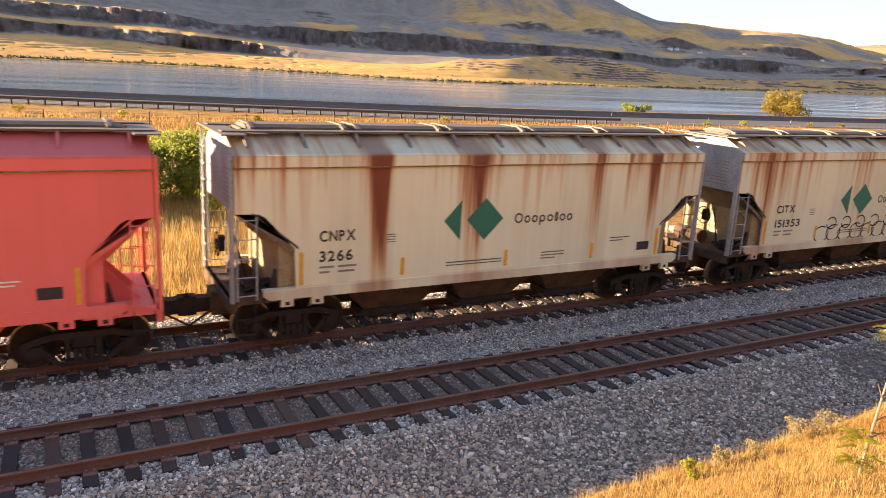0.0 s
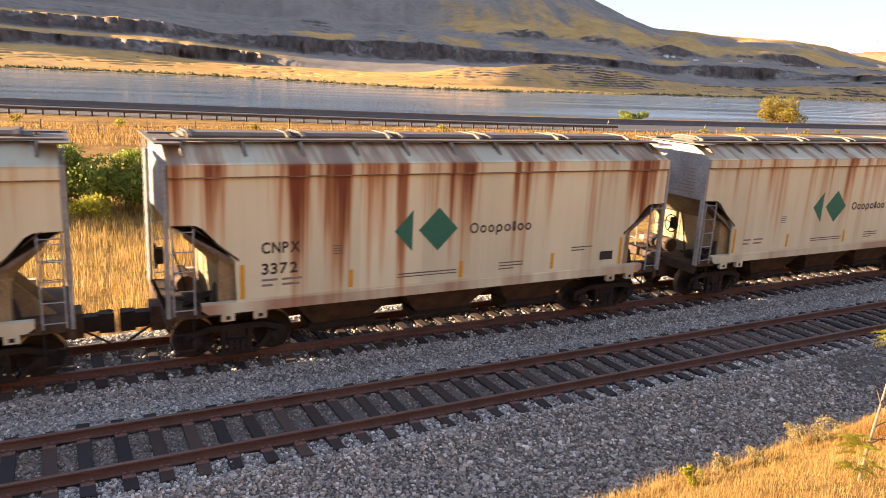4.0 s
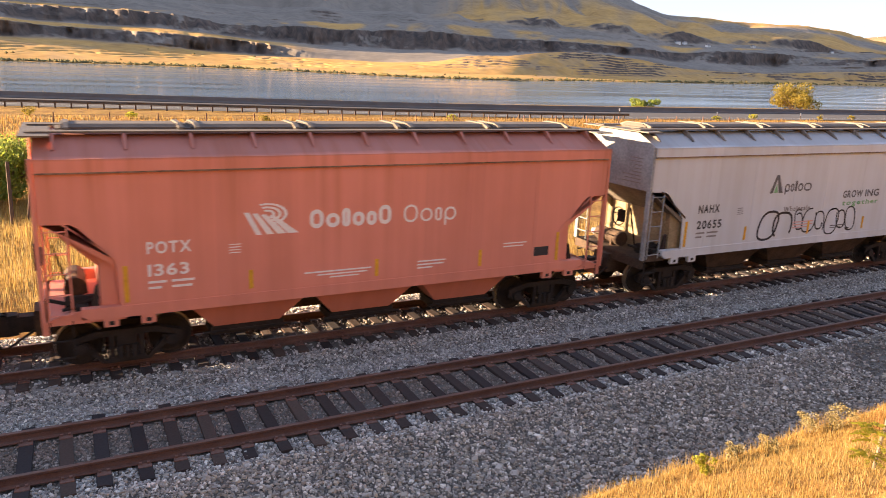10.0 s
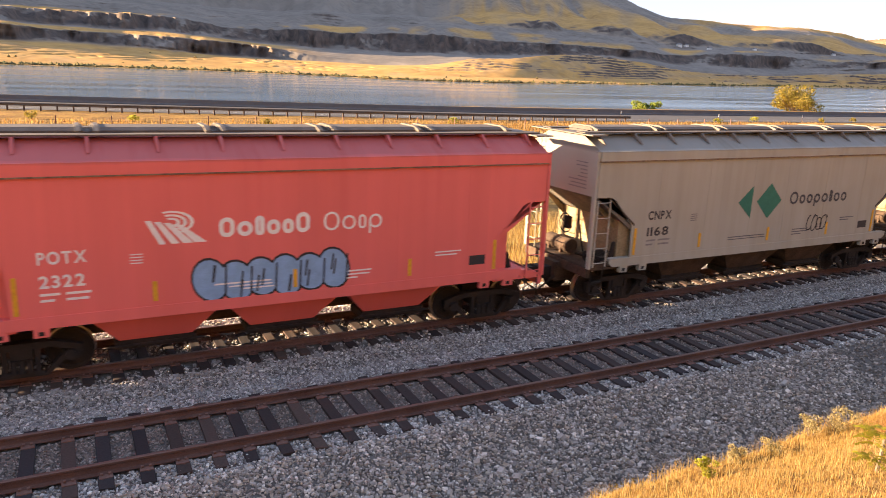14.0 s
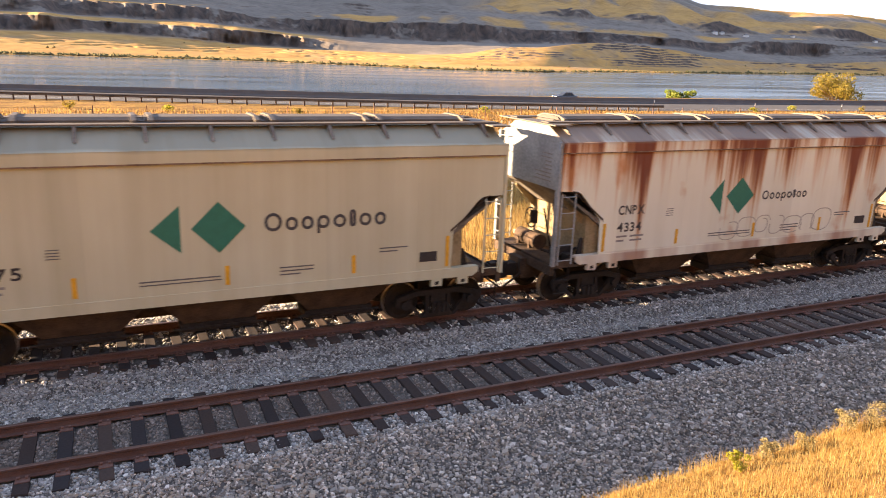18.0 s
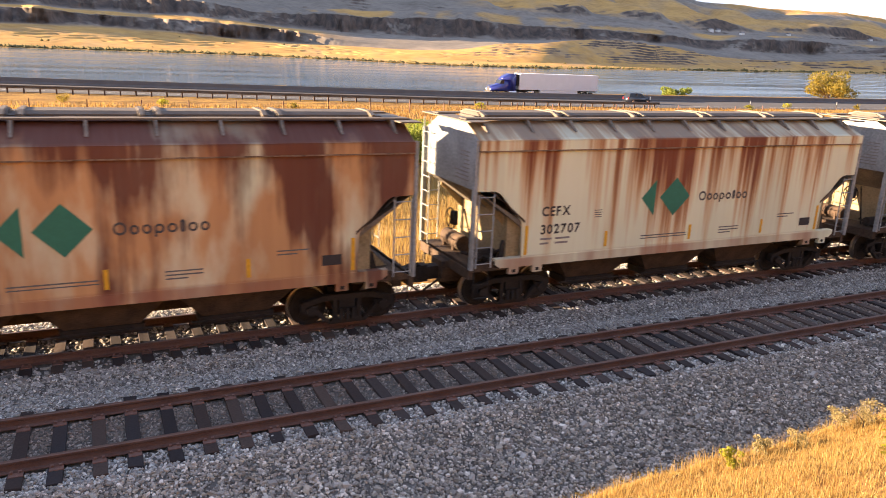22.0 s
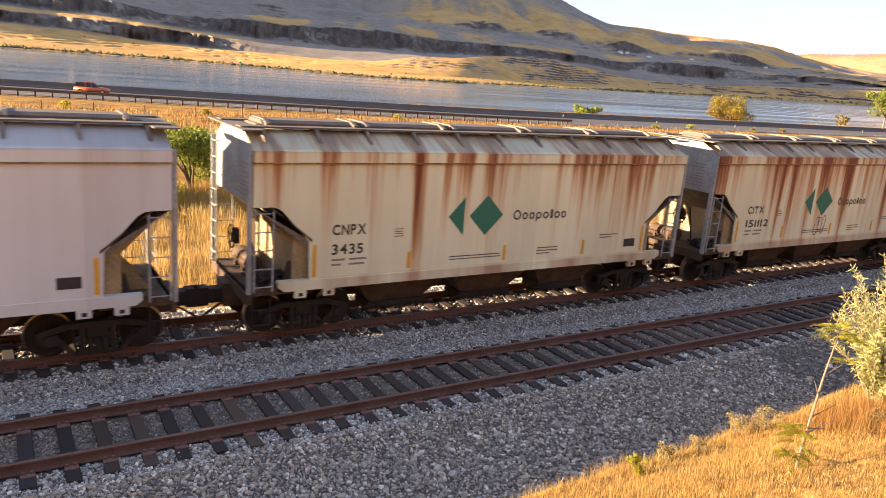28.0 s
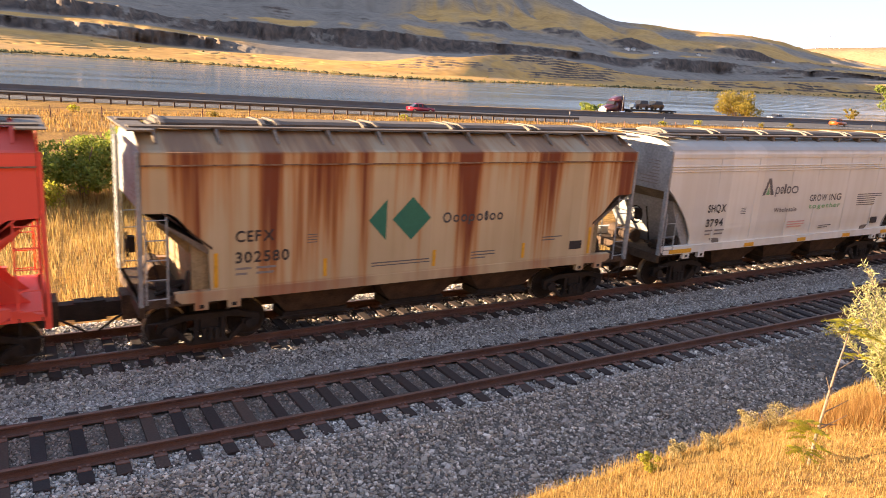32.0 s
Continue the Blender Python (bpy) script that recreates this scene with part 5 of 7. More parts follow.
def grey_livery(car, shift=0.0, tabs=False):
    """Dark serif trade name with a green accent as plain shapes, and a slogan."""
    s = shift
    bm = bmesh.new()
    prism(bm, [(-2.25 + s, 3.15), (-2.12 + s, 3.15), (-1.97 + s, 3.58), (-1.83 + s, 3.15), (-1.66 + s, 3.15), (-1.90 + s, 3.72), (-2.02 + s, 3.72)], "y", -SIDE - 0.007, -SIDE - 0.003)
    part("trade_mark_initial", fixed(bm), GREY_INK, car)
    bm = bmesh.new()
    flat(bm, [(-2.08 + s, 3.16), (-1.88 + s, 3.16), (-1.96 + s, 3.44)], -SIDE - 0.003)
    part("leaf_mark", fixed(bm), LIME_INK, car, "light green leaf mark")
    hollow_word(car, -1.58 + s, 3.17, 0.26, ((0.22, 0.3, 1), (0.15, 0, 1), (0.09, 0, 1.35), (0.23, 0, 1), (0.36, 0, 1)), 0.05, GREY_INK, "dark trade name as plain loops", 0.05)
    w0 = 0.43 + (1.23 if s else 0)
    lettered(car, "GROW", w0, 2.86, 0.24, GREY_INK, 1.02)
    lettered(car, "ING", w0 + 1.16, 2.86, 0.24, GREY_INK, 0.74)
    lettered(car, "together", w0 + 0.02, 2.60, 0.17, LIME_INK, 1.9)
    lettered(car, "Wholesale", -1.50 + s, 2.54, 0.16, FADED_INK, 1.26)
    bars(car, ([] if s else [(3.38, 5.0, z, 0.03) for z in (3.0, 2.92)] + [(3.38, 4.6, z, 0.03) for z in (2.84, 2.76, 2.68, 2.6)]) + [(1.25, 2.0, 1.92, 0.03), (1.25, 1.8, 1.85, 0.03)], GREY_INK)
    bars(car, [(-0.62, 0.34, 2.14, 0.04), (-0.62, 0.34, 2.05, 0.04), (-0.62, 0.2, 1.96, 0.04)], PINK_INK)
    common_marks(car, DARK_INK, tabs)
    if not tabs:
        for x in (-5.9, -2.55, 0.35, 3.1, 5.9):
            bm = bmesh.new()
            hw = 0.5 if abs(x) > 5 else 0.24
            flat(bm, [(x - hw, 1.42), (x + hw, 1.42), (x + hw, 1.55), (x - hw, 1.55)], -SIDE - 0.022, 0.006)
            part("reflector_strip", fixed(bm), YELLOW, car)


def disc(cx, cz, rx, rz, n=18, lean=0.0):
    return [(cx + rx * math.cos(2 * math.pi * i / n) + lean * rz * math.sin(2 * math.pi * i / n), cz + rz * math.sin(2 * math.pi * i / n)) for i in range(n)]


SPRAY_WHITE = mat("white_spray_paint", (0.62, 0.60, 0.62), 0.6, 0, 4, 0.15, 0.05)
SPRAY_BLUE = mat("pale_blue_spray_paint", (0.22, 0.38, 0.60), 0.6, 0, 4, 0.2, 0.05)
SPRAY_CYAN = mat("bright_blue_spray_paint", (0.06, 0.42, 0.62), 0.6, 0, 2, 0.3, 0.05, tint=(0.10, 0.62, 0.75))
SPRAY_BLACK = mat("black_spray_paint", (0.025, 0.022, 0.026), 0.6, 0, 4, 0.3, 0.05)
SPRAY_BROWN = mat("dull_brown_spray_paint", (0.30, 0.17, 0.11), 0.7, 0, 2, 0.3, 0.05, tint=(0.42, 0.28, 0.2))
SPRAY_YELLOW = mat("yellow_spray_paint", (0.55, 0.45, 0.04), 0.6, 0, 4, 0.3, 0.05)
FAINT_SPRAY = mat("faint_grey_spray", (0.40, 0.375, 0.32), 0.8, 0, 9, 0.3, 0.05)
SPRAY_TEAL = mat("faded_teal_spray_paint", (0.36, 0.55, 0.46), 0.7, 0, 4, 0.3, 0.05)


def bubbles(car, x0, x1, z0, z1, n, fill, line, seed, label):
    """Sprayed bubble shapes: a dark rim, a light fill, dark joints."""
    r = random.Random(seed)
    w = (x1 - x0) / n
    for i in range(n):
        rim, body, joint = bmesh.new(), bmesh.new(), bmesh.new()
        cx, cz = x0 + w * (i + 0.5), (z0 + z1) / 2 + r.uniform(-0.05, 0.05)
        rz = (z1 - z0) / 2 * r.uniform(0.9, 1.05)
        y = -SIDE - 0.0045 - 0.0004 * i
        flat(rim, disc(cx, cz, w * 0.66 + 0.04, rz + 0.05, 18, -0.1), -SIDE - 0.0035 - 0.0001 * i, 0.0005)
        flat(body, disc(cx, cz, w * 0.66, rz, 18, -0.1), y, 0.0004)
        for k in range(2):
            px_ = cx + r.uniform(-0.2, 0.2) * w
            pz_ = cz + r.uniform(-0.5, 0.4) * rz
            flat(joint, [(px_ - 0.03, pz_ - 0.2), (px_ + 0.01, pz_ - 0.2), (px_ + 0.06, pz_ + 0.16), (px_ + 0.02, pz_ + 0.18)], -SIDE - 0.0085, 0.0004)
        ex = cx + w * 0.55
        flat(joint, [(ex - 0.02, cz - rz * 0.8), (ex + 0.02, cz - rz * 0.8), (ex + 0.05, cz + rz * 0.7), (ex + 0.01, cz + rz * 0.7)], -SIDE - 0.0085, 0.0004)
        part("sprayed_outline", fixed(rim), line, car)
        letter = part("sprayed_fill", fixed(body), fill, car, label)
        part("sprayed_joints", fixed(joint), line, letter)


def slabs(car, x0, x1, z0, z1, rise, n, fill, seed, label):
    """Sprayed angular blocks that lean into each other: dark rim, filled body, slits and lighter tops."""
    r = random.Random(seed)
    w = (x1 - x0) / n
    for i in range(n):
        rim, body, slit, top = bmesh.new(), bmesh.new(), bmesh.new(), bmesh.new()
        a = x0 + w * i
        zt, zb = z1 + r.uniform(-0.12, 0.12) + rise * (i % 2), z0 + r.uniform(-0.06, 0.08)
        lean = r.uniform(-0.16, 0.2)
        q = [(a - 0.04, zb), (a + w * 0.45, zb - r.uniform(-0.05, 0.1)), (a + w * 1.04, zb + r.uniform(0, 0.12)), (a + w * 1.04 + lean, zb + (zt - zb) * 0.55),
             (a + w * 0.95 + lean, zt), (a + w * 0.5 + lean, zt - r.uniform(0, 0.16)), (a + lean * 0.6, zt + r.uniform(-0.05, 0.08)), (a - 0.08, zb + (zt - zb) * 0.4)]
        mx, mz = sum(p[0] for p in q) / 8, sum(p[1] for p in q) / 8
        big = [(mx + (px_ - mx) * 1.12, mz + (pz_ - mz) * 1.13) for px_, pz_ in q]
        flat(rim, big, -SIDE - 0.0035 - 0.0001 * i, 0.0005)
        flat(body, q, -SIDE - 0.005 - 0.0006 * i, 0.0005)
        for k in range(2):
            sx, sz = mx + (k - 0.5) * w * 0.35, mz + r.uniform(-0.22, 0.12)
            flat(slit, [(sx - 0.04, sz - 0.14), (sx + 0.03, sz - 0.16), (sx + 0.07, sz + 0.12), (sx, sz + 0.14)], -SIDE - 0.0095, 0.0004)
        if i % 2 == 0:
            flat(top, [(mx - w * 0.1, zb + 0.1), (mx - w * 0.02, zb + 0.08), (mx + w * 0.12, zt - 0.2), (mx + w * 0.02, zt - 0.22)], -SIDE - 0.0102, 0.0004)
        part("sprayed_outline", fixed(rim), SPRAY_BLACK, car)
        block = part("sprayed_fill", fixed(body), fill, car, label)
        part("sprayed_joints", fixed(slit), SPRAY_BLACK, block)
        if i % 2 == 0:
            part("sprayed_accent", fixed(top), SPRAY_YELLOW, block, "yellow sprayed dash")


def outline_rings(car, items, material, label="", stroke=0.035):
    bm = bmesh.new()
    for cx, cz, rx, rz in items:
        n = 20
        for i in range(n):
            a, b = 2 * math.pi * i / n, 2 * math.pi * (i + 1) / n
            q = [(cx + (rx - d) * math.cos(t), cz + (rz - d) * math.sin(t)) for d, t in ((0, a), (0, b), (stroke, b), (stroke, a))]
            flat(bm, q, -SIDE - 0.004, 0.001)
    part("sprayed_outline", fixed(bm), material, car, label)


def ribbon(car, pts, material, stroke, label="", out=0.004):
    """One sprayed line along points of (x, z), as a flat ribbon."""
    bm = bmesh.new()
    left, right = [], []
    for i, (x, z) in enumerate(pts):
        (ax, az), (bx, bz) = pts[max(0, i - 1)], pts[min(len(pts) - 1, i + 1)]
        d = math.hypot(bx - ax, bz - az) or 1.0
        nx, nz = -(bz - az) / d * stroke / 2, (bx - ax) / d * stroke / 2
        left.append((x + nx, z + nz))
        right.append((x - nx, z - nz))
    A = [[bm.verts.new((x, -SIDE - y, z)) for x, z in row] for row in (left, right) for y in (out, out + 0.001)]
    for i in range(len(pts) - 1):
        for p, q in ((0, 1), (1, 3), (3, 2), (2, 0)):
            bm.faces.new((A[p][i], A[p][i + 1], A[q][i + 1], A[q][i]))
    part("sprayed_line", fixed(bm), material, car, label)


def scrawl(car, cx, cz, w, h, n, material, seed, stroke=0.03):
    """Sprayed loops and hooks side by side, each one unbroken line."""
    r = random.Random(seed)
    for i in range(n):
        x0, z0 = cx - w / 2 + w * (i + 0.5) / n, cz + r.uniform(-0.08, 0.08) * h
        rx, rz = w / n * r.uniform(0.45, 0.7), h * r.uniform(0.36, 0.5)
        start, sweep, lean, curl = r.uniform(0, 6.28), r.uniform(4.4, 7.6), r.uniform(-0.2, 0.3), r.uniform(0.0, 0.45)
        pts = []
        for k in range(30):
            u = k / 29
            a, m = start + sweep * u, 1 - curl * u
            x = rx * m * math.copysign(abs(math.cos(a)) ** 0.75, math.cos(a))
            z = rz * m * math.copysign(abs(math.sin(a)) ** 0.75, math.sin(a))
            pts.append((x0 + x + lean * z, z0 + z))
        ribbon(car, pts, material, stroke, out=0.004 + 0.0004 * i)


# index: style, base colour, rust, dirt, blotch, livery, reporting mark, number, tone of the label
CARS = {
    -1: ("a", PINK_RED, 0.0, 0.25, 0, "potash", "", "", "red covered hopper car with white lettering"),
    0: ("a", CREAM, 0.62, 0.4, 0, "diamond", "CNPX", "3266", "cream covered hopper car streaked with rust"),
    1: ("a", CREAM, 0.5, 0.3, 0, "diamond", "CITX", "151353", "cream covered hopper car, rust streaks, sprayed bubble outlines"),
    2: ("a", CREAM, 0.6, 0.4, 0, "diamond", "CEFX", "302590", "cream covered hopper car streaked with rust"),
    3: ("a", CREAM, 0.42, 0.4, 0, "diamond", "CITX", "151039", "cream covered hopper car with light rust streaks"),
    4: ("a", CREAM, 0.68, 0.4, 0, "diamond", "CNPX", "3372", "cream covered hopper car with broad rust streaks"),
    5: ("a", CREAM, 0.55, 0.4, 0, "diamond", "", "", "cream covered hopper car streaked with rust"),
    6: ("a", CREAM, 0.64, 0.4, 0, "diamond", "CNPX", "3727", "cream covered hopper car streaked with red-brown rust"),
    7: ("a", CREAM, 0.66, 0.4, 0, "diamond", "CNPX", "3749", "cream covered hopper car streaked with red-brown rust"),
    8: ("a", CREAM, 0.55, 0.4, 0, "diamond", "CITX", "151960", "cream covered hopper car, rust streaks, faded teal scrawl"),
    9: ("b", (0.73, 0.74, 0.70), 0.0, 0.45, 0, "grey", "SHQX", "3382", "pale grey round-sided hopper car with dark lettering"),
    10: ("a", FADED_RED, 0.1, 0.5, 0, "potash", "POTX", "1363", "faded brick-red hopper car with white lettering"),
    11: ("a", LILAC, 0.05, 0.35, 0, "grey_a", "NAHX", "20655", "off-white covered hopper car with sprayed scrawl"),
    12: ("a", ORANGE_RED, 0.08, 0.35, 0, "potash", "POTX", "3913", "orange-red covered hopper car with white lettering"),
    13: ("a", ORANGE_RED, 0.05, 0.3, 0, "potash", "POTX", "3309", "orange-red hopper car with white sprayed bubble shapes"),
    14: ("a", PINK_RED, 0.0, 0.25, 0, "potash", "POTX", "2322", "red hopper car with pale blue sprayed bubble shapes"),
    15: ("a", (0.41, 0.395, 0.335), 0.0, 0.5, 0, "big", "CNPX", "1168", "grey-beige covered hopper car, dusty, green diamonds"),
    16: ("a", (0.72, 0.71, 0.60), 0.4, 0.3, 0, "diamond", "", "", "cream-white covered hopper car with a few rust streaks"),
    17: ("a", CREAM, 0.5, 0.4, 0, "diamond", "CEFX", "302496", "cream covered hopper car with rust streaks"),
    18: ("a", TAN, 0.0, 0.5, 0, "big", "CNPX", "150175", "dusty beige covered hopper car with large green diamonds"),
    19: ("a", (0.72, 0.71, 0.60), 0.95, 0.3, 0.2, "diamond", "CNPX", "4334", "cream hopper car with heavy rust below the roof"),
    20: ("a", TAN, 0.06, 0.6, 0, "big", "CNPX", "150499", "dirty beige covered hopper car with large green diamonds"),
    21: ("a", CREAM, 0.66, 0.35, 0, "diamond", "CITX", "151056", "cream covered hopper car streaked with rust"),
    22: ("a", CREAM, 0.95, 0.5, 0.9, "diamond", "", "", "covered hopper car almost wholly browned by rust"),
    23: ("a", CREAM, 0.72, 0.35, 0, "diamond", "CEFX", "302707", "cream covered hopper car with wide dark rust streaks"),
    24: ("a", (0.66, 0.755, 0.83), 0.12, 0.25, 0.45, "moved", "CITX", "151430", "white covered hopper car with orange rust blotches"),
    25: ("b", (0.70, 0.705, 0.555), 0.0, 0.5, 0, "grey", "SHQX", "3869", "beige round-sided hopper car with dark lettering"),
    26: ("a", ORANGE_RED, 0.05, 0.25, 0, "potash", "POTX", "3290", "orange-red hopper car with bright blue and brown spray paint"),
    27: ("b", PALE, 0.0, 0.25, 0, "grey", "SHQX", "2294", "white round-sided hopper car with black scrawl"),
    28: ("a", (0.60, 0.64, 0.67), 0.1, 0.3, 0, "grey_a", "", "", "white covered hopper car with dark lettering"),
    29: ("a", CREAM, 0.66, 0.4, 0, "diamond", "CNPX", "3435", "cream covered hopper car with red-brown rust streaks"),
    30: ("a", CREAM, 0.52, 0.4, 0, "diamond", "CITX", "151112", "cream covered hopper car, rust streaks, black scrawl"),
    31: ("a", (0.66, 0.58, 0.44), 0.9, 0.5, 0.62, "diamond", "PTEX", "21245", "cream hopper car mostly covered by dark brown rust"),
    32: ("a", RED, 0.0, 0.12, 0, "potash", "POTX", "3640", "bright red covered hopper car with white lettering"),
    33: ("a", (0.55, 0.45, 0.29), 0.66, 0.6, 0, "diamond", "CEFX", "302580", "yellowish cream hopper car streaked with rust"),
    34: ("b", (0.75, 0.75, 0.70), 0.0, 0.4, 0, "grey", "SHQX", "3794", "pale round-sided covered hopper car with dark lettering"),
    35: ("a", CREAM, 0.5, 0.4, 0, "diamond", "", "", "cream covered hopper car streaked with rust"),
}
PITCH = 15.12
REACH = {0: 0.9, 2: 0.9, 4: 1.0, 8: 0.9, 17: 1.5, 19: 0.55, 23: 1.0, 29: 0.9}      # how far down the rust runs
SLACK = {0: -0.1, 1: -0.08, 2: -0.25, 3: -0.23, 30: -0.1, 31: -0.24, 32: -0.28, 33: -0.16, 34: -0.25, 35: -0.25}      # couplers drawn in
LIVERY = {"diamond": diamond_livery, "big": lambda c: diamond_livery(c, True), "moved": lambda c: diamond_livery(c, False, 1.42, 0.33), "potash": potash_livery, "grey": grey_livery,
          "grey_a": lambda c: grey_livery(c, 0.33, True)}
model = {"a": base_car("a"), "b": base_car("b")}
for m in model.values():
    for o in m.children_recursive:
        if o.name.split(".")[0] in PAINTED:
            o.material_slots[0].link = "OBJECT"
train = {}
used = set()
for k, (style, base, rust, dirt, blotch, livery, mark, number, label) in CARS.items():
    car = copy_thing(model[style], Matrix.Identity(4)) if style in used else model[style]
    used.add(style)
    tagged(car, label, "freight car", "hopper cars of the train")
    body = paint("car_paint", base, rust, k * 1.37 + 2, dirt, blotch, 0.45 if style == "a" else 0.28, REACH.get(k, 1.0 if rust < 0.6 else 1.25))
    for o in car.children_recursive:
        if o.material_slots and o.material_slots[0].link == "OBJECT":
            kind = o.name.split(".")[0]
            o.material_slots[0].material = body if livery == "potash" else UNDER if kind in ("hopper_bay", "end_platform", "slope_flange") else SLOPE_GREY if kind in ("slope_sheet", "roof_bracket") else END_GREY if kind == "hopper_web" and style == "b" else WEB_SUN_GOLD if kind in ("hopper_web", "gusset") else END_GREY if kind in ("end_wall", "end_post", "end_ladder", "ladder") and livery != "big" else body
    train[k] = (car, livery, mark, number)
for k, (car, livery, mark, number) in train.items():
    LIVERY[livery](car)
    ink = WHITE_INK if livery == "potash" else DARK_INK
    if mark:
        lettered(car, mark, -4.85, 2.68, 0.25, ink, 0.86)
        lettered(car, number, -4.85, 2.21, 0.25, ink, 0.20 * len(number))
bubbles(train[13][0], -0.9, 2.7, 1.66, 2.42, 6, SPRAY_WHITE, SPRAY_BLACK, 3, "white sprayed bubble shapes")
bubbles(train[14][0], -1.95, 1.3, 1.62, 2.5, 6, SPRAY_BLUE, SPRAY_BLACK, 5, "pale blue sprayed bubble shapes")
slabs(train[26][0], -3.45, 0.45, 1.52, 2.28, 0.22, 5, SPRAY_CYAN, 8, "bright blue sprayed block shapes")
slabs(train[26][0], 0.5, 5.75, 1.55, 2.62, 0.1, 5, SPRAY_BROWN, 9, "brown sprayed block shapes")
bm = bmesh.new()
for cx, cz, a in ((-4.55, 1.62, 160), (-4.4, 1.86, 130), (-4.05, 1.98, 95), (-3.75, 1.9, 60), (-3.6, 1.66, 20)):
    ca, sa = math.cos(math.radians(a)), math.sin(math.radians(a))
    flat(bm, [(cx + 0.26 * u * ca - 0.13 * v * sa, cz + 0.2 * u * sa + 0.13 * v * ca) for u, v in disc(0, 0, 1, 1, 14)], -SIDE - 0.006 - 0.0005 * cx, 0.0006)
part("sprayed_petals", fixed(bm), SPRAY_YELLOW, train[26][0], "yellow sprayed petals")
for i, (x, z, rx, rz) in enumerate([(-2.45 + 0.62 * k, 1.86 + 0.03 * (k % 2), 0.36, 0.27) for k in range(7)] + [(-2.0 + 0.78 * k, 2.22, 0.24, 0.2) for k in range(5)]):
    a0 = 2.6 if i > 6 else 0.4
    ribbon(train[1][0], [(x + rx * math.cos(a0 - 5.6 * k / 26), z + rz * math.sin(a0 - 5.6 * k / 26)) for k in range(27)], SPRAY_BLACK, 0.045, out=0.004 + 0.0004 * i)
scrawl(train[1][0], 2.15, 2.2, 0.8, 0.5, 4, SPRAY_BLACK, 2)
scrawl(train[8][0], -2.6, 2.1, 1.4, 0.5, 6, SPRAY_TEAL, 4, 0.05)
scrawl(train[11][0], -1.45, 2.1, 1.3, 0.95, 2, SPRAY_BLACK, 5, 0.075)
scrawl(train[11][0], 0.15, 2.15, 1.5, 0.8, 3, SPRAY_BLACK, 15, 0.05)
scrawl(train[11][0], 1.75, 2.1, 1.4, 0.9, 3, SPRAY_BLACK, 25, 0.05)
scrawl(train[15][0], 2.4, 2.15, 0.9, 0.6, 4, SPRAY_BLACK, 6, 0.04)
scrawl(train[19][0], 1.1, 2.05, 4.4, 0.75, 7, FAINT_SPRAY, 21, 0.03)
scrawl(train[21][0], 2.2, 2.05, 0.8, 0.5, 4, SPRAY_BLUE, 7, 0.06)
outline_rings(train[25][0], [(-2.25, 2.08, 0.36, 0.34)], SPRAY_BLACK, "black sprayed ring", 0.05)
scrawl(train[25][0], -2.25, 2.08, 0.55, 0.45, 3, SPRAY_BLACK, 8, 0.05)
scrawl(train[25][0], 3.05, 2.75, 0.5, 0.3, 2, GREY_INK, 18, 0.06)
scrawl(train[27][0], -2.6, 2.2, 1.0, 0.4, 4, SPRAY_BLACK, 9)
scrawl(train[27][0], 0.6, 2.2, 2.2, 0.4, 6, SPRAY_BLACK, 10)
scrawl(train[30][0], -0.55, 2.1, 0.6, 0.7, 3, SPRAY_BLACK, 11)
scrawl(train[32][0], 1.9, 2.1, 0.9, 0.5, 4, PINK_INK, 12)

# ---- highway ----
def along(name, xs, off0, off1, z, material, label, category, thick=0.0):
    """A strip that follows the highway, between two offsets from the middle barrier."""
    xs = np.asarray(xs, float)
    m = road_mid(xs)
    v = np.concatenate([np.stack([xs, m + off0, np.full_like(xs, z)], -1), np.stack([xs, m + off1, np.full_like(xs, z)], -1)])
    n = len(xs)
    i = np.arange(n - 1)
    ob = from_arrays(name, v, np.stack([i, i + 1, n + i + 1, n + i], -1), material)
    return tagged(ob, label, category, kind="structure")


road_x = np.concatenate([np.linspace(-900, -60, 30), np.linspace(-55, 260, 160), np.linspace(270, 2400, 60)])
along("road", road_x, -17.5, 14.0, -0.99, ASPHALT, "grey asphalt highway along the river", "road")
PAINT_WHITE = mat("road_paint", (0.55, 0.54, 0.5), 0.8, 0, 2, 0.2, 0.05)
along("edge_line", road_x, -13.9, -13.75, -0.985, PAINT_WHITE, "white painted road edge line", "road line")

bm = bmesh.new()
prof = [(-0.3, -1.0), (-0.3, -0.92), (-0.14, -0.66), (-0.08, -0.05), (0.08, -0.05), (0.14, -0.66), (0.3, -0.92), (0.3, -1.0)]
rings = []
for x in road_x:
    m = float(road_mid(x))
    rings.append([bm.verts.new((x, m + a, b)) for a, b in prof])
for a, b in zip(rings, rings[1:]):
    for i in range(len(prof) - 1):
        bm.faces.new((a[i], a[i + 1], b[i + 1], b[i]))
tagged(part("concrete_barrier", fixed(bm), CONCRETE), "dark concrete barrier between the highway lanes", "barrier", kind="structure")

guard = tagged(new("guard_rail"), "weathered steel guard rail on dark posts", "guard rail")
bm = bmesh.new()
gxs = list(np.linspace(-60, 82, 120))
wave = [(0, -0.20), (-0.08, -0.13), (-0.08, -0.05), (0, 0.0), (-0.08, 0.05), (-0.08, 0.13), (0, 0.20)]
rings = []
for x in gxs:
    m = float(road_mid(x)) - 18.6
    rings.append([bm.verts.new((x, m + a, -0.24 + b)) for a, b in wave])
for a, b in zip(rings, rings[1:]):
    for i in range(len(wave) - 1):
        bm.faces.new((a[i], b[i], b[i + 1], a[i + 1]))
part("beam", bm, GALV_DULL, guard)
bm = bmesh.new()
box(bm, -0.1, 0.1, -0.16, 0.0, -0.85, 0.20)
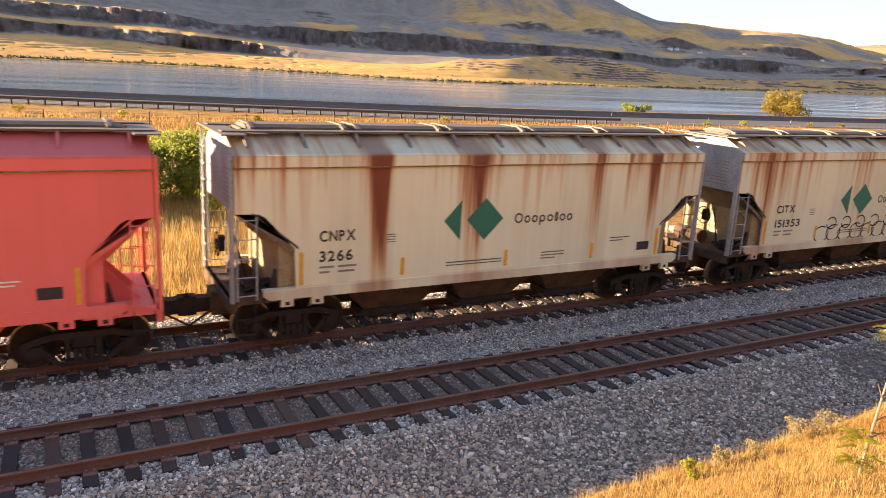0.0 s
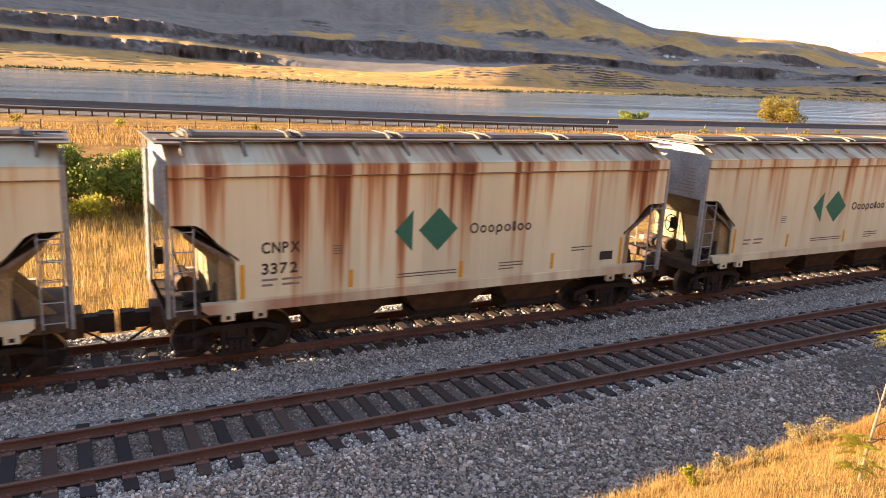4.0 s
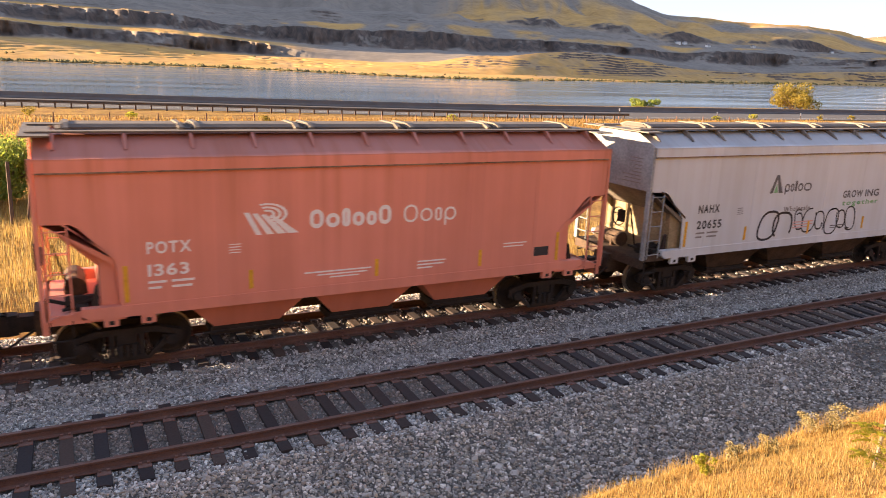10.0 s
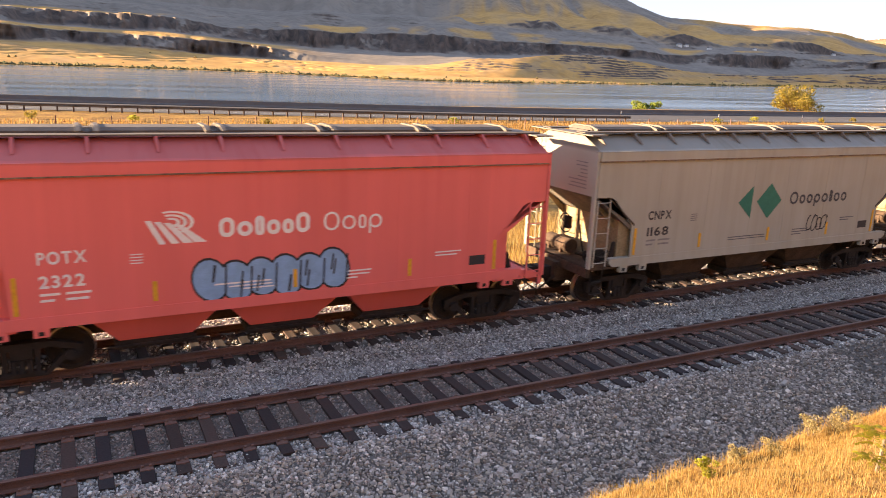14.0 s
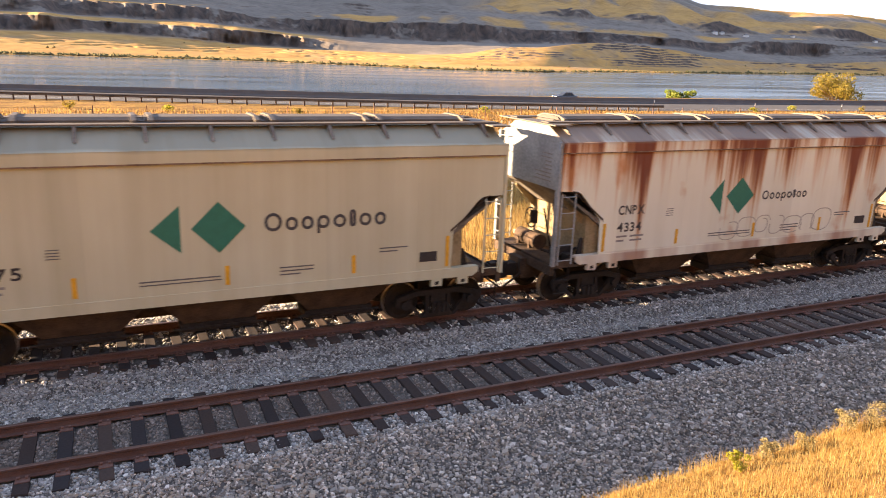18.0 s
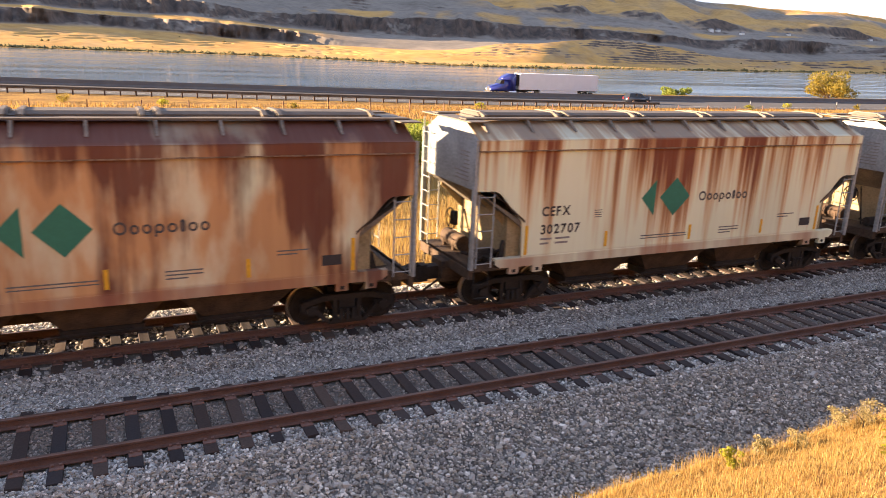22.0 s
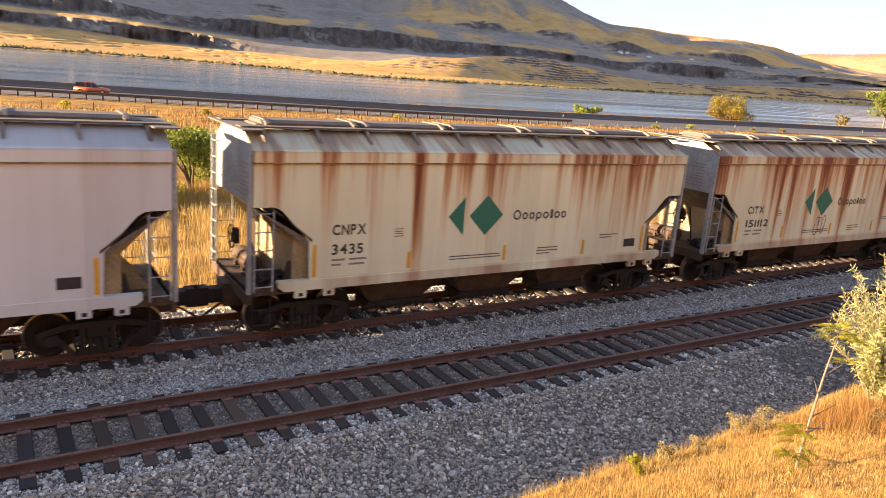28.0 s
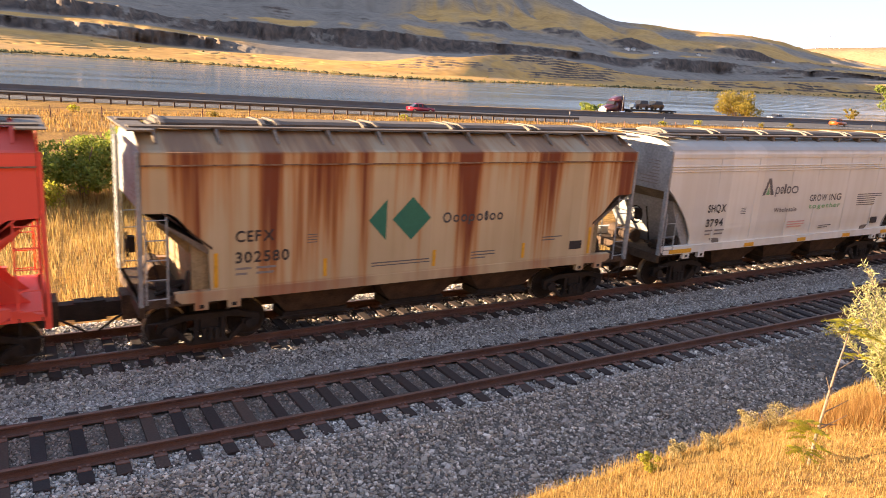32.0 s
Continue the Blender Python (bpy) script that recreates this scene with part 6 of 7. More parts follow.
gpost = part("post", bm, POST_WOOD, guard)
for i, x in enumerate(np.arange(-58, 82, 1.905)):
    m = pose(x, float(road_mid(x)) - 18.44, -0.3)
    if i == 0:
        gpost.matrix_local = m
    else:
        share(gpost, "post", m, guard)

MARK_WHITE = mat("white_marker", (0.75, 0.74, 0.7), 0.6, 0, 5, 0.1, 0.05)
for x, y in ((105.0, 84.5), (126.0, 83.5), (88.0, 91.0), (172.0, 84.0), (205.0, 84.0)):
    bm = bmesh.new()
    box(bm, -0.06, 0.06, -0.03, 0.03, 0, 1.25)
    post = part("delineator_post", bm, POST_WOOD)
    bm = bmesh.new()
    box(bm, -0.11, 0.11, -0.045, -0.03, 0.75, 1.27)
    part("reflector", bm, MARK_WHITE, post)
    post.location = (x, y, -1.05)
    tagged(post, "slim roadside post with a white reflector", "road marker", "roadside markers")

# ---- wire fence ----
fence = tagged(new("wire_fence"), "rusty steel-post wire fence in dry grass", "fence")
bm = bmesh.new()
box(bm, -0.045, 0.045, -0.045, 0.045, -0.4, 1.45)
fpost = part("fence_post", bm, PLATE, fence)
r = random.Random(9)
fx = [-19.5, -14.0, -9.4, -6.0, -0.95, 4.19, 8.76, 13.62, 18.7, 23.93, 28.93, 33.9, 38.49, 43.6, 48.8, 54.0, 59.3, 64.5, 70.0, 75.4, 81.0, 86.5, 92.0]
for i, x in enumerate(fx):
    y = 69.9 + r.uniform(-0.1, 0.1)
    m = pose(x, y, -1.02, r.uniform(-2, 2), r.uniform(-3, 3))
    if i == 0:
        fpost.matrix_local = m
    else:
        share(fpost, "fence_post", m, fence)
for z in (-0.55, -0.15, 0.2):
    bm = bmesh.new()
    rod(bm, (fx[0], 69.9, z), (fx[-1], 69.9, z), 0.008, 4)
    part("wire", bm, GALV_DULL, fence)
bm = bmesh.new()
rod(bm, (0, 0, -0.4), (0.03, 0, 2.75), 0.085, 8, 0.07)
wp = tagged(part("wooden_post", bm, POST_WOOD), "weathered wooden post among shrubs", "post")
wp.location = (-2.45, 23.6, -0.95)
bm = bmesh.new()
rod(bm, (0, 0, -0.3), (0.2, 0, 1.3), 0.05, 7, 0.05)
wp = tagged(part("wooden_post", bm, POST_WOOD), "short leaning wooden brace post", "post")
wp.location = (-1.9, 23.7, -0.95)

# ---- plants ----
def leaf_mat(name, colours):
    m = rand_mat(name, colours, 0.6, "island", 0.15, 20)
    b = m.node_tree.nodes["Principled BSDF"]
    b.inputs["Transmission Weight"].default_value = 0.0
    b.inputs["Subsurface Weight"].default_value = 0.0
    n, l = m.node_tree.nodes, m.node_tree.links
    tr = n.new("ShaderNodeBsdfTranslucent")
    mixs = n.new("ShaderNodeMixShader")
    mixs.inputs[0].default_value = 0.55
    src = b.inputs["Base Color"].links[0].from_socket
    l.new(src, tr.inputs["Color"])
    out = n["Material Output"]
    l.new(b.outputs[0], mixs.inputs[1])
    l.new(tr.outputs[0], mixs.inputs[2])
    l.new(mixs.outputs[0], out.inputs["Surface"])
    return m


GREEN_LEAF = leaf_mat("green_leaves", [(0.15, 0.21, 0.035), (0.21, 0.265, 0.045), (0.31, 0.325, 0.06), (0.16, 0.20, 0.04)])
OLIVE_LEAF = leaf_mat("olive_autumn_leaves", [(0.24, 0.19, 0.03), (0.34, 0.25, 0.04), (0.17, 0.15, 0.03), (0.38, 0.26, 0.045)])
WILLOW_LEAF = leaf_mat("pale_willow_leaves", [(0.42, 0.42, 0.18), (0.50, 0.48, 0.24), (0.32, 0.34, 0.13), (0.52, 0.48, 0.20)])
LIME_LEAF = leaf_mat("yellow_green_leaves", [(0.32, 0.31, 0.03), (0.42, 0.37, 0.04), (0.24, 0.26, 0.03)])
STRAW = leaf_mat("dry_grass_blades", [(0.39, 0.255, 0.072), (0.45, 0.305, 0.10), (0.32, 0.19, 0.05), (0.50, 0.38, 0.16), (0.27, 0.13, 0.038)])
FIELD_STRAW = leaf_mat("dry_field_grass_blades", [(0.38, 0.22, 0.06), (0.44, 0.26, 0.075), (0.30, 0.15, 0.04), (0.46, 0.31, 0.11), (0.24, 0.11, 0.03), (0.22, 0.17, 0.05)])
BARK = mat("grey_brown_bark", (0.20, 0.15, 0.11), 0.9, 0, 8, 0.35, 0.5, 40)


def leaf_cloud(centres, radii, n, size, rng, long=1.0, hollow=0.45):
    """Quads strewn through ellipsoid clumps; returns vertices and faces."""
    k = rng.integers(0, len(centres), n)
    d = rng.normal(size=(n, 3))
    d /= np.linalg.norm(d, axis=1)[:, None]
    rad = hollow + (1 - hollow) * rng.random(n) ** 0.6
    p = np.asarray(centres)[k] + d * np.asarray(radii)[k] * rad[:, None]
    a = rng.normal(size=(n, 3))
    a /= np.linalg.norm(a, axis=1)[:, None]
    b = np.cross(a, rng.normal(size=(n, 3)))
    b /= np.linalg.norm(b, axis=1)[:, None]
    s = size * (0.6 + 0.8 * rng.random(n))[:, None]
    v = np.stack([p - a * s * long, p + b * s * 0.5, p + a * s * long, p - b * s * 0.5], 1)
    return v.reshape(-1, 3), np.arange(4 * n).reshape(n, 4)


def plant(name, x, y, z, stems, clumps, n, size, leaf, label, category, seed, long=1.0, group=""):
    """stems: lists of points with radii; clumps: centre and radii; all from the foot."""
    rng = np.random.default_rng(seed)
    root = tagged(new(name), label, category, group)
    root.location = (x, y, z)
    for st in stems:
        bm = bmesh.new()
        for (p, r0), (q, r1) in zip(st, st[1:]):
            rod(bm, p, q, r0, 7, r1)
        part("trunk" if st is stems[0] else "limb", bm, BARK, root)
    v, f = leaf_cloud([c for c, _ in clumps], [r for _, r in clumps], n, size, rng, long)
    crown = from_arrays("crown", v, f, leaf)
    crown.parent = root
    return root


def bush(x, y, z, w, h, n, size, leaf, label, seed, category="shrub", group=""):
    r = random.Random(seed)
    stems, clumps = [], []
    for i in range(5):
        a = r.uniform(0, 6.28)
        tip = (math.cos(a) * w * 0.3, math.sin(a) * w * 0.3, h * r.uniform(0.5, 0.8))
        stems.append([((0, 0, -0.2), 0.016 * w), ((tip[0] * 0.4, tip[1] * 0.4, tip[2] * 0.5), 0.012 * w), (tip, 0.004 * w)])
    for i in range(13):
        a, d = r.uniform(0, 6.28), r.uniform(0, 0.42) * w
        zz = r.uniform(0.25, 0.85) * h
        k = r.uniform(0.14, 0.24) * w
        clumps.append(((math.cos(a) * d, math.sin(a) * d, zz), (k, k, k * 0.8)))
    return plant("shrub" if category == "shrub" else "tree", x, y, z, stems, clumps, n, size, leaf, label, category, seed, 1.0, group)


for i, (x, y, w, h) in enumerate([(-17, 33, 6, 3.0), (-13, 31, 6, 3.1), (-9.5, 29.5, 6, 3.2), (-6.2, 29, 5.5, 3.2), (-3.0, 29.5, 5.5, 3.3), (0.2, 28.5, 5.5, 3.4), (3.2, 28, 5.2, 3.6), (6.2, 27.5, 5.2, 3.7),
                                  (9.2, 29, 5.4, 3.5), (12.5, 31, 5.5, 3.3), (16, 33, 5, 3.0), (20, 35, 5, 2.8)]):
    bush(x, y, -1.0, w, h, 8000, 0.095, GREEN_LEAF, "leafy green shrub in dry grass behind the train", 30 + i, group="shrubs behind the train")
bush(1.2, 24.6, -1.0, 2.0, 1.3, 1500, 0.07, LIME_LEAF, "low yellow-green bush in dry grass", 51)
bush(6.6, 24.0, -1.0, 2.2, 1.4, 1500, 0.07, LIME_LEAF, "low yellow-green bush in dry grass", 52)


def far_tree(x, y, z, w, h, leaf, label, seed, n=5000, size=0.28):
    r = random.Random(seed)
    stems = [[((0, 0, -0.5), 0.28), ((0.1, 0, h * 0.3), 0.22), ((0.3, 0.1, h * 0.6), 0.1)]]
    clumps = []
    for i in range(5):
        a = r.uniform(0, 6.28)
        stems.append([((0.1, 0, h * 0.3), 0.12), ((math.cos(a) * w * 0.18, math.sin(a) * w * 0.18, h * 0.5), 0.08), ((math.cos(a) * w * 0.34, math.sin(a) * w * 0.34, h * 0.68), 0.03)])
    for i in range(20):
        a, d = r.uniform(0, 6.28), r.uniform(0.05, 0.44) * w
        zz = h * r.uniform(0.38, 0.9) * (1 - 0.35 * (d / w) ** 2)
        k = r.uniform(0.09, 0.16) * w
        clumps.append(((math.cos(a) * d, math.sin(a) * d, zz), (k, k, k * 0.7)))
    return plant("tree", x, y, z, stems, clumps, n, size, leaf, label, "tree", seed)


far_tree(171.5, 121.0, -4.0, 18.0, 9.2, OLIVE_LEAF, "olive-gold broad tree on the river bank", 61)
far_tree(121.5, 121.5, -4.2, 7.0, 5.0, GREEN_LEAF, "small green tree behind the highway barrier", 62, 2600, 0.22)
far_tree(224.5, 107.8, -1.2, 14.0, 13.0, GREEN_LEAF, "tall green tree beside the highway", 63, 5200, 0.3)
far_tree(225.0, 121.0, -2.5, 4.5, 5.2, OLIVE_LEAF, "small tree on the river bank", 64, 1200, 0.2)
for i, (x, y) in enumerate([(113.5, 84.0), (131, 83), (47.5, 77.5), (21, 74), (100, 80), (140, 82.5), (7, 80), (-3.5, 84)]):
    bush(x, y, -1.08, 1.6, 1.0, 420, 0.09, OLIVE_LEAF if i % 2 else LIME_LEAF, "low dry bush beside the highway", 70 + i, group="roadside bushes")

# the sapling and the willow on the bank below the camera
def pinnate(bm, root, way, length, rng, n=9):
    root, way = Vector(root), Vector(way).normalized()
    side = way.cross(Vector((0, 0, 1))).normalized()
    for i in range(n):
        p = root + way * (length * (0.25 + 0.75 * i / (n - 1))) + Vector((0, 0, -0.35 * length * (i / n) ** 2))
        for s in (-1, 1):
            l = 0.105 * rng.uniform(0.8, 1.2)
            tip = p + side * (s * l) + way * 0.04 + Vector((0, 0, -0.03 * rng.random()))
            mid = (p + tip) / 2
            w = way * 0.02
            vs = [bm.verts.new(q) for q in (p, mid + w + Vector((0, 0, 0.008)), tip, mid - w)]
            bm.faces.new(vs)


def sapling():
    gz = float(ground_z(np.array([7.9]), np.array([-8.25]))[0])
    rng = np.random.default_rng(8)
    root = tagged(new("sapling"), "thin leaning sapling with yellow-green leaf tufts", "sapling")
    root.location = (7.9, -8.25, gz)
    root.scale = (0.74, 0.74, 0.74)
    pts = [((0, 0, -0.1), 0.028), ((0.10, 0.02, 0.55), 0.025), ((0.26, 0.05, 1.15), 0.022), ((0.42, 0.10, 1.55), 0.018), ((0.56, 0.12, 1.95), 0.014), ((0.66, 0.14, 2.3), 0.010)]
    bm = bmesh.new()
    for (p, a), (q, b) in zip(pts, pts[1:]):
        rod(bm, p, q, a, 7, b)
    part("trunk", bm, BARK, root)
    for p, q in (((0.42, 0.10, 1.55), (0.95, 0.05, 1.75)), ((0.30, 0.06, 1.25), (0.18, 0.1, 1.5)), ((0.12, 0.02, 0.62), (0.75, -0.05, 0.78)), ((0.2, 0.03, 0.9), (0.6, -0.1, 1.1)), ((0.14, 0.03, 0.7), (0.66, 0, 0.6))):
        bm = bmesh.new()
        rod(bm, p, q, 0.012, 5, 0.005)
        part("limb", bm, BARK, root)
    bm = bmesh.new()
    for i in range(13):
        a = rng.random() * 6.283
        pinnate(bm, (0.64, 0.13, 2.15 + 0.15 * rng.random()), (math.cos(a), math.sin(a), 0.25), 0.34 + 0.2 * rng.random(), rng)
    for i in range(4):
        pinnate(bm, (0.7, 0.13, 2.1), (1, -0.3 + 0.2 * i, 0.1), 0.6, rng, 11)
    part("leaf_tuft", bm, LIME_LEAF, root)
    bm = bmesh.new()
    for i in range(20):
        a = rng.random() * 6.283
        pinnate(bm, (-0.25 + 0.3 * rng.random(), 0.05, 0.25 + 0.55 * rng.random()), (math.cos(a), math.sin(a), 0.1), 0.3, rng)
    for c in ((0.9, 0.06, 1.72), (0.1, 0.03, 0.62)):
        for i in range(3):
            a = rng.random() * 6.283
            pinnate(bm, c, (math.cos(a), math.sin(a), 0.2), 0.22, rng, 6)
    part("lower_leaves", bm, LIME_LEAF, root)


sapling()


def willow(x, y, seed, h, label):
    """Upright wands with narrow pale leaves."""
    rng = np.random.default_rng(seed)
    gz = float(ground_z(np.array([x]), np.array([y]))[0])
    root = tagged(new("willow_shrub"), label, "shrub", "pale shrubs on the bank")
    root.location = (x, y, gz)
    V, Fc, n0 = [], [], 0
    for i in range(46):
        a = rng.random() * 6.283
        d = 0.25 + 0.75 * rng.random()
        tip = Vector((math.cos(a) * d * h * 0.45, math.sin(a) * d * h * 0.45, h * (0.55 + 0.45 * rng.random()) * (1.1 - 0.35 * d)))
        mid = Vector((tip.x * 0.35, tip.y * 0.35, tip.z * 0.55))
        wand = bmesh.new()
        rod(wand, (0, 0, -0.1), mid, 0.014, 5, 0.010)
        rod(wand, mid, tip, 0.010, 5, 0.003)
        part("branch", wand, BARK, root)
        m = 95
        t = 0.25 + 0.75 * rng.random(m)
        base = np.where(t[:, None] < 0.5, np.array(mid) * (t[:, None] * 2), np.array(mid) + (np.array(tip) - np.array(mid)) * ((t[:, None] - 0.5) * 2))
        ax = rng.normal(size=(m, 3)) + np.array((0, 0, 0.6))
        ax /= np.linalg.norm(ax, axis=1)[:, None]
        b = np.cross(ax, rng.normal(size=(m, 3)))
        b /= np.linalg.norm(b, axis=1)[:, None]
        l = 0.10 * (0.6 + 0.8 * rng.random(m))[:, None]
        V.append(np.stack([base, base + ax * l * 0.5 + b * 0.011, base + ax * l, base + ax * l * 0.5 - b * 0.011], 1).reshape(-1, 3))
        Fc.append(np.arange(4 * m).reshape(m, 4) + n0)
        n0 += 4 * m
    crown = from_arrays("crown", np.concatenate(V), np.concatenate(Fc), WILLOW_LEAF)
    crown.parent = root


willow(12.1, -6.95, 81, 2.3, "pale silvery green willow shrub on the bank")
willow(12.9, -6.75, 82, 2.6, "pale silvery green willow shrub on the bank")
willow(11.6, -7.2, 83, 1.3, "pale green willow shrub on the bank")


def blades(name, n, xf, yf, height, width, seed, label, lean=0.35, material=STRAW):
    """Single blades of dry grass, each a narrow bent strip."""
    rng = np.random.default_rng(seed)
    x, y = xf(rng, n), yf(rng, n)
    z = ground_z(x, y)
    clump = 0.55 + 0.9 * np.clip(0.5 + fbm(x * 1.2, y * 1.2, 3, seed), 0, 1)
    h = height * (0.5 + 0.7 * rng.random(n)) * clump
    a = rng.random(n) * 6.283
    l = lean * h * rng.random(n)
    w = width * (0.7 + 0.6 * rng.random(n))
    dx, dy = np.cos(a) * l, np.sin(a) * l
    b = rng.random(n) * 6.283
    wx, wy = np.cos(b) * w / 2, np.sin(b) * w / 2
    v = np.stack([np.stack([x - wx, y - wy, z - 0.03], -1), np.stack([x + wx, y + wy, z - 0.03], -1),
                  np.stack([x + dx * 0.4 + wx * 0.7, y + dy * 0.4 + wy * 0.7, z + h * 0.6], -1), np.stack([x + dx, y + dy, z + h], -1),
                  np.stack([x + dx * 0.4 - wx * 0.7, y + dy * 0.4 - wy * 0.7, z + h * 0.6], -1)], 1)
    f = np.array([(0, 1, 2), (0, 2, 4), (4, 2, 3)])
    faces = (np.arange(n) * 5)[:, None, None] + f[None]
    return tagged(from_arrays(name, v.reshape(-1, 3), faces.reshape(-1, 3), material), label, "grass", kind="stuff")


blades("bank_grass", 130000, lambda g, n: 2.5 + 21 * g.random(n) ** 1.2, lambda g, n: -5.9 - 5.0 * g.random(n) ** 1.2, 0.075, 0.0065, 91, "dry golden grass on the bank")
blades("field_grass", 70000, lambda g, n: -12 + 34 * g.random(n), lambda g, n: 8.3 + 22 * g.random(n), 0.55, 0.016, 92, "tall dry golden grass behind the train")
blades("roadside_grass", 26000, lambda g, n: -25 + 150 * g.random(n), lambda g, n: 58 + 22 * g.random(n), 0.45, 0.06, 93, "dry golden grass beside the highway", material=FIELD_STRAW)
blades("bank_stalks", 9000, lambda g, n: 3.0 + 16 * g.random(n) ** 1.1, lambda g, n: -6.0 - 2.6 * g.random(n) ** 1.6, 0.2, 0.005, 94, "taller dry grass stalks along the edge of the bank", 0.5)
RUSSET = leaf_mat("russet_grass_blades", [(0.36, 0.20, 0.06), (0.28, 0.13, 0.04), (0.40, 0.25, 0.08), (0.30, 0.14, 0.04)])
blades("russet_grass", 5200, lambda g, n: 9.6 + 4.5 * g.random(n), lambda g, n: -7.0 - 1.5 * g.random(n) ** 1.5, 0.3, 0.007, 95, "tall russet dry grass under the willow shrubs", 0.5, RUSSET)
SAGE_LEAF = leaf_mat("grey_sage_leaves", [(0.33, 0.27, 0.13), (0.40, 0.33, 0.17), (0.27, 0.22, 0.10), (0.43, 0.34, 0.15)])
for i, (x, y, w, h, leaf) in enumerate([(9.75, -6.55, 0.55, 0.42, SAGE_LEAF), (9.45, -6.35, 0.4, 0.3, SAGE_LEAF), (7.75, -6.45, 0.34, 0.24, SAGE_LEAF), (6.9, -6.72, 0.26, 0.3, LIME_LEAF),
                                         (8.4, -6.5, 0.3, 0.2, SAGE_LEAF), (10.4, -7.9, 0.3, 0.25, SAGE_LEAF)]):
    gz = float(ground_z(np.array([x]), np.array([y]))[0])
    bush(x, y, gz, w, h, 1000, 0.016, leaf, "small pale sage bush on the edge of the bank" if leaf is SAGE_LEAF else "small yellow-green weed on the bank", 110 + i, group="small bushes on the bank")

# ---- far shore details ----
def hill_point(heading, elevation):
    """The first place on the far shore at that heading that stands so many thousandths above the horizon."""
    i = int(np.argmin(np.abs(hd - heading)))
    up = (Z2[i] - EYE.z) / R2[i] * 1000
    ok = np.where((up >= elevation) & (sv > 0))[0]
    j = int(ok[0]) if len(ok) else int(np.argmax(up))
    return Vector((PX[i, j], PY[i, j], Z2[i, j]))


WHITE_WALL = mat("white_house_wall", (0.75, 0.72, 0.68), 0.8, 0, 0.3, 0.1, 0.05)
GREY_ROOF = mat("grey_house_roof", (0.22, 0.20, 0.19), 0.9, 0, 0.3, 0.2, 0.05)
for h, up, w in ((44.0, 35.5, 13), (44.4, 35.5, 9), (46.1, 32.5, 10), (54.0, 30, 14), (49.0, 33.5, 9)):
    p = hill_point(h, up)
    house = tagged(new("house"), "small white house on the far hillside", "house", "houses across the river")
    house.location = p
    bm = bmesh.new()
    box(bm, -w / 2, w / 2, -4, 4, -3, 4)
    part("wall", bm, WHITE_WALL, house)
    bm = bmesh.new()
    prism(bm, [(-5, 3.8), (5, 3.8), (0, 6.6)], "x", -w / 2 - 0.5, w / 2 + 0.5)
    part("roof", fixed(bm), GREY_ROOF, house)
TURBINE = mat("white_turbine", (0.8, 0.8, 0.8), 0.5, 0, 0.3, 0.05, 0)
for i, h in enumerate((55.9, 56.6, 57.1, 57.5, 57.8, 59.4, 61.2)):
    j = int(np.argmin(np.abs(h2 - h)))
    p = Vector((EYE.x + math.sin(radians(h2[j])) * D2[j, 5], EYE.y + math.cos(radians(h2[j])) * D2[j, 5], E2[j, 5]))
    tower = tagged(new("wind_turbine"), "distant white wind turbine on a ridge", "wind turbine", "turbines on the ridge")
    tower.location = p
    bm = bmesh.new()
    rod(bm, (0, 0, -4), (0, 0, 58), 3.4, 8, 2.2)
    part("tower", bm, TURBINE, tower)
    bm = bmesh.new()
    box(bm, -2.5, 4, -1.5, 1.5, 57, 60)
    part("nacelle", bm, TURBINE, tower)
    for k in range(3):
        a = 2.094 * k + i * 0.6
        bm = bmesh.new()
        rod(bm, (-3, 0, 58.5), (-3, 26 * math.sin(a), 58.5 + 26 * math.cos(a)), 1.0, 5, 0.25)
        part("blade", bm, TURBINE, tower)


def shore_bushes():
    g = np.random.default_rng(71)
    n = 1500
    h = -10 + 80 * g.random(n)
    r0 = np.interp(h, hd, R2[:, 1])
    band = g.random(n)
    r = r0 + np.where(band < 0.965, 4 + 14 * g.random(n), 20 + 260 * g.random(n) ** 1.6) * (r0 / 800)
    z = np.array([float(np.interp(b, R2[i], Z2[i])) for i, b in zip(np.searchsorted(hd, h).clip(0, len(hd) - 1), r)])
    s = (0.9 + 1.6 * g.random(n) ** 2) * (r0 / 700) ** 0.5
    c = np.stack([EYE.x + np.sin(np.radians(h)) * r, EYE.y + np.cos(np.radians(h)) * r, z + 0.3 * s], -1)
    base = np.array([(1, 0, 0), (-1, 0, 0), (0, 1, 0), (0, -1, 0), (0, 0, 0.8), (0, 0, -0.5)], float)
    v = base[None] * (0.7 + 0.6 * g.random((n, 6, 1))) * s[:, None, None] + c[:, None, :]
    f = np.array([(0, 2, 4), (2, 1, 4), (1, 3, 4), (3, 0, 4), (2, 0, 5), (1, 2, 5), (3, 1, 5), (0, 3, 5)])
    faces = (np.arange(n) * 6)[:, None, None] + f[None]
    m = rand_mat("far_bush_leaves", [(0.07, 0.075, 0.03), (0.11, 0.10, 0.035), (0.17, 0.13, 0.045), (0.06, 0.06, 0.028)], 0.95)
    tagged(from_arrays("shore_bushes", v.reshape(-1, 3), faces.reshape(-1, 3), m), "dark bushes along the far river shore", "bushes", kind="stuff")


shore_bushes()


# ---- vehicles on the highway ----
def body_paint(name, colour):
    m = mat(name, colour, 0.3, 0.0, 3, 0.06, 0.0, spec=0.6)
    m.node_tree.nodes["Principled BSDF"].inputs["Coat Weight"].default_value = 0.5
    return m


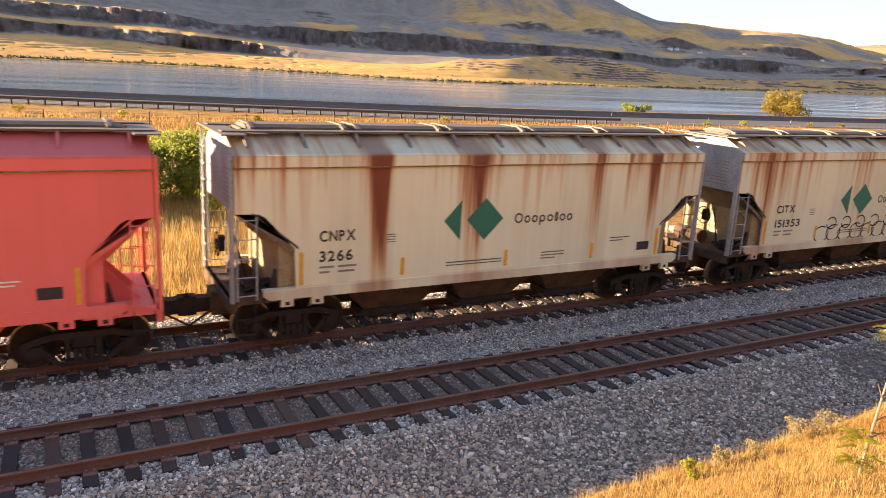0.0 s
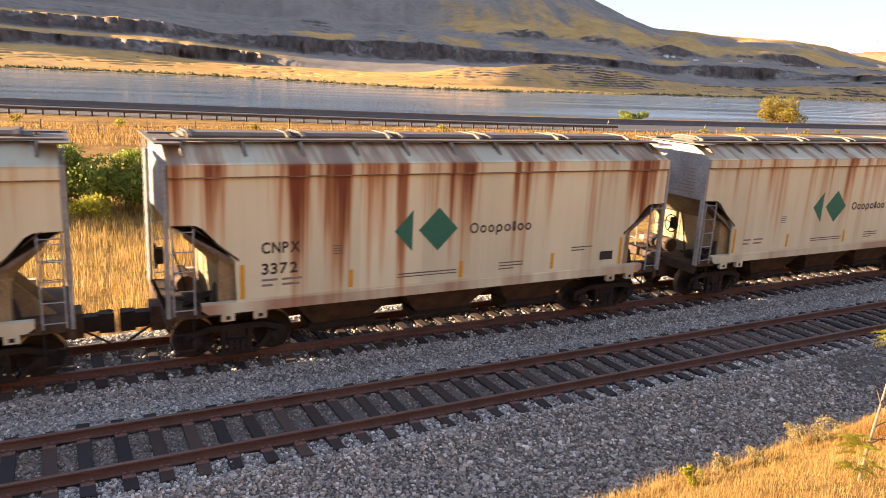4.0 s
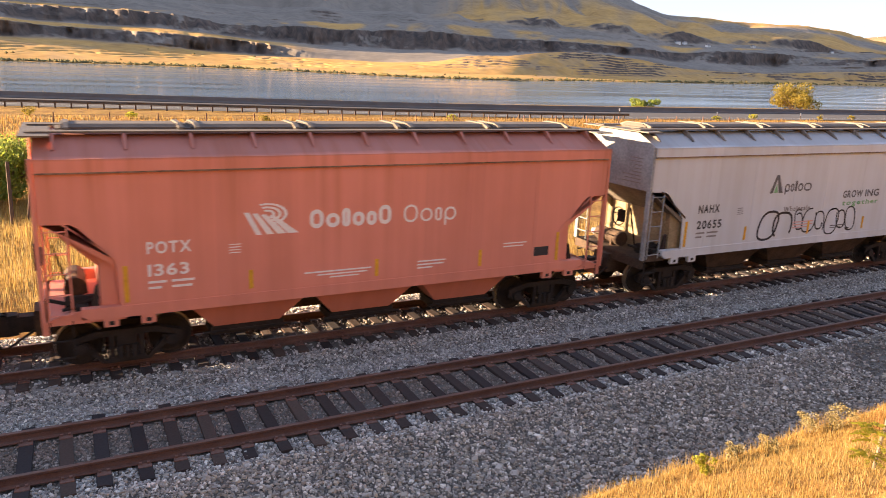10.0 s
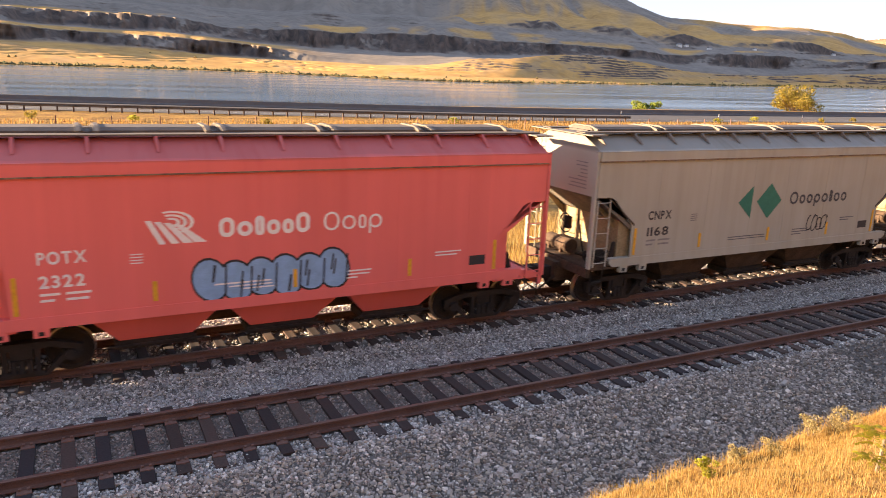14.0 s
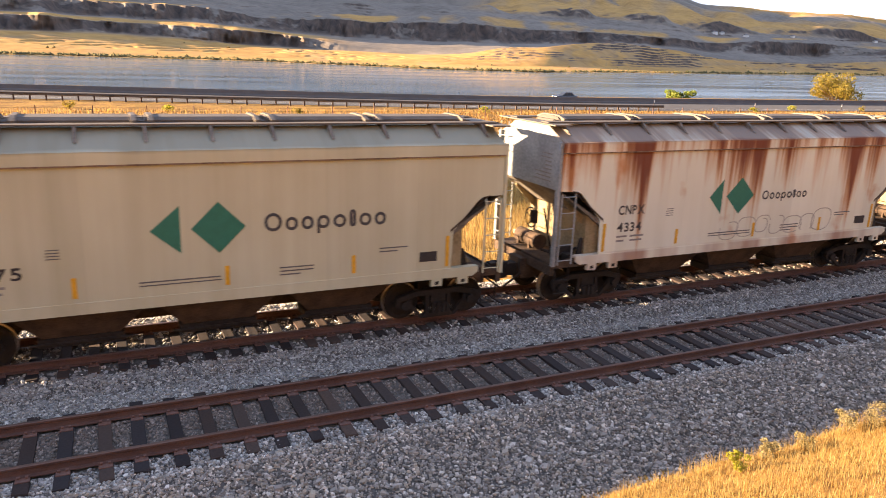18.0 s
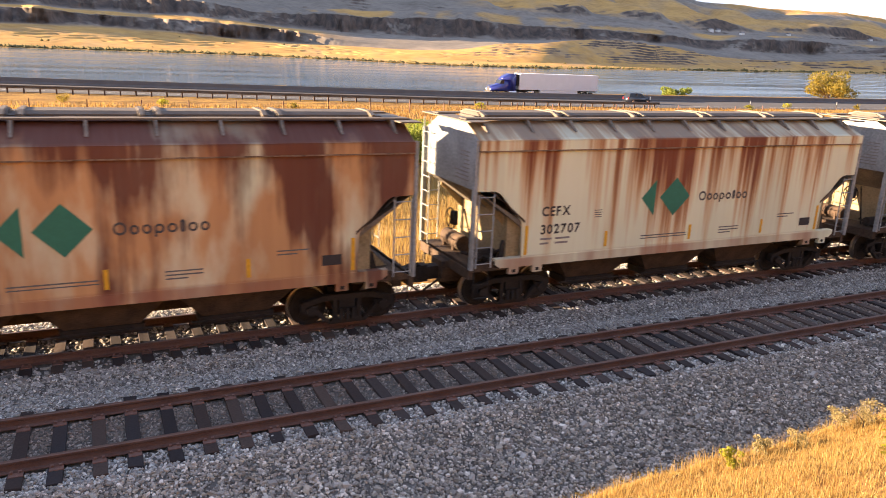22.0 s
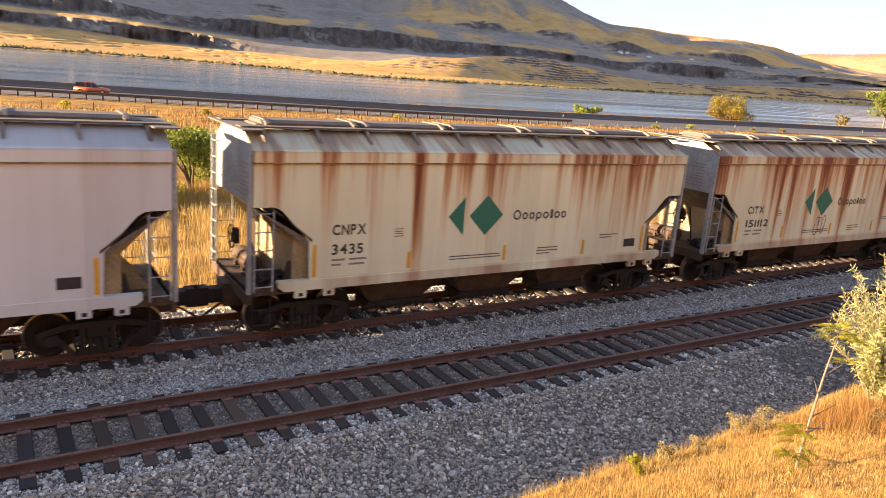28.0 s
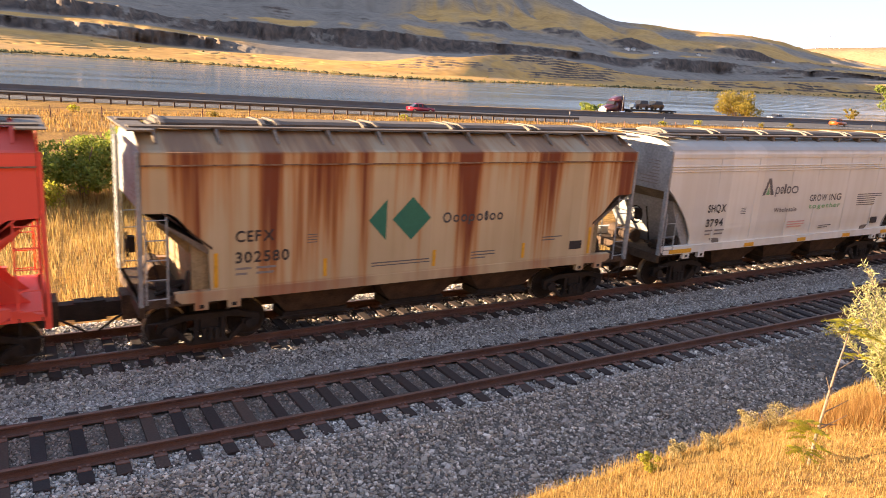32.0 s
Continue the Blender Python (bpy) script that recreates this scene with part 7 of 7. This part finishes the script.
HEAD_LAMP = mat("clear_lamp_glass", (0.75, 0.75, 0.72), 0.15, 0, 5, 0.05, 0)
TAIL_LAMP = mat("red_lamp_glass", (0.35, 0.02, 0.02), 0.2, 0, 5, 0.05, 0)


def road_wheel(parent, x, y, r, w=0.22):
    bm = bmesh.new()
    rod(bm, (x, y - w / 2, r), (x, y + w / 2, r), r, 18)
    tyre = part("tyre", bm, RUBBER, parent)
    bm = bmesh.new()
    rod(bm, (x, y - w / 2 - 0.01, r), (x, y + w / 2 + 0.01, r), r * 0.62, 12)
    part("rim", bm, CHROME, tyre)


def taper(bm, pts, w0, w1):
    """A side outline pushed across, narrower at the top: pts of (x, z)."""
    z0, z1 = min(p[1] for p in pts), max(p[1] for p in pts)
    rows = []
    for s in (-1, 1):
        rows.append([bm.verts.new((x, s * (w0 + (w1 - w0) * (z - z0) / max(1e-6, z1 - z0)) / 2, z)) for x, z in pts])
    A, B = rows
    bm.faces.new(A)
    bm.faces.new(B[::-1])
    for i in range(len(pts)):
        j = (i + 1) % len(pts)
        bm.faces.new((A[j], A[i], B[i], B[j]))
    return fixed(bm)


def road_car(label, colour, length=4.6, height=1.5, suv=False, category="car"):
    """The front looks to +x."""
    car = tagged(new("suv" if suv else "car"), label, category)
    k, h = length / 4.6, height
    paint_ = body_paint("car_body_paint", colour)
    bm = bmesh.new()
    lo = 0.28
    belt = h * 0.62
    outline = [(-2.28, lo), (-2.3, 0.75), (-2.2, belt), (0.75, belt), (2.0, belt * 0.88), (2.25, 0.68), (2.28, lo + 0.05)]
    taper(bm, [(x * k, z) for x, z in outline], 1.84, 1.74)
    bmesh.ops.bevel(bm, geom=bm.edges[:], offset=0.05, segments=2, affect="EDGES")
    part("body", bm, paint_, car, smooth=True)
    bm = bmesh.new()
    rear = -2.12 if suv else -1.75
    taper(bm, [(rear * k, belt - 0.02), (0.95 * k, belt - 0.02), (0.2 * k, h - 0.05), ((-1.95 if suv else -1.1) * k, h - 0.05)], 1.72, 1.36)
    part("window_band", bm, GLASS, car)
    bm = bmesh.new()
    taper(bm, [((-2.0 if suv else -1.2) * k, h - 0.08), (0.28 * k, h - 0.08), (0.1 * k, h), ((-1.85 if suv else -1.05) * k, h)], 1.42, 1.3)
    part("roof", bm, paint_, car)
    for x in (-0.75, 0.0):
        for s in (-1, 1):
            bm = bmesh.new()
            prism(bm, [((x - 0.05) * k, belt - 0.02), ((x + 0.05) * k, belt - 0.02), ((x + 0.03) * k, h - 0.04), ((x - 0.07) * k, h - 0.04)], "y", s * 0.70, s * 0.86)
            part("pillar", fixed(bm), paint_, car)
    for x in (-1.42, 1.42):
        for s in (-1, 1):
            road_wheel(car, x * k, s * 0.82, 0.34)
    for s in (-1, 1):
        bm = bmesh.new()
        box(bm, 2.12 * k, 2.27 * k, s * 0.62 - 0.18, s * 0.62 + 0.18, 0.66, 0.80)
        part("headlight", bm, HEAD_LAMP, car)
        bm = bmesh.new()
        box(bm, -2.31 * k, -2.18 * k, s * 0.72 - 0.12, s * 0.72 + 0.12, 0.72, belt - 0.05)
        part("tail_light", bm, TAIL_LAMP, car)
    return car


def tractor(truck, colour, sleeper=True, stacks=True):
    paint_ = body_paint("truck_body_paint", colour)
    cab = new("tractor")
    cab.parent = truck
    bm = bmesh.new()
    taper(bm, [(0.2, 0.9), (0.2, 2.95), (2.0, 2.95), (2.35, 2.1), (3.75, 1.75), (4.1, 1.55), (4.15, 0.9)], 2.3, 2.1)
    bmesh.ops.bevel(bm, geom=bm.edges[:], offset=0.09, segments=2, affect="EDGES")
    part("cab_body", bm, paint_, cab, smooth=True)
    if sleeper:
        bm = bmesh.new()
        taper(bm, [(-0.75, 0.9), (-0.75, 3.95), (0.35, 3.95), (1.5, 3.35), (1.9, 2.9), (0.3, 2.8), (0.3, 0.9)], 2.45, 2.3)
        bmesh.ops.bevel(bm, geom=bm.edges[:], offset=0.08, segments=2, affect="EDGES")
        part("sleeper", bm, paint_, cab, smooth=True)
    bm = bmesh.new()
    taper(bm, [(1.6, 2.2), (2.38, 2.2), (2.1, 2.85), (1.5, 2.85)], 2.34, 2.2)
    part("windscreen", bm, GLASS, cab)
    bm = bmesh.new()
    box(bm, 4.05, 4.3, -1.15, 1.15, 0.4, 0.95)
    part("bumper", bm, CHROME, cab)
    bm = bmesh.new()
    box(bm, 4.06, 4.17, -0.55, 0.55, 0.95, 1.65)
    part("grille", bm, CHROME, cab)
    for s in (-1, 1):
        bm = bmesh.new()
        box(bm, 3.95, 4.14, s * 0.85 - 0.2, s * 0.85 + 0.2, 1.05, 1.3)
        part("headlight", bm, HEAD_LAMP, cab)
        bm = bmesh.new()
        rod(bm, (0.6, s * 1.02, 0.72), (-0.9, s * 1.02, 0.72), 0.3, 12)
        part("fuel_tank", bm, CHROME, cab)
        if stacks:
            bm = bmesh.new()
            rod(bm, (-0.1, s * 1.25, 1.0), (-0.1, s * 1.25, 4.15), 0.09, 8)
            part("exhaust_stack", bm, CHROME, cab)
    bm = bmesh.new()
    box(bm, -3.3, 3.2, -0.45, 0.45, 0.75, 1.0)
    part("chassis", bm, BLACK, cab)
    for x in (3.3, -1.7, -2.95):
        for s in (-1, 1):
            road_wheel(cab, x, s * 1.02, 0.5, 0.36)
    return cab


def box_trailer(truck, material):
    tr = new("trailer")
    tr.parent = truck
    bm = bmesh.new()
    box(bm, -17.6, -1.45, -1.29, 1.29, 1.2, 4.1)
    bmesh.ops.bevel(bm, geom=bm.edges[:], offset=0.05, segments=1, affect="EDGES")
    part("box", bm, material, tr)
    bm = bmesh.new()
    for x in np.arange(-17.4, -1.5, 1.2):
        box(bm, x - 0.02, x + 0.02, -1.305, 1.305, 1.22, 4.08)
    tagged(part("rib", bm, material, tr), kind="stuff")
    bm = bmesh.new()
    for z in (3.72, 3.45):
        box(bm, -4.8, -2.6, -1.312, -1.306, z, z + 0.2)
    part("trade_mark_bar", bm, DARK_INK, tr)
    bm = bmesh.new()
    box(bm, -1.45, -0.95, -0.9, 0.9, 1.9, 3.9)
    part("refrigeration_unit", bm, BLACK, tr)
    bm = bmesh.new()
    box(bm, -17.5, -1.6, -0.9, 0.9, 1.02, 1.2)
    part("underframe", bm, BLACK, tr)
    for s in (-1, 1):
        bm = bmesh.new()
        box(bm, -13.4, -5.6, s * 1.24 - 0.02, s * 1.24 + 0.02, 0.45, 1.2)
        part("side_skirt", bm, material, tr)
    for x in (-15.0, -16.3):
        for s in (-1, 1):
            road_wheel(tr, x, s * 1.02, 0.5, 0.36)


def tow_car(parent, x, colour, name):
    bm = bmesh.new()
    taper(bm, [(x - 2.2, 1.75), (x - 2.2, 2.5), (x + 0.6, 2.55), (x + 1.9, 2.4), (x + 2.1, 1.75)], 1.9, 1.8)
    body = part(name, bm, colour, parent)
    bm = bmesh.new()
    taper(bm, [(x - 1.9, 2.5), (x + 0.7, 2.5), (x + 0.2, 3.25), (x - 1.7, 3.25)], 1.7, 1.4)
    part("window_band", bm, GLASS, body)
    for dx in (-1.4, 1.3):
        for s in (-1, 1):
            bm = bmesh.new()
            rod(bm, (x + dx, s * 0.85 - 0.12, 1.75), (x + dx, s * 0.85 + 0.12, 1.75), 0.42, 14)
            part("tyre", bm, RUBBER, body)


VEHICLES = []


def drives(ob, lane, rows, west):
    """rows of seconds and x; before and after them the vehicle keeps its speed."""
    (t0, x0), (t1, x1) = rows[0], rows[1]
    (t2, x2), (t3, x3) = rows[-2], rows[-1]
    a, b = (x1 - x0) / (t1 - t0), (x3 - x2) / (t3 - t2)
    full = ([(0, x0 - a * t0)] if t0 > 0 else []) + list(rows) + ([(32, x3 + b * (32 - t3))] if t3 < 32 else [])
    out = []
    for t, x in full:
        m = float(road_mid(x))
        slope = math.degrees(math.atan2(float(road_mid(x + 1)) - m, 1.0))
        out.append((t, pose(x, m + lane, -0.985, 0, 0, slope + (180 if west else 0))))
    VEHICLES.append((ob, out))


drives(road_car("black sedan on the highway", (0.02, 0.02, 0.025)), 6.0, [(16.5, 136.9), (18, 79.5), (19, 44.5), (20, 10.3), (20.5, -7.4)], True)
drives(road_car("dark blue-black sport utility vehicle on the highway", (0.018, 0.022, 0.035), 4.9, 1.75, True), -8.0, [(19.5, -3.6), (20, 15.0), (21, 49.5), (22, 86.0), (23, 126.0)], False)
drives(road_car("orange sport utility vehicle on the highway", (0.50, 0.10, 0.012), 4.6, 1.68, True), -8.0, [(28, 12.4), (29, 48.9), (30, 86.0), (31, 127.0), (32, 171.0)], False)
drives(road_car("dark red hatchback on the highway", (0.28, 0.012, 0.025), 4.4, 1.5), -8.0, [(31, 21.9), (31.5, 40.4), (32, 59.2)], False)
drives(road_car("grey sedan on the highway", (0.16, 0.16, 0.165)), 6.0, [(31, 205.0), (32, 166.9)], True)
semi = tagged(new("semi_truck"), "blue semi truck with a long white trailer", "truck")
tractor(semi, (0.015, 0.025, 0.20), True, False)
box_trailer(semi, mat("white_trailer_panel", (0.72, 0.72, 0.74), 0.5, 0, 1, 0.06, 0.05))
drives(semi, 5.6, [(20, 142.0), (21, 107.0), (22, 68.6), (23, 36.0), (24, 4.4)], True)
hauler = tagged(new("flatbed_truck"), "maroon semi hauling two dark vehicles on a flatbed", "truck")
tractor(hauler, (0.06, 0.012, 0.02), True, True)
bm = bmesh.new()
box(bm, -16.5, -1.6, -1.28, 1.28, 1.02, 1.3)
deck = part("flatbed", bm, BLACK, hauler)
for x in (-14.0, -15.3):
    for s in (-1, 1):
        road_wheel(deck, x, s * 1.02, 0.5, 0.36)
tow_car(hauler, -6.2, body_paint("blue_vehicle_paint", (0.02, 0.04, 0.07)), "loaded_vehicle")
tow_car(hauler, -10.6, body_paint("black_vehicle_paint", (0.015, 0.02, 0.025)), "loaded_vehicle")
drives(hauler, 5.6, [(30, 194.0), (31, 150.5), (32, 113.0)], True)


# ---- what moves ----
def travel(t):
    """Metres that the train has gone at t seconds."""
    return -2.34 + 15.4186 * t + 0.01073 * t * t - 0.00013845 * t ** 3


def motions():
    for ob, rows in VEHICLES:
        walk(ob, rows)
    for k, (car, *_) in train.items():
        walk(car, [(t, pose(k * PITCH + PITCH / 2 + SLACK.get(k, 0.0) - travel(t), TRACK_Y, 0)) for t in range(0, 33, 2)])
        # the wheels roll while the car is near
        times = [i / FPS for i in range(0, 32 * FPS + 1) if -9 < k * PITCH + PITCH / 2 - travel(i / FPS) < 40]
        turn = [-math.degrees(travel(t) / 0.457) for t in times]
        if not times:
            continue
        for bogie in car.children:
            for ws in bogie.children:
                if ws.name.startswith("wheelset"):
                    x, y, z = ws.location
                    rows = [(t, pose(x, y, z, 0, a, 0)) for t, a in zip(times, turn)]
                    first, last = pose(x, y, z, 0, turn[0], 0), pose(x, y, z, 0, turn[-1], 0)
                    walk(ws, ([(0, first)] if times[0] > 0 else []) + rows + ([(32, last)] if times[-1] < 32 else []))


motions()
